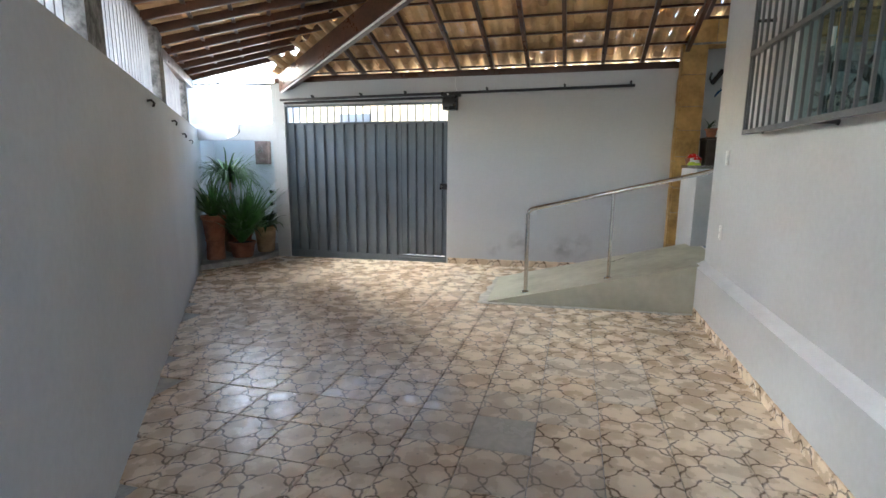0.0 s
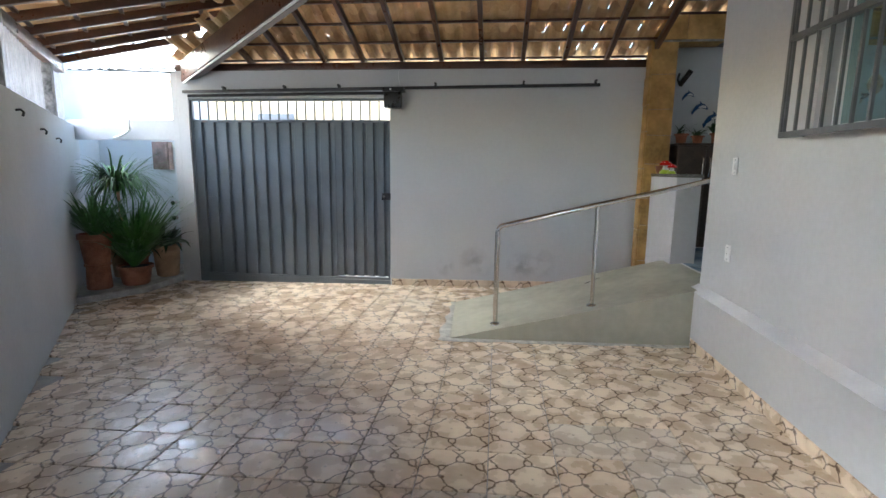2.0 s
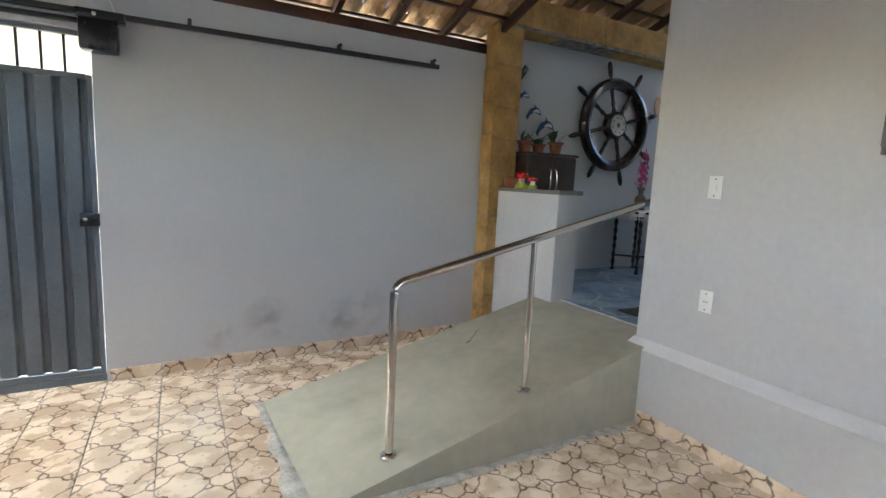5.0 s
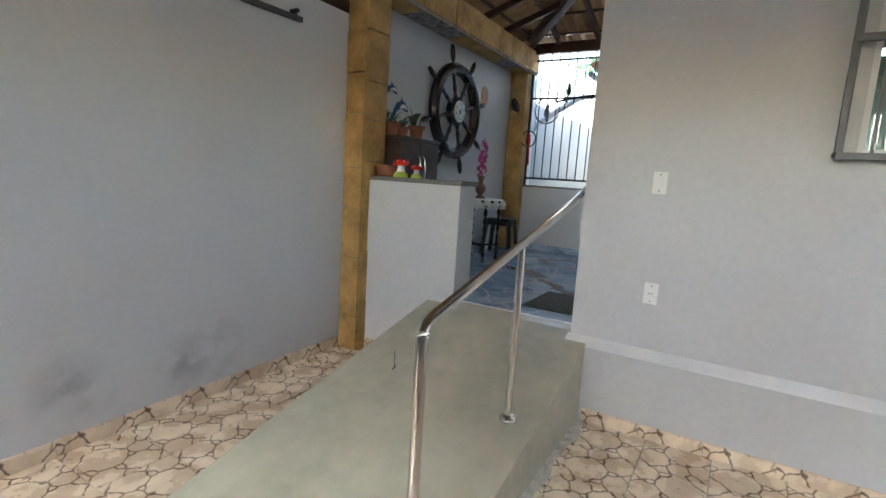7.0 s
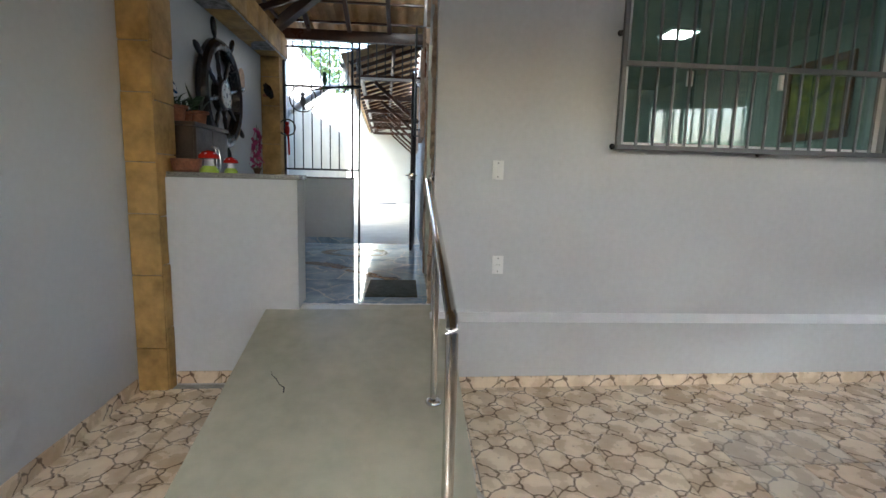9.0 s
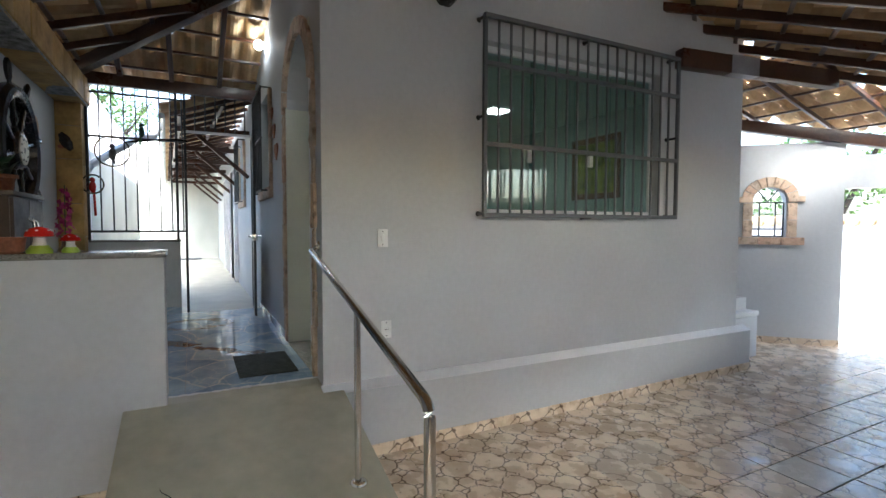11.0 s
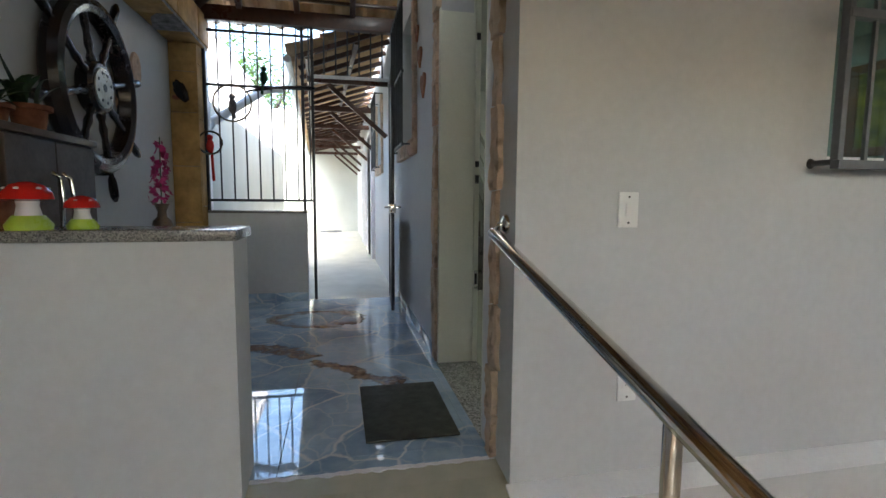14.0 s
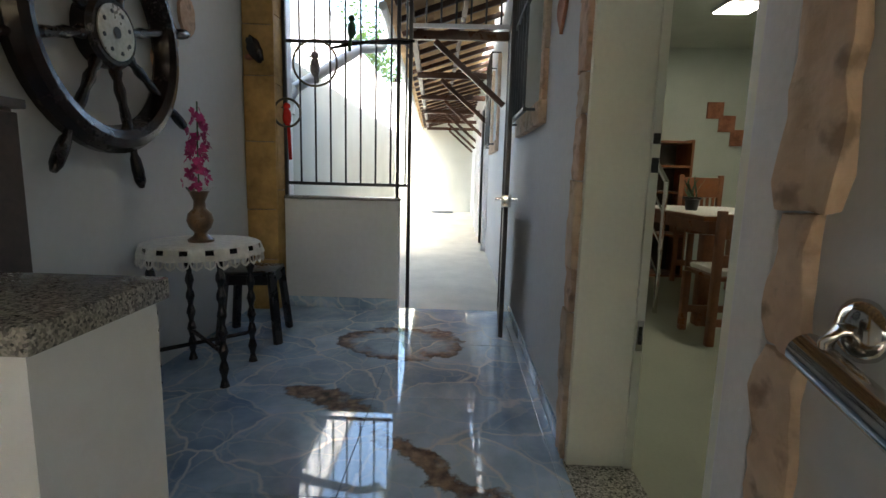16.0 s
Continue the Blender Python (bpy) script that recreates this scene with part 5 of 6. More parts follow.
table = thing("side_table", "small dark table with twisted legs", "table", pose(3.235, 6.845, INNER))
bm = B()
lathe(bm, [(0.25, 0.655), (0.262, 0.662), (0.262, 0.682), (0.25, 0.69)], 32)
part("tabletop", bm, DARKWOOD, table)
for k in range(4):
    a = math.pi / 4 + k * math.pi / 2 + 0.0
    bm = B()
    x, y = 0.20 * math.cos(a), 0.20 * math.sin(a)
    lathe(bm, [(0.018 + 0.006 * math.cos(j * 1.55), 0.0 + j * 0.0225) for j in range(30)], 12, Matrix.Translation((x * 1.2, y * 1.2, 0)))
    part("leg", bm, DARKWOOD, table, smooth=70)
for k in range(2):
    a = math.pi / 4 + k * math.pi / 2 + 0.0
    bm = B()
    rod(bm, (0.24 * math.cos(a), 0.24 * math.sin(a), 0.17), (-0.24 * math.cos(a), -0.24 * math.sin(a), 0.17), 0.011, 8)
    part("stretcher", bm, DARKWOOD, table)
cloth = thing("tablecloth", "round white crocheted tablecloth with scalloped edge", "tablecloth", pose(3.235, 6.845, INNER + 0.691))
bm = B()
N_ = 96
rings = []
for r, z, w in ((0.005, 0.004, 0), (0.2, 0.004, 0), (0.262, 0.003, 0), (0.277, -0.004, 0.003), (0.284, -0.03, 0.006), (0.288, -0.055, 0.01)):
    rings.append([bm.verts.new(((r + w * math.cos(16 * 2 * math.pi * k / N_)) * math.cos(2 * math.pi * k / N_), (r + w * math.cos(16 * 2 * math.pi * k / N_)) * math.sin(2 * math.pi * k / N_), z)) for k in range(N_)])
for j, (p, q) in enumerate(zip(rings, rings[1:])):
    for k in range(N_):
        if j == 3 and k % 6 in (2, 3):
            continue
        bm.faces.new((p[k], p[(k + 1) % N_], q[(k + 1) % N_], q[k]))
ext = bmesh.ops.extrude_face_region(bm, geom=bm.faces[:])
bmesh.ops.translate(bm, vec=(0, 0, 0.003), verts=[g for g in ext["geom"] if isinstance(g, bmesh.types.BMVert)])
part("cover", bm, CLOTH, cloth)
bm = B()
for k in range(32):
    a = 2 * math.pi * k / 32
    m = Matrix.Rotation(a, 4, "Z")
    pts = [m @ Vector(p) for p in ((0.288, -0.026, -0.054), (0.29, -0.02, -0.078), (0.292, 0.0, -0.092), (0.29, 0.02, -0.078), (0.288, 0.026, -0.054))]
    tube(bm, pts, 0.005, 6)
    tube(bm, [m @ Vector(p) for p in ((0.289, 0.0, -0.054), (0.291, 0.0, -0.09))], 0.004, 6)
part("lace_edge", bm, CLOTH, cloth)

vase = thing("vase", "brown turned vase with magenta silk orchids", "vase", pose(3.20, 6.83, INNER + 0.70))
bm = B()
lathe(bm, [(0.06, 0), (0.062, 0.012), (0.035, 0.03), (0.028, 0.045), (0.05, 0.07), (0.062, 0.105), (0.055, 0.14), (0.03, 0.165), (0.026, 0.2), (0.045, 0.245), (0.05, 0.25), (0.04, 0.245)], 22)
part("body", bm, mat("vase_glaze", (0.13, 0.075, 0.035), 0.35, vary=0.3, scale=14, bump=0.2), vase, smooth=60)
bm = B()
rnd = random.Random(8)
for k in range(46):
    z = 0.27 + 0.38 * (k / 46) + rnd.uniform(-0.02, 0.02)
    r = (0.07 - 0.05 * k / 46) * rnd.uniform(0.5, 1.2)
    a = rnd.uniform(0, 6.28)
    c = Vector((r * math.cos(a) + 0.03 * (z - 0.27), r * math.sin(a), z))
    nrm = Vector((math.cos(a), math.sin(a), rnd.uniform(-0.2, 0.6))).normalized()
    q = nrm.to_track_quat("Z", "Y").to_matrix()
    for j in range(5):
        b = j * 2 * math.pi / 5 + rnd.random()
        d, s = q @ Vector((math.cos(b), math.sin(b), 0.25)), q @ Vector((-math.sin(b), math.cos(b), 0))
        L, w = rnd.uniform(0.022, 0.034), rnd.uniform(0.009, 0.014)
        bm.faces.new([bm.verts.new(p) for p in (c, c + d * L * 0.5 + s * w, c + d * L, c + d * L * 0.5 - s * w)])
tagged(part("petals", bm, PINK, vase, "magenta silk petals", smooth=None), kind="stuff")
bm = B()
tube(bm, [(0, 0, 0.22), (0.005, 0, 0.4), (0.02, 0, 0.68)], 0.004, 6)
blades(bm, 5, 0.17, 0.95, 0.3, 0.006, 0.24, 3, 0.5)
part("stem", bm, LEAF_DARK, vase)

stool = thing("plastic_stool", "black moulded plastic stool", "stool", pose(3.83, 6.83, INNER, 0, 0, 8))
bm = B()
box(bm, -0.155, 0.155, -0.155, 0.155, 0.425, 0.45, 0.012)
part("seat", bm, BLACK, stool)
for sx in (-1, 1):
    for sy in (-1, 1):
        bm = B()
        beam(bm, (sx * 0.175, sy * 0.175, 0.0), (sx * 0.135, sy * 0.135, 0.43), 0.05, 0.035, 0.008, up=(sx, sy, 0))
        part("leg", bm, BLACK, stool)
for a, c in (((-0.14, -0.14), (0.14, -0.14)), ((-0.14, 0.14), (0.14, 0.14)), ((-0.14, -0.14), (-0.14, 0.14)), ((0.14, -0.14), (0.14, 0.14))):
    bm = B()
    beam(bm, (*a, 0.395), (*c, 0.395), 0.012, 0.06, 0.004)
    part("apron", bm, BLACK, stool)

for x, y, s in ((1.36, 6.60, 1.0), (1.385, 6.47, 0.72)):
    mush = thing("mushroom_ornament", "glazed red-capped toadstool ornament with lime-green foot" if s == 1 else "smaller glazed toadstool ornament with red cap", "ornament", pose(x, y, 1.422), "toadstools")
    bm = B()
    lathe(bm, [(0.05 * s, 0), (0.052 * s, 0.012 * s), (0.035 * s, 0.035 * s), (0.027 * s, 0.07 * s), (0.03 * s, 0.088 * s)], 16)
    part("stem", bm, WHITE, mush, smooth=60)
    bm = B()
    lathe(bm, [(0.057 * s, 0), (0.06 * s, 0.014 * s), (0.04 * s, 0.042 * s), (0.036 * s, 0.03 * s)], 16)
    part("moss_foot", bm, LIME, mush, smooth=60)
    bm = B()
    lathe(bm, [(0.028 * s, 0.084 * s), (0.066 * s, 0.09 * s), (0.062 * s, 0.11 * s), (0.042 * s, 0.132 * s), (0.012 * s, 0.142 * s)], 18)
    cap = part("cap", bm, RED, mush, smooth=60)
    for k in range(6):
        bm = B()
        a = k * 1.05
        blob(bm, (0.05 * s * math.cos(a), 0.05 * s * math.sin(a), 0.122 * s), (0.008 * s, 0.008 * s, 0.004 * s), 1)
        part("dot", bm, WHITE, cap)
planter = thing("planter_tray", "low brown wooden bowl planter on the counter", "planter", pose(1.40, 6.76, 1.422))
bm = B()
lathe(bm, [(0.07, 0), (0.085, 0.01), (0.095, 0.075), (0.098, 0.085), (0.085, 0.082), (0.08, 0.07)], 20)
part("bowl", bm, POT, planter)
bm = B()
lathe(bm, [(0.08, 0.066), (0.08, 0.07), (0.03, 0.075)], 16)
part("soil", bm, SOIL, planter)
CT = INNER + 1.232
potted("small_pot_plant", "small dark-leaved plant in a terracotta pot on the cabinet", pose(1.60, 6.90, CT), 0.065, 0.11, POT, LEAF_DARK, 14, 0.2, 0.6, 0.5, 0.014, 31, 0.9, group="cabinet pots")
potted("small_pot_plant", "small leafy plant in a terracotta bowl on the cabinet", pose(1.79, 6.93, CT), 0.06, 0.09, POT, LEAF_DARK, 18, 0.22, 0.8, 0.5, 0.018, 32, 0.9, group="cabinet pots")
potted("small_pot_plant", "broad-leaved plant in a brown pot on the cabinet", pose(1.99, 6.91, CT), 0.065, 0.12, POT, LEAF_DARK, 14, 0.26, 0.6, 0.5, 0.03, 33, 1.0, group="cabinet pots")

# wall ornaments
for (x, z), s in (((1.715, 2.33), 0.62), ((1.86, 2.19), 0.85), ((2.02, 2.06), 1.05)):
    fish = thing("dolphin_ornament", "blue and white ceramic dolphin plaque on the wall", "ornament", pose(x, 7.125, z, 90, 0, 0), "dolphins")
    bm = B()
    top = [(-0.09, -0.02), (-0.06, 0.03), (0.0, 0.055), (0.05, 0.045), (0.085, 0.01), (0.10, -0.03), (0.07, -0.025), (0.03, -0.01), (-0.02, -0.01), (-0.07, -0.05), (-0.10, -0.10), (-0.115, -0.06)]
    solid(bm, [(s * a, s * b, 0.0) for a, b in top], (0, 0, 0.014))
    bmesh.ops.triangulate(bm, faces=[f for f in bm.faces if len(f.verts) > 4])
    part("body", bm, BLUE, fish, smooth=None)
    bm = B()
    solid(bm, [(s * a, s * b, 0.0145) for a, b in ((-0.03, 0.0), (0.02, 0.03), (0.06, 0.02), (0.08, -0.015), (0.03, -0.005), (-0.02, -0.008))], (0, 0, 0.004))
    part("belly", bm, WHITE, fish, smooth=None)
    bm = B()
    solid(bm, [(s * a, s * b, 0.0145) for a, b in ((-0.01, 0.05), (0.015, 0.056), (-0.02, 0.085))], (0, 0, 0.004))
    part("fin", bm, BLUE, fish, smooth=None)
anchor = thing("carved_plaque", "dark carved wooden plaque on the wall", "ornament", pose(1.66, 7.125, 2.52, 90, 0, 0))
bm = B()
box(bm, -0.03, 0.03, -0.10, 0.10, 0.0, 0.03, 0.008, Matrix.Rotation(radians(-35), 4, "Z"))
part("board", bm, DARKWOOD, anchor)
bm = B()
tube(bm, [(-0.07, 0.05, 0.02), (-0.09, -0.02, 0.03), (-0.05, -0.09, 0.02)], 0.013, 8)
part("handle", bm, DARKWOOD, anchor)
for x, z, s in ((3.70, 2.44, 1.0), (3.53, 2.29, 0.78), (3.40, 2.14, 0.6)):
    bm = B()
    rnd = random.Random(int(x * 100))
    pts = [((0.075 + 0.012 * rnd.random()) * s * math.cos(2 * math.pi * k / 14), (0.10 + 0.015 * rnd.random()) * s * math.sin(2 * math.pi * k / 14), 0) for k in range(14)]
    solid(bm, pts, (0, 0, 0.018))
    single("shell_plaque", bm, SANDSTONE, "tan carved shell plaque on the wall", "ornament", place=pose(x, 7.126, z, 90, 0, 0), smooth=None, group="shell plaques")
mask = thing("carved_bird", "dark carved wooden bird on the stone pillar", "ornament", pose(4.41, 7.03, 2.44, 0, 0, 90))
bm = B()
blob(bm, (0, -0.03, 0), (0.05, 0.03, 0.10), 3, 0.25, Matrix.Rotation(radians(25), 4, "Y"))
part("body", bm, DARKWOOD, mask)
bm = B()
blob(bm, (0.04, -0.045, -0.05), (0.05, 0.02, 0.03), 2, 0.3)
part("wing", bm, POT, mask)

# ---- inner gate on its dwarf wall ----
bm = B()
box(bm, 4.56, 4.68, 6.0, 6.88, INNER, 1.38)
single("wall_dwarf", bm, WALL, "grey dwarf wall under the inner gate bars", "wall", "structure", smooth=None)
bm = B()
box(bm, 4.545, 4.695, 5.99, 6.88, 1.381, 1.405, 0.004)
single("trim_dwarf_cap", bm, GRANITE, "thin dark stone cap on the dwarf wall", "trim", "structure")
bm = B()
box(bm, 4.548, 4.559, 6.0, 6.88, INNER, INNER + 0.085, 0.002)
single("baseboard_dwarf", bm, ONYX, "dark blue onyx skirting on the dwarf wall", "baseboard", "structure")
screen = thing("iron_screen", "black iron bar screen above the dwarf wall", "iron screen", pose(4.62, 6.44, INNER))
for k in range(9):
    y = 0.44 - 0.115 * k
    bm = B()
    rod(bm, (0, y, 0.98), (0, y, 2.60), 0.0075, 8)
    part("bar", bm, IRON, screen)
for z in (0.97, 2.02, 2.50):
    bm = B()
    box(bm, -0.008, 0.008, -0.50, 0.44, z - 0.012, z + 0.012, 0.002)
    part("rail", bm, IRON, screen)
for y, z0 in ((0.44, 0.875), (-0.42, 0.875), (-0.51, 0.0)):
    bm = B()
    box(bm, -0.014, 0.014, y - 0.014, y + 0.014, z0, 2.60, 0.003)
    part("post", bm, IRON, screen)
transom = thing("iron_transom", "black iron bars above the inner gateway", "iron screen", pose(4.62, 5.55, INNER))
for k in range(6):
    bm = B()
    y = -0.28 + 0.11 * k
    rod(bm, (0, y, 2.16), (0, y, 2.60), 0.0075, 8)
    part("bar", bm, IRON, transom)
bm = B()
box(bm, -0.012, 0.012, -0.40, 0.365, 2.13, 2.16, 0.003)
part("rail", bm, SHUTTER, transom)
leaf = thing("iron_gate_leaf", "open black iron gate leaf against the wall", "gate", pose(4.58, 5.20, INNER + 0.02, 0, 0, 176))
bm = B()
for a in (0.0, 0.66):
    box(bm, a, a + 0.03, -0.014, 0.014, 0.0, 2.08, 0.003)
for z in (0.0, 0.82, 2.05):
    box(bm, 0.03, 0.66, -0.012, 0.012, z, z + 0.03, 0.002)
part("frame", bm, IRON, leaf)
for k in range(5):
    bm = B()
    x = 0.13 + 0.11 * k
    rod(bm, (x, 0, 0.85), (x, 0, 2.05), 0.0075, 8)
    part("bar", bm, IRON, leaf)
bm = B()
box(bm, 0.031, 0.659, -0.004, 0.004, 0.031, 0.819)
part("sheet", bm, IRON, leaf)
bm = B()
box(bm, 0.60, 0.70, -0.03, 0.03, 0.85, 0.93, 0.004)
rod(bm, (0.68, -0.07, 0.90), (0.68, 0.07, 0.90), 0.009, 8)
part("latch", bm, STEEL, leaf)

# hanging bird ornaments on the screen
def ring(bm, c, r, rr=0.006, n=28):
    tube(bm, [Vector(c) + Vector((0.0, r * math.cos(2 * math.pi * k / n), r * math.sin(2 * math.pi * k / n))) for k in range(n)], rr, 8, True)


def bird(name, label, place, body_mat, hoop, s=1.0, tail=0.2):
    t = thing(name, label, "ornament", place, "hanging birds")
    bm = B()
    blob(bm, (0, 0, 0), (0.035 * s, 0.04 * s, 0.08 * s), 3, 0.1)
    part("body", bm, body_mat, t)
    bm = B()
    blob(bm, (0, 0, 0.095 * s), (0.03 * s, 0.033 * s, 0.034 * s), 2)
    part("head", bm, body_mat, t)
    bm = B()
    rod(bm, (0, 0.02 * s, 0.09 * s), (0, 0.055 * s, 0.08 * s), 0.010 * s, 8, 0.001)
    part("beak", bm, BLACK, t)
    bm = B()
    beam(bm, (0, -0.01, -0.06 * s), (0, -0.02, -0.06 * s - tail), 0.03 * s, 0.012, 0.004, up=(1, 0, 0))
    part("tail", bm, body_mat, t)
    if hoop:
        bm = B()
        ring(bm, (0, 0, 0.03), hoop, 0.009)
        part("hoop", bm, BRONZE, t)


bird("owl_ornament", "grey carved owl perched in a hanging hoop", pose(4.60, 6.645, 2.36), GREY_FEATHER, 0.165, 0.9, 0.06)
bird("parrot_ornament", "red carved parrot hanging in a small hoop", pose(4.46, 6.815, 1.98), RED, 0.10, 0.8, 0.26)
bird("parrot_ornament", "green carved parrot perched on the bar screen", pose(4.56, 6.36, 2.62, 0, 0, 160), GREEN, 0, 0.8, 0.1)
bm = B()
tube(bm, [(4.6, 6.52, 2.50), (4.58, 6.4, 2.52), (4.58, 6.2, 2.55), (4.6, 6.0, 2.57), (4.6, 5.9, 2.56)], [0.008, 0.016, 0.012, 0.013, 0.01], 8)
single("perch_branch", bm, DARKWOOD, "twisted dark branch perch across the bar screen", "branch", smooth=60)

# ---- small side window with stone sill and bars; heart ornaments; porch lamp ----
for n, (x0, x1, z0) in enumerate(((3.45, 4.25, 1.98), (6.3, 7.1, 1.98))):
    w2 = thing("window_%d" % (n + 2), "small barred window with sandstone surround", "window", pose((x0 + x1) / 2, 5.12, z0), kind="structure")
    top = 1.0 if n == 0 else 0.9
    bm = B()
    box(bm, -0.395, 0.395, -0.12, -0.112, 0.0, top)
    part("pane", bm, PANE, w2, smooth=None)
    random.seed(31 + n)
    for k in range(4):
        bm = B()
        a = -0.5 + k * 0.25
        box(bm, a, a + 0.245, 0.001, 0.045, -0.12, -0.003, 0.008)
        part("sill_stone", bm, SANDSTONE, w2)
    for sgn in (-1, 1):
        for k in range(4):
            bm = B()
            a, c = sorted((sgn * 0.402, sgn * 0.49))
            box(bm, a, c, 0.001, 0.03 + 0.008 * random.random(), k * top / 4, (k + 1) * top / 4 - 0.006, 0.007)
            part("jamb_stone", bm, SANDSTONE, w2)
    for k in range(7):
        bm = B()
        x = -0.36 + 0.12 * k
        rod(bm, (x, 0.10, -0.04), (x, 0.10, top + 0.02), 0.008, 8)
        part("bar", bm, IRON, w2)
    bm = B()
    for z in (-0.04, top * 0.5, top + 0.02):
        box(bm, -0.40, 0.40, 0.09, 0.11, z - 0.01, z + 0.01, 0.002)
    for x in (-0.395, 0.395):
        for z in (-0.04, top + 0.02):
            rod(bm, (x, 0.10, z), (x, -0.01, z), 0.008, 8)
    part("bar_frame", bm, IRON, w2)
for x, z, s in ((3.06, 2.30, 1.0), (3.2, 2.52, 0.85), (3.33, 2.72, 0.7)):
    bm = B()
    pts = []
    for k in range(20):
        a = 2 * math.pi * k / 20
        pts.append((s * 0.0055 * 16 * math.sin(a) ** 3, 0.0, s * 0.0055 * (13 * math.cos(a) - 5 * math.cos(2 * a) - 2 * math.cos(3 * a) - math.cos(4 * a))))
    solid(bm, pts, (0, -0.015, 0))
    single("heart_ornament", bm, POT, "red-brown heart ornament on the side wall", "ornament", place=pose(x, 5.137, z), smooth=None, group="hearts")
bm = B()
blob(bm, (3.7, 5.2, 3.5), (0.05, 0.05, 0.05), 3)
bulb = single("bulb", bm, BULB, "glowing white globe bulb high on the side wall", "lamp")
bm = B()
lathe(bm, [(0.04, 0), (0.04, 0.02), (0.02, 0.03), (0.018, 0.05)], 14, Matrix.Translation((3.7, 5.12, 3.5)) @ Matrix.Rotation(radians(-90), 4, "X"))
single("bulb_holder", bm, PLASTIC, "white lamp holder on the side wall", "lamp holder")

# ---- room behind the doorway and window ----
bm = B()
box(bm, 6.6, 6.75, 0.93, 4.92, 0.2, 3.2)
single("wall_room_far", bm, ROOM, "pale green far wall of the dining room", "wall", "structure", smooth=None)
bm = B()
box(bm, 1.46, 6.6, 0.93, 4.92, 3.06, 3.2)
single("ceiling_room", bm, ROOM, "pale flat dining room ceiling", "ceiling", "structure", smooth=None)
bm = B()
box(bm, 1.4615, 6.6, 0.931, 0.943, INNER + 0.003, 3.059)
single("wall_room_side", bm, ROOM, "pale green dining room side wall", "wall", "structure", smooth=None)
for x, y in ((5.20, 3.25), (3.36, 2.40)):
    pl = thing("ceiling_light", "square white ceiling light panel switched on", "ceiling light", pose(x, y, 3.06), group="ceiling lights")
    bm = B()
    box(bm, -0.16, 0.16, -0.16, 0.16, -0.03, -0.001, 0.004)
    part("frame", bm, WHITE, pl)
    bm = B()
    box(bm, -0.145, 0.145, -0.145, 0.145, -0.036, -0.031)
    part("diffuser", bm, LAMP, pl)
RF = INNER + 0.003
dt = thing("dining_table", "reddish wooden dining table with a white runner", "table", pose(5.0, 3.36, RF))
bm = B()
box(bm, -0.7, 0.7, -0.45, 0.45, 0.78, 0.815, 0.006)
part("tabletop", bm, TABLEWOOD, dt)
bm = B()
box(bm, -0.6, 0.6, -0.36, 0.36, 0.68, 0.779)
part("apron", bm, TABLEWOOD, dt)
for sx in (-0.6, 0.6):
    for sy in (-0.36, 0.36):
        bm = B()
        box(bm, sx - 0.045, sx + 0.045, sy - 0.045, sy + 0.045, 0.0, 0.679, 0.006)
        part("leg", bm, TABLEWOOD, dt)
bm = B()
box(bm, 4.31, 5.69, 2.92, 3.80, RF + 0.816, RF + 0.821, 0.001)
single("table_runner", bm, CLOTH, "white cloth runner lying on the dining table", "cloth")
potted("table_plant", "thin orchid in a black pot on the dining table", pose(4.95, 3.60, RF + 0.821), 0.06, 0.11, BLACK, LEAF_DARK, 10, 0.25, 0.4, 0.3, 0.014, 44, 1.2, group="")


def dining_chair(place):
    t = thing("dining_chair", "reddish wooden dining chair with slatted back", "chair", place, "dining chairs")
    bm = B()
    box(bm, -0.21, 0.21, -0.2, 0.2, 0.43, 0.46, 0.01)
    part("seat", bm, TABLEWOOD, t)
    bm = B()
    box(bm, -0.19, 0.19, -0.18, 0.18, 0.461, 0.50, 0.018)
    part("cushion", bm, CLOTH, t)
    for sx in (-0.2, 0.2):
        for sy, h in ((-0.18, 0.43), (0.18, 0.88)):
            bm = B()
            box(bm, sx - 0.024, sx + 0.024, sy - 0.022, sy + 0.022, 0.0, h, 0.005)
            part("leg", bm, TABLEWOOD, t)
    for z, h in ((0.52, 0.08), (0.70, 0.16)):
        bm = B()
        box(bm, -0.176, 0.176, 0.165, 0.19, z, z + h, 0.004)
        part("rail", bm, TABLEWOOD, t)
    for sy in (-0.18, 0.18):
        bm = B()
        box(bm, -0.176, 0.176, sy - 0.012, sy + 0.012, 0.13, 0.18, 0.004)
        part("stretcher", bm, TABLEWOOD, t)
    for k in range(6):
        bm = B()
        x = -0.14 + 0.056 * k
        box(bm, x - 0.014, x + 0.014, 0.17, 0.185, 0.601, 0.699)
        part("slat", bm, TABLEWOOD, t)


dining_chair(pose(4.10, 3.70, RF, 0, 0, 92))
dining_chair(pose(5.0, 2.72, RF, 0, 0, 178))
dining_chair(pose(5.84, 3.03, RF, 0, 0, -92) @ Matrix.Diagonal((1, 1, 1.28, 1)))
shelf = thing("sideboard", "dark wooden sideboard with open shelves", "sideboard", pose(6.40, 3.32, RF))
for z in (0.0, 0.45, 0.92, 1.20, 1.46):
    bm = B()
    box(bm, -0.18, 0.177, -0.2615, 0.2615, z, z + 0.025, 0.002)
    part("shelf_board", bm, TABLEWOOD, shelf, smooth=None)
for y in (-0.29, 0.262):
    bm = B()
    box(bm, -0.19, 0.198, y, y + 0.028, 0.0, 1.50, 0.003)
    part("side_panel", bm, TABLEWOOD, shelf, smooth=None)
bm = B()
box(bm, 0.178, 0.197, -0.26, 0.26, 0.0, 1.485)
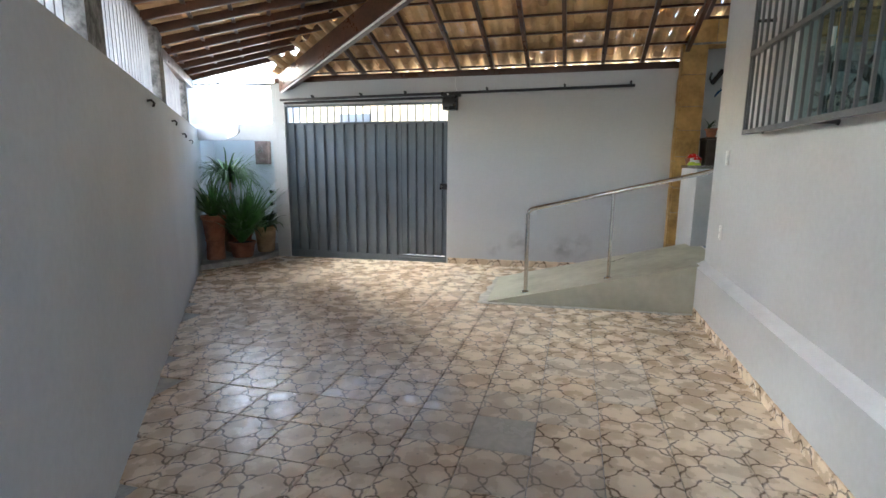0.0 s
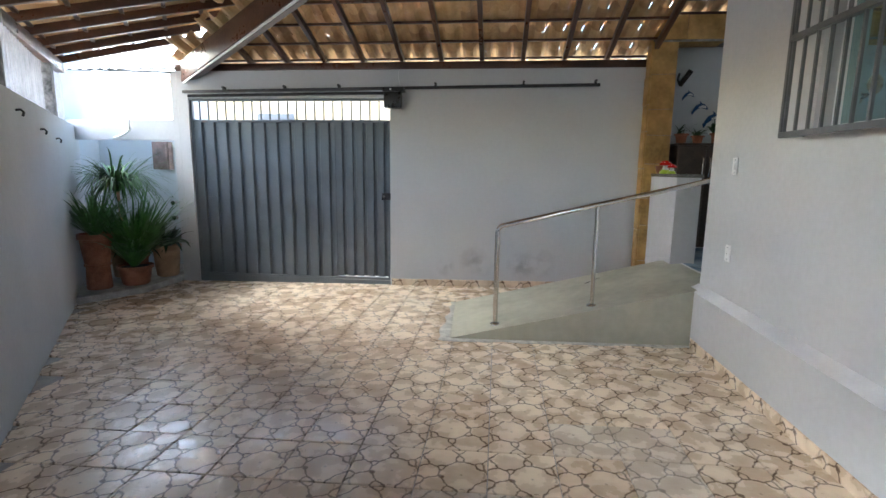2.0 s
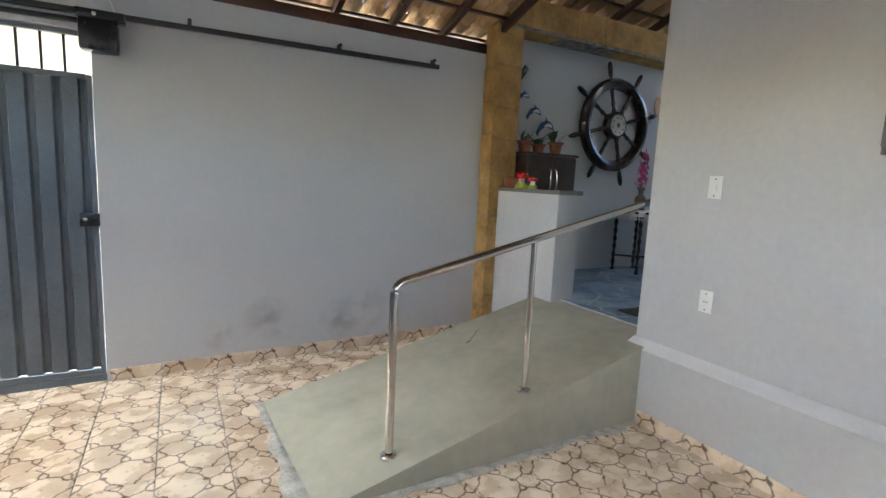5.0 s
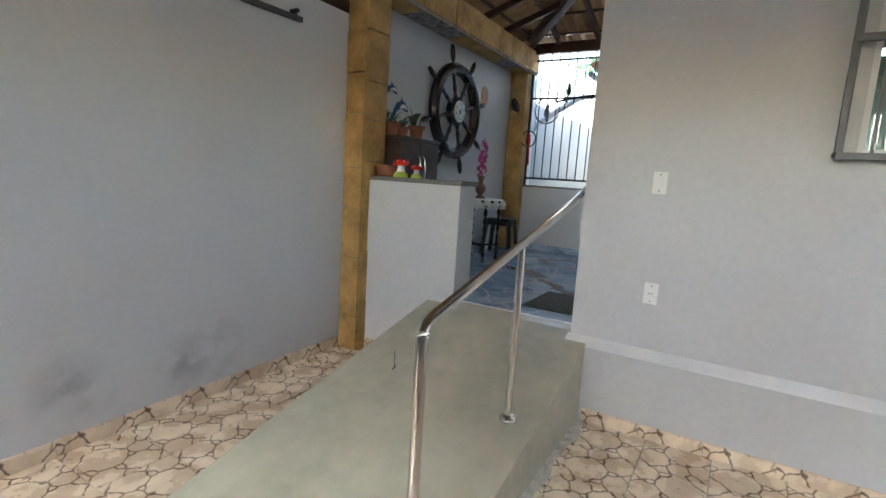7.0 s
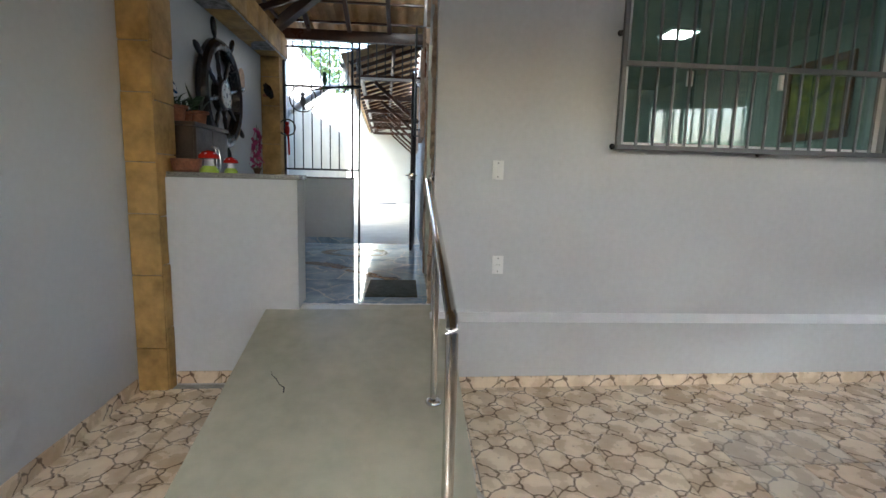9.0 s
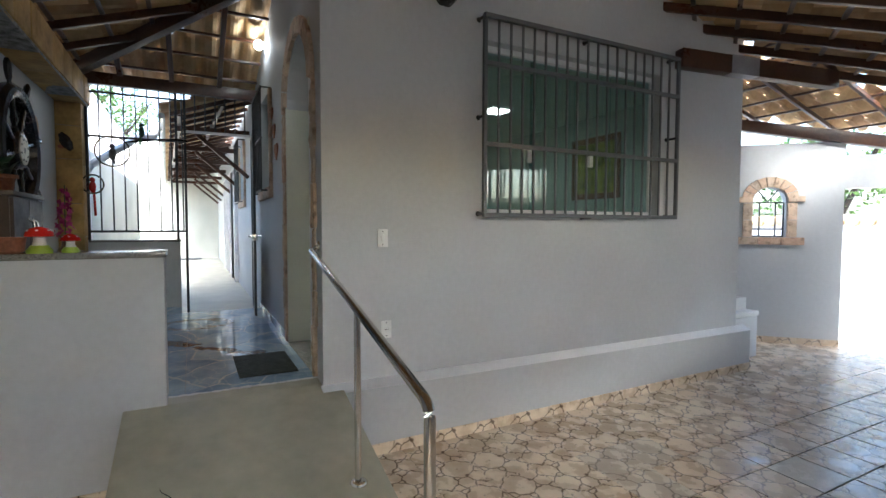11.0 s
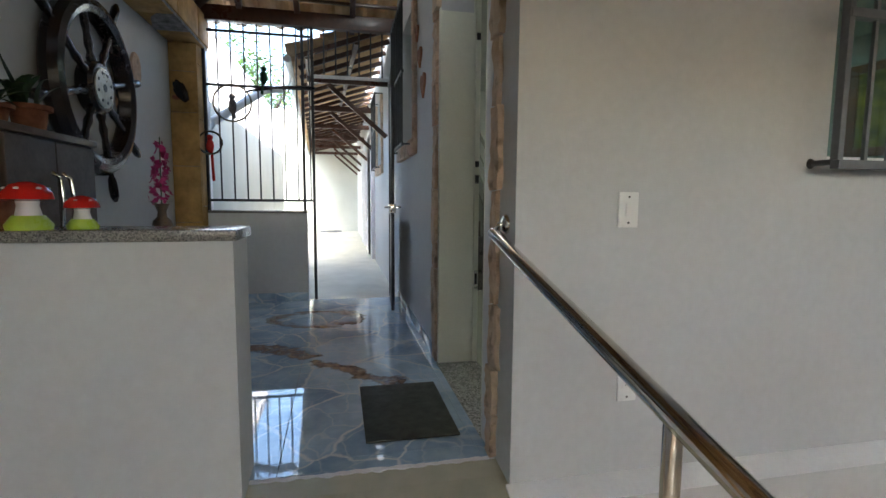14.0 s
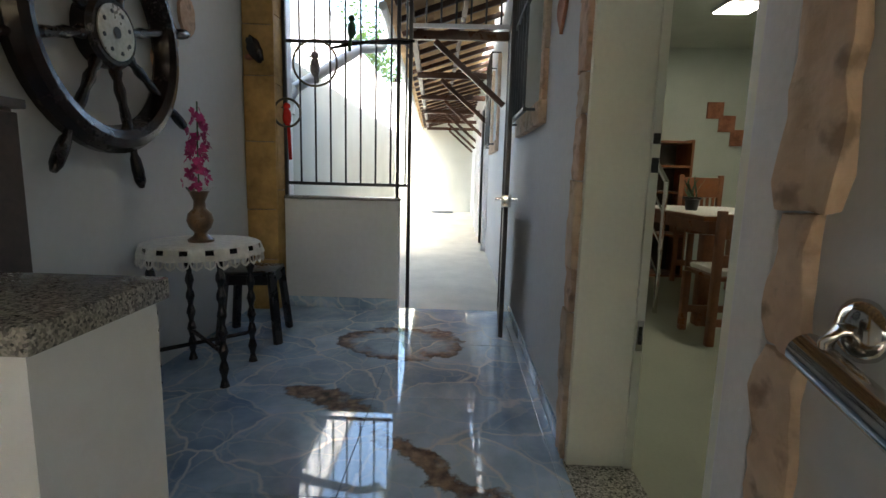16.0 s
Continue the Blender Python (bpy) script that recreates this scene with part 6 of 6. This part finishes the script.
part("back_panel", bm, CABWOOD, shelf, smooth=None)
stair = thing("staircase", "short flight of dark stone stairs with a steel rail", "stairs", pose(4.8, 3.93, RF), kind="structure")
for k in range(6):
    bm = B()
    box(bm, 0.26 * k, 0.26 * k + 0.28, 0.04, 0.98, 0.18 * k, 0.18 * (k + 1), 0.004)
    part("step", bm, GRANITE, stair)
bm = B()
for dz in (0.3, 0.55, 0.8, 1.05):
    tube(bm, [(-0.1, 0.0, dz), (1.6, 0.0, dz + 1.16)], 0.010 if dz < 1.0 else 0.02, 8)
for x in (-0.1, 0.75, 1.6):
    rod(bm, (x, 0.0, 0.0), (x, 0.0, 1.12 + 0.68 * x), 0.018, 10)
part("stair_rail", bm, STEEL, stair)
for k, (y, z) in enumerate(((2.667, 2.39), (2.524, 2.245), (2.38, 2.09))):
    bm = B()
    box(bm, 6.575, 6.599, y - 0.09, y + 0.09, z - 0.09, z + 0.09, 0.004)
    single("wall_tile_picture", bm, POT, "small square red-brown tile picture", "picture", group="tile pictures")
pic = thing("painting", "dark-framed painting of green and yellow foliage", "painting", pose(3.10, 0.955, 2.36))
bm = B()
for a, c, d, e in ((-0.44, -0.36, -0.42, 0.42), (0.36, 0.44, -0.42, 0.42), (-0.36, 0.36, 0.34, 0.42), (-0.36, 0.36, -0.42, -0.34)):
    box(bm, a, c, -0.01, 0.025, d, e, 0.004)
part("frame", bm, TABLEWOOD, pic)
bm = B()
box(bm, -0.36, 0.36, -0.01, 0.008, -0.34, 0.34)
part("canvas", bm, PAINTING, pic)

# ---- arched window in the back wall ----
aw = thing("window_4", "small arched window with white glazing bars and brick surround", "window", AWM @ Matrix.Translation((0.795, 0, 1.44)), kind="structure")
bm = B()
for sgn in (-1, 1):
    arc = [(sgn * 0.1845 * math.cos(k / 16 * math.pi), 0.45 + 0.18 * math.sin(k / 16 * math.pi)) for k in range(9)]
    for (xa, za), (xb, zb) in zip(arc, arc[1:]):
        solid(bm, [(xa, -0.149, za), (xb, -0.149, zb), (xb, -0.149, 0.639), (xa, -0.149, 0.639)], (0, 0.148, 0))
part("arch_spandrel", bm, WALL, aw, smooth=None)
bm = B()
for sgn in (-1, 1):
    rod(bm, (0, -0.08, 0.45), (sgn * 0.11, -0.08, 0.60), 0.008, 6)
for x in (-0.178, -0.09, 0.09, 0.178):
    box(bm, x - 0.007, x + 0.007, -0.09, -0.07, 0.0, 0.45)
for z in (0.008, 0.10, 0.44):
    box(bm, -0.18, 0.18, -0.09, -0.07, z - 0.008, z + 0.008)
part("glazing_bars", bm, IRON, aw, smooth=None)
random.seed(41)
for a, c, d, e in ((-0.385, 0.385, -0.10, 0.0), (-0.30, -0.19, 0.0, 0.44), (0.19, 0.30, 0.0, 0.44), (-0.38, -0.19, 0.44, 0.52), (0.19, 0.38, 0.44, 0.52)):
    n = max(1, int(max(c - a, e - d) / 0.2))
    for k in range(n):
        bm = B()
        if c - a > e - d:
            box(bm, a + k * (c - a) / n, a + (k + 1) * (c - a) / n - 0.006, 0.001, 0.035, d, e - 0.004, 0.006)
        else:
            box(bm, a, c, 0.001, 0.03, d + k * (e - d) / n, d + (k + 1) * (e - d) / n - 0.006, 0.006)
        part("brick", bm, SANDSTONE, aw)
for k in range(9):
    a0, a1 = (k + 0.05) / 9 * math.pi, (k + 0.95) / 9 * math.pi
    bm = B()
    pts = [(r * math.cos(a), 0.50 + 0.72 * r * math.sin(a) if r < 0.25 else 0.50 + 0.85 * r * math.sin(a)) for r, a in ((0.19, a0), (0.31, a0), (0.31, a1), (0.19, a1))]
    solid(bm, [(x, 0.001, z) for x, z in pts], (0, 0.032, 0))
    part("brick", bm, SANDSTONE, aw, smooth=None)

# freezer chest and crate behind the house corner
chest = thing("cool_box", "old white metal chest against the house end", "chest", pose(1.62, 0.44, floor_z(1.6, 0.4)))
bm = B()
box(bm, -0.30, 0.30, -0.24, 0.24, 0.04, 0.50, 0.015)
part("body", bm, WHITE, chest)
bm = B()
box(bm, -0.31, 0.31, -0.25, 0.25, 0.505, 0.56, 0.012)
part("lid", bm, PLASTIC, chest)
crate = thing("fruit_crate", "cardboard crate with red fruit on the chest", "crate", pose(1.60, 0.44, 0.57 + 0.06))
bm = B()
for a, c, d, e in ((-0.2, -0.19, -0.15, 0.15), (0.19, 0.2, -0.15, 0.15), (-0.19, 0.19, -0.15, -0.14), (-0.19, 0.19, 0.14, 0.15)):
    box(bm, a, c, d, e, 0.0, 0.14)
box(bm, -0.19, 0.19, -0.14, 0.14, 0.0, 0.01)
part("box", bm, PLASTIC, crate, smooth=None)
rnd = random.Random(3)
for k in range(14):
    bm = B()
    blob(bm, (rnd.uniform(-0.15, 0.15), rnd.uniform(-0.1, 0.1), 0.10 + rnd.uniform(0, 0.05)), (0.035, 0.035, 0.033), 2)
    part("fruit", bm, RED, crate)

# ---- alley beyond the inner gate ----
bm = B()
box(bm, 4.79, 13.2, 7.1, 7.25, 0.2, 2.60)
single("wall_alley", bm, ALLEY_WALL, "pale plastered alley wall", "wall", "structure", smooth=None)
bm = B()
box(bm, 15.5, 15.7, 4.9, 9.5, 0.2, 4.2)
single("wall_alley_end", bm, ALLEY_WALL, "pale plastered wall at the end of the alley", "wall", "structure", smooth=None)
fence = thing("railing", "white painted railing on top of the alley wall", "railing", pose(4.8, 7.17, 2.60))
for k in range(70):
    bm = B()
    box(bm, 0.06 + k * 0.12, 0.085 + k * 0.12, -0.012, 0.012, 0.0, 0.9)
    part("baluster", bm, SHUTTER, fence, smooth=None)
bm = B()
box(bm, 0.0, 8.4, -0.02, 0.02, 0.901, 0.94, 0.003)
part("top_rail", bm, SHUTTER, fence)
bm = B()
tube(bm, [(4.86, 6.93, 2.05), (4.9, 6.9, 2.25), (5.35, 6.45, 2.68), (5.5, 6.3, 2.72), (5.6, 6.22, 2.9)], 0.045, 14)
single("gutter_pipe", bm, PLASTIC, "fat white plastic gutter pipe slanting across the alley", "pipe", smooth=60)
gut = B()
tube(gut, [(4.8, 6.17, 2.87), (15.3, 6.6, 2.87)], 0.035, 10)
single("gutter", gut, PLASTIC, "white gutter along the alley roof", "gutter", smooth=60)
for x in (8.2, 9.0, 10.6):
    fr = thing("side_door", "white steel door frame in the alley wall", "door", pose(x, 5.12, INNER), group="alley doors")
    bm = B()
    for a in (-0.42, 0.38):
        box(bm, a, a + 0.04, 0.001, 0.07, 0.0, 2.1, 0.004)
    box(bm, -0.38, 0.38, 0.001, 0.07, 2.06, 2.1, 0.004)
    part("frame", bm, SHUTTER, fr)
    bm = B()
    box(bm, -0.379, 0.379, 0.001, 0.03, 0.01, 2.055, 0.003)
    part("leaf", bm, WHITE, fr)
bm = B()
tube(bm, [(15.0 + 0.32 * math.cos(k * 0.5) * (1 - k * 0.008), 5.95 + 0.32 * math.sin(k * 0.5), INNER - 0.008 + 0.0006 * k) for k in range(38)], 0.012, 8)
single("garden_hose", bm, GRILLE, "coiled grey garden hose on the alley floor", "hose", smooth=60)

# ---- surroundings: neighbours, street, trees ----
def house(name, label, x0, x1, y0, y1, h, wall_mat, face):
    t = thing(name, label, "house", pose(0, 0, 0))
    bm = B()
    box(bm, x0, x1, y0, y1, -0.42, h)
    part("wall", bm, wall_mat, t, smooth=None)
    bm = B()
    solid(bm, [(x0 - 0.3, y0 - 0.3, h), (x0 - 0.3, y1 + 0.3, h), (x0 - 0.3, (y0 + y1) / 2, h + 1.2)], (x1 - x0 + 0.6, 0, 0))
    part("roof", bm, CLAY, t, smooth=None)
    for k in range(2):
        bm = B()
        if face == "-x":
            yy = y0 + (k + 0.5) * (y1 - y0) / 2
            box(bm, x0 - 0.05, x0 - 0.001, yy - 0.5, yy + 0.5, h - 1.9, h - 0.8, 0.01)
        else:
            xx = x0 + (k + 0.5) * (x1 - x0) / 2
            box(bm, xx - 0.5, xx + 0.5, y0 - 0.05, y0 - 0.001, h - 1.9, h - 0.8, 0.01)
        part("window", bm, GRILLE, t)


house("neighbour_house", "tan plastered house across the street", -9, 2, 13.5, 19, 3.6, STREET, "-y")
house("neighbour_house", "white neighbouring house behind the alley", 7, 13.5, 9.0, 14, 2.7, WHITE, "-y")
house("neighbour_house", "tan house on the hillside behind the trees", 34, 42, 8, 15, 5.2, STREET, "-x")
bm = B()
box(bm, 0.4, 6.2, -5.2, -5.0, -0.42, 1.65)
single("wall_yard", bm, WHITE, "pale stained yard wall behind the back door", "wall", "structure", smooth=None)
for k in range(24):
    bm = B()
    x = 0.5 + k * 0.24
    tube(bm, [(x, -5.3, 1.70), (x, -4.9, 1.68)], 0.11, 10)
    single("coping_tile", bm, CLAY, "curved clay coping tile on the yard wall", "tile", "structure", smooth=60)


def tree(place, h, r, seed):
    rnd = random.Random(seed)
    t = thing("tree", "leafy green tree with a dense uneven crown", "tree", place, "trees")
    bm = B()
    tube(bm, [(0, 0, -0.1), (0.1, 0.05, h * 0.3), (0.0, 0.1, h * 0.6)], [0.22, 0.16, 0.10], 10)
    for k in range(6):
        a = rnd.uniform(0, 6.28)
        tube(bm, [(0, 0.05, h * 0.45), (0.5 * r * math.cos(a), 0.5 * r * math.sin(a), h * 0.7), (0.8 * r * math.cos(a), 0.8 * r * math.sin(a), h * 0.85)], [0.08, 0.05, 0.02], 7)
    part("trunk", bm, DARKWOOD, t)
    bm = B()
    centres = [Vector((rnd.gauss(0, r * 0.45), rnd.gauss(0, r * 0.45), h * 0.72 + rnd.gauss(0, h * 0.13))) for _ in range(26)]
    for c in centres:
        for _ in range(150):
            p = c + Vector((rnd.gauss(0, r * 0.17), rnd.gauss(0, r * 0.17), rnd.gauss(0, r * 0.13)))
            d = Vector((rnd.gauss(0, 1), rnd.gauss(0, 1), rnd.gauss(0, 0.6))).normalized()
            s = d.cross(Vector((rnd.random(), rnd.random(), 1))).normalized()
            L = rnd.uniform(0.10, 0.2)
            bm.faces.new([bm.verts.new(q) for q in (p, p + d * L * 0.5 + s * L * 0.3, p + d * L, p + d * L * 0.5 - s * L * 0.3)])
    tagged(part("crown", bm, TREE, t, smooth=None), kind="stuff")


tree(pose(20, 9.2, -0.42), 8.0, 2.6, 1)
tree(pose(22.5, 11.0, -0.42), 9.0, 3.0, 2)
tree(pose(22, 13.5, -0.42), 7.0, 2.6, 3)
tree(pose(4.5, -8.5, -0.42), 4.6, 1.8, 4)

# ---- skirting tiles and floor tiles, one by one ----
PITCH = 0.3365
def tile_mesh(w, d, t, uv0=(0, 0), uv1=(1, 1), bev=0.004, name="tile", material=None):
    """A flat tile centred on its origin, its top at 0, with a soft edge and a UV square over its top."""
    me = bpy.data.meshes.new(name)
    x, y = w / 2, d / 2
    vs = [(-x, -y, -t), (x, -y, -t), (x, y, -t), (-x, y, -t), (-x, -y, -bev * 0.6), (x, -y, -bev * 0.6), (x, y, -bev * 0.6), (-x, y, -bev * 0.6),
          (-x + bev, -y + bev, 0), (x - bev, -y + bev, 0), (x - bev, y - bev, 0), (-x + bev, y - bev, 0)]
    fs = [(0, 1, 5, 4), (1, 2, 6, 5), (2, 3, 7, 6), (3, 0, 4, 7), (4, 5, 9, 8), (5, 6, 10, 9), (6, 7, 11, 10), (7, 4, 8, 11), (8, 9, 10, 11)]
    me.from_pydata(vs, [], fs)
    uv = me.uv_layers.new(name="UVMap")
    for p in me.polygons:
        for li in p.loop_indices:
            v = vs[me.loops[li].vertex_index]
            uv.data[li].uv = (uv0[0] + (v[0] / w + 0.5) * (uv1[0] - uv0[0]), uv0[1] + (v[1] / d + 0.5) * (uv1[1] - uv0[1]))
    me.materials.append(material)
    return me


def skirt(name, label, a, c, h, lift):
    """A row of cut floor tiles stood against a wall from a to c, facing its left-hand side."""
    a, c = Vector(a), Vector(c)
    u = (c - a).normalized()
    m = Matrix((u, Vector((0, 0, 1)), u.cross(Vector((0, 0, 1))))).transposed().to_4x4()
    L = (c - a).length
    bm = B()
    mm = m.copy()
    mm.translation = a
    box(bm, 0, L, -0.1, h - 0.004, -0.03, -0.008, 0, mm)
    base = single(name, bm, CEMENT, label, "baseboard", "structure", smooth=None)
    n = max(1, round(L / 0.335))
    for k in range(n):
        me = skirt_mesh
        ob = new("skirting_tile", me)
        p = a + (c - a) * ((k + 0.5) / n)
        mt = m.copy()
        mt.translation = p + Vector((0, 0, h / 2 + lift))
        ob.parent = base
        ob.matrix_world = mt @ Matrix.Diagonal((L / n / 0.337, 1, 1, 1))


skirt_mesh = tile_mesh(0.335, 0.085, 0.009, (0.0, 0.12), (1.0, 0.37), 0.003, "skirting_tile", TILE)
skirt("baseboard_gate_wall", "stone-print skirting tiles along the gate wall", (-1.80, 7.03, -0.062), (1.175, 7.03, -0.008), 0.085, 0.0)
skirt("baseboard_plinth", "stone-print skirting tiles at the foot of the plinth", (1.146, 4.98, 0.010), (1.146, 0.60, 0.054), 0.07, 0.0)
q0, q1 = AW0 + AWU * 1.6 + AWN * 0.012, AW0 + AWN * 0.012
skirt("baseboard_back_wall", "stone-print skirting tiles along the back wall", (q0.x, q0.y, 0.07), (q1.x, q1.y, 0.07), 0.085, 0.0)
skirt("baseboard_counter", "stone-print skirting tiles below the half wall", (1.284, 6.84, -0.006), (1.284, 6.25, 0.0), 0.085, 0.0)


def onyx_field():
    xs, ys = (1.421, 1.513, 2.27, 3.027, 3.784, 4.541, 4.60), (5.125, 5.173, 5.93, 6.687, 7.128)
    cut = {}
    for x0, x1 in zip(xs, xs[1:]):
        for y0, y1 in zip(ys, ys[1:]):
            key = (round(x1 - x0, 3), round(y1 - y0, 3))
            if key not in cut:
                cut[key] = tile_mesh(key[0] - 0.002, key[1] - 0.002, 0.01, bev=0.0012, name="onyx_tile", material=ONYX)
            ob = new("onyx_tile", cut[key])
            ob.parent = porch_floor
            ob.location = ((x0 + x1) / 2, (y0 + y1) / 2, INNER)


onyx_field()
for x0, x1 in ((1.42, 1.47), (2.65, 3.2), (3.2, 3.9), (3.9, 4.55)):
    bm = B()
    box(bm, x0, x1 - 0.003, 5.1205, 5.131, INNER, INNER + 0.07, 0.002)
    single("baseboard_porch", bm, ONYX, "polished blue onyx skirting on the side wall", "baseboard", "structure")

floor_tile = tile_mesh(PITCH - 0.0045, PITCH - 0.0045, 0.012, material=TILE, name="floor_tile")
plain_tile = tile_mesh(PITCH - 0.0045, PITCH - 0.0045, 0.012, material=PLAIN_TILE, name="plain_floor_tile")
dusty_tile = tile_mesh(PITCH - 0.0045, PITCH - 0.0045, 0.012, material=DUSTY_TILE, name="dusty_floor_tile")
rest_v, rest_f, rest_uv = [], [], []
cells = []
for i in range(-21, 8):
    for j in range(-14, 15):
        x, y = -0.475 + (i + 0.5) * PITCH, 2.24 + (j + 0.5) * PITCH
        p = Vector((x, y, 0))
        if (p - LW0).dot(LWN) < -0.05 or y > 7.2 or (p - AW0).dot(AWN) < -1.2:
            continue
        if x > 1.20 and y > 0.75:
            continue
        if -0.7 < x < 1.1 and 5.2 < y < 6.05:
            continue
        cells.append((x, y, i, j))
near = [c for c in cells if -3.3 < c[0] < 1.2 and 1.3 < c[1] < 6.9]
near_set = {(c[2], c[3]) for c in near[:300]}
rnd = random.Random(77)
for x, y, i, j in cells:
    turn = (0, 180)[j % 2] if rnd.random() < 0.9 else 90
    dz = rnd.uniform(-0.0012, 0.0012)
    m = Matrix.Translation((x, y, dz)) @ Matrix.Rotation(radians(turn), 4, "Z") @ Matrix.Rotation(rnd.uniform(-0.003, 0.003), 4, "X")
    if (i, j) in near_set:
        ob = new("floor_tile", plain_tile if (i, j) == (0, 0) else dusty_tile if (i, j) in ((-1, 0), (0, -1), (0, 1), (-1, 1), (1, -1), (1, 1), (2, 2), (1, 3), (2, 3)) else floor_tile)
        ob.parent = carport_floor
        ob.matrix_basis = m
    else:
        k = len(rest_v)
        rest_v += [tuple(m @ v.co) for v in floor_tile.vertices]
        rest_f += [tuple(k + q for q in p.vertices) for p in floor_tile.polygons]
        rest_uv += [tuple(d.uv) for d in floor_tile.uv_layers[0].data]
me = bpy.data.meshes.new("floor_tiles_far")
me.from_pydata(rest_v, [], rest_f)
uv = me.uv_layers.new(name="UVMap")
for d, v in zip(uv.data, rest_uv):
    d.uv = v
me.materials.append(TILE)
far = new("floor_tiles_far", me)
far.parent = carport_floor
tagged(far, kind="stuff")
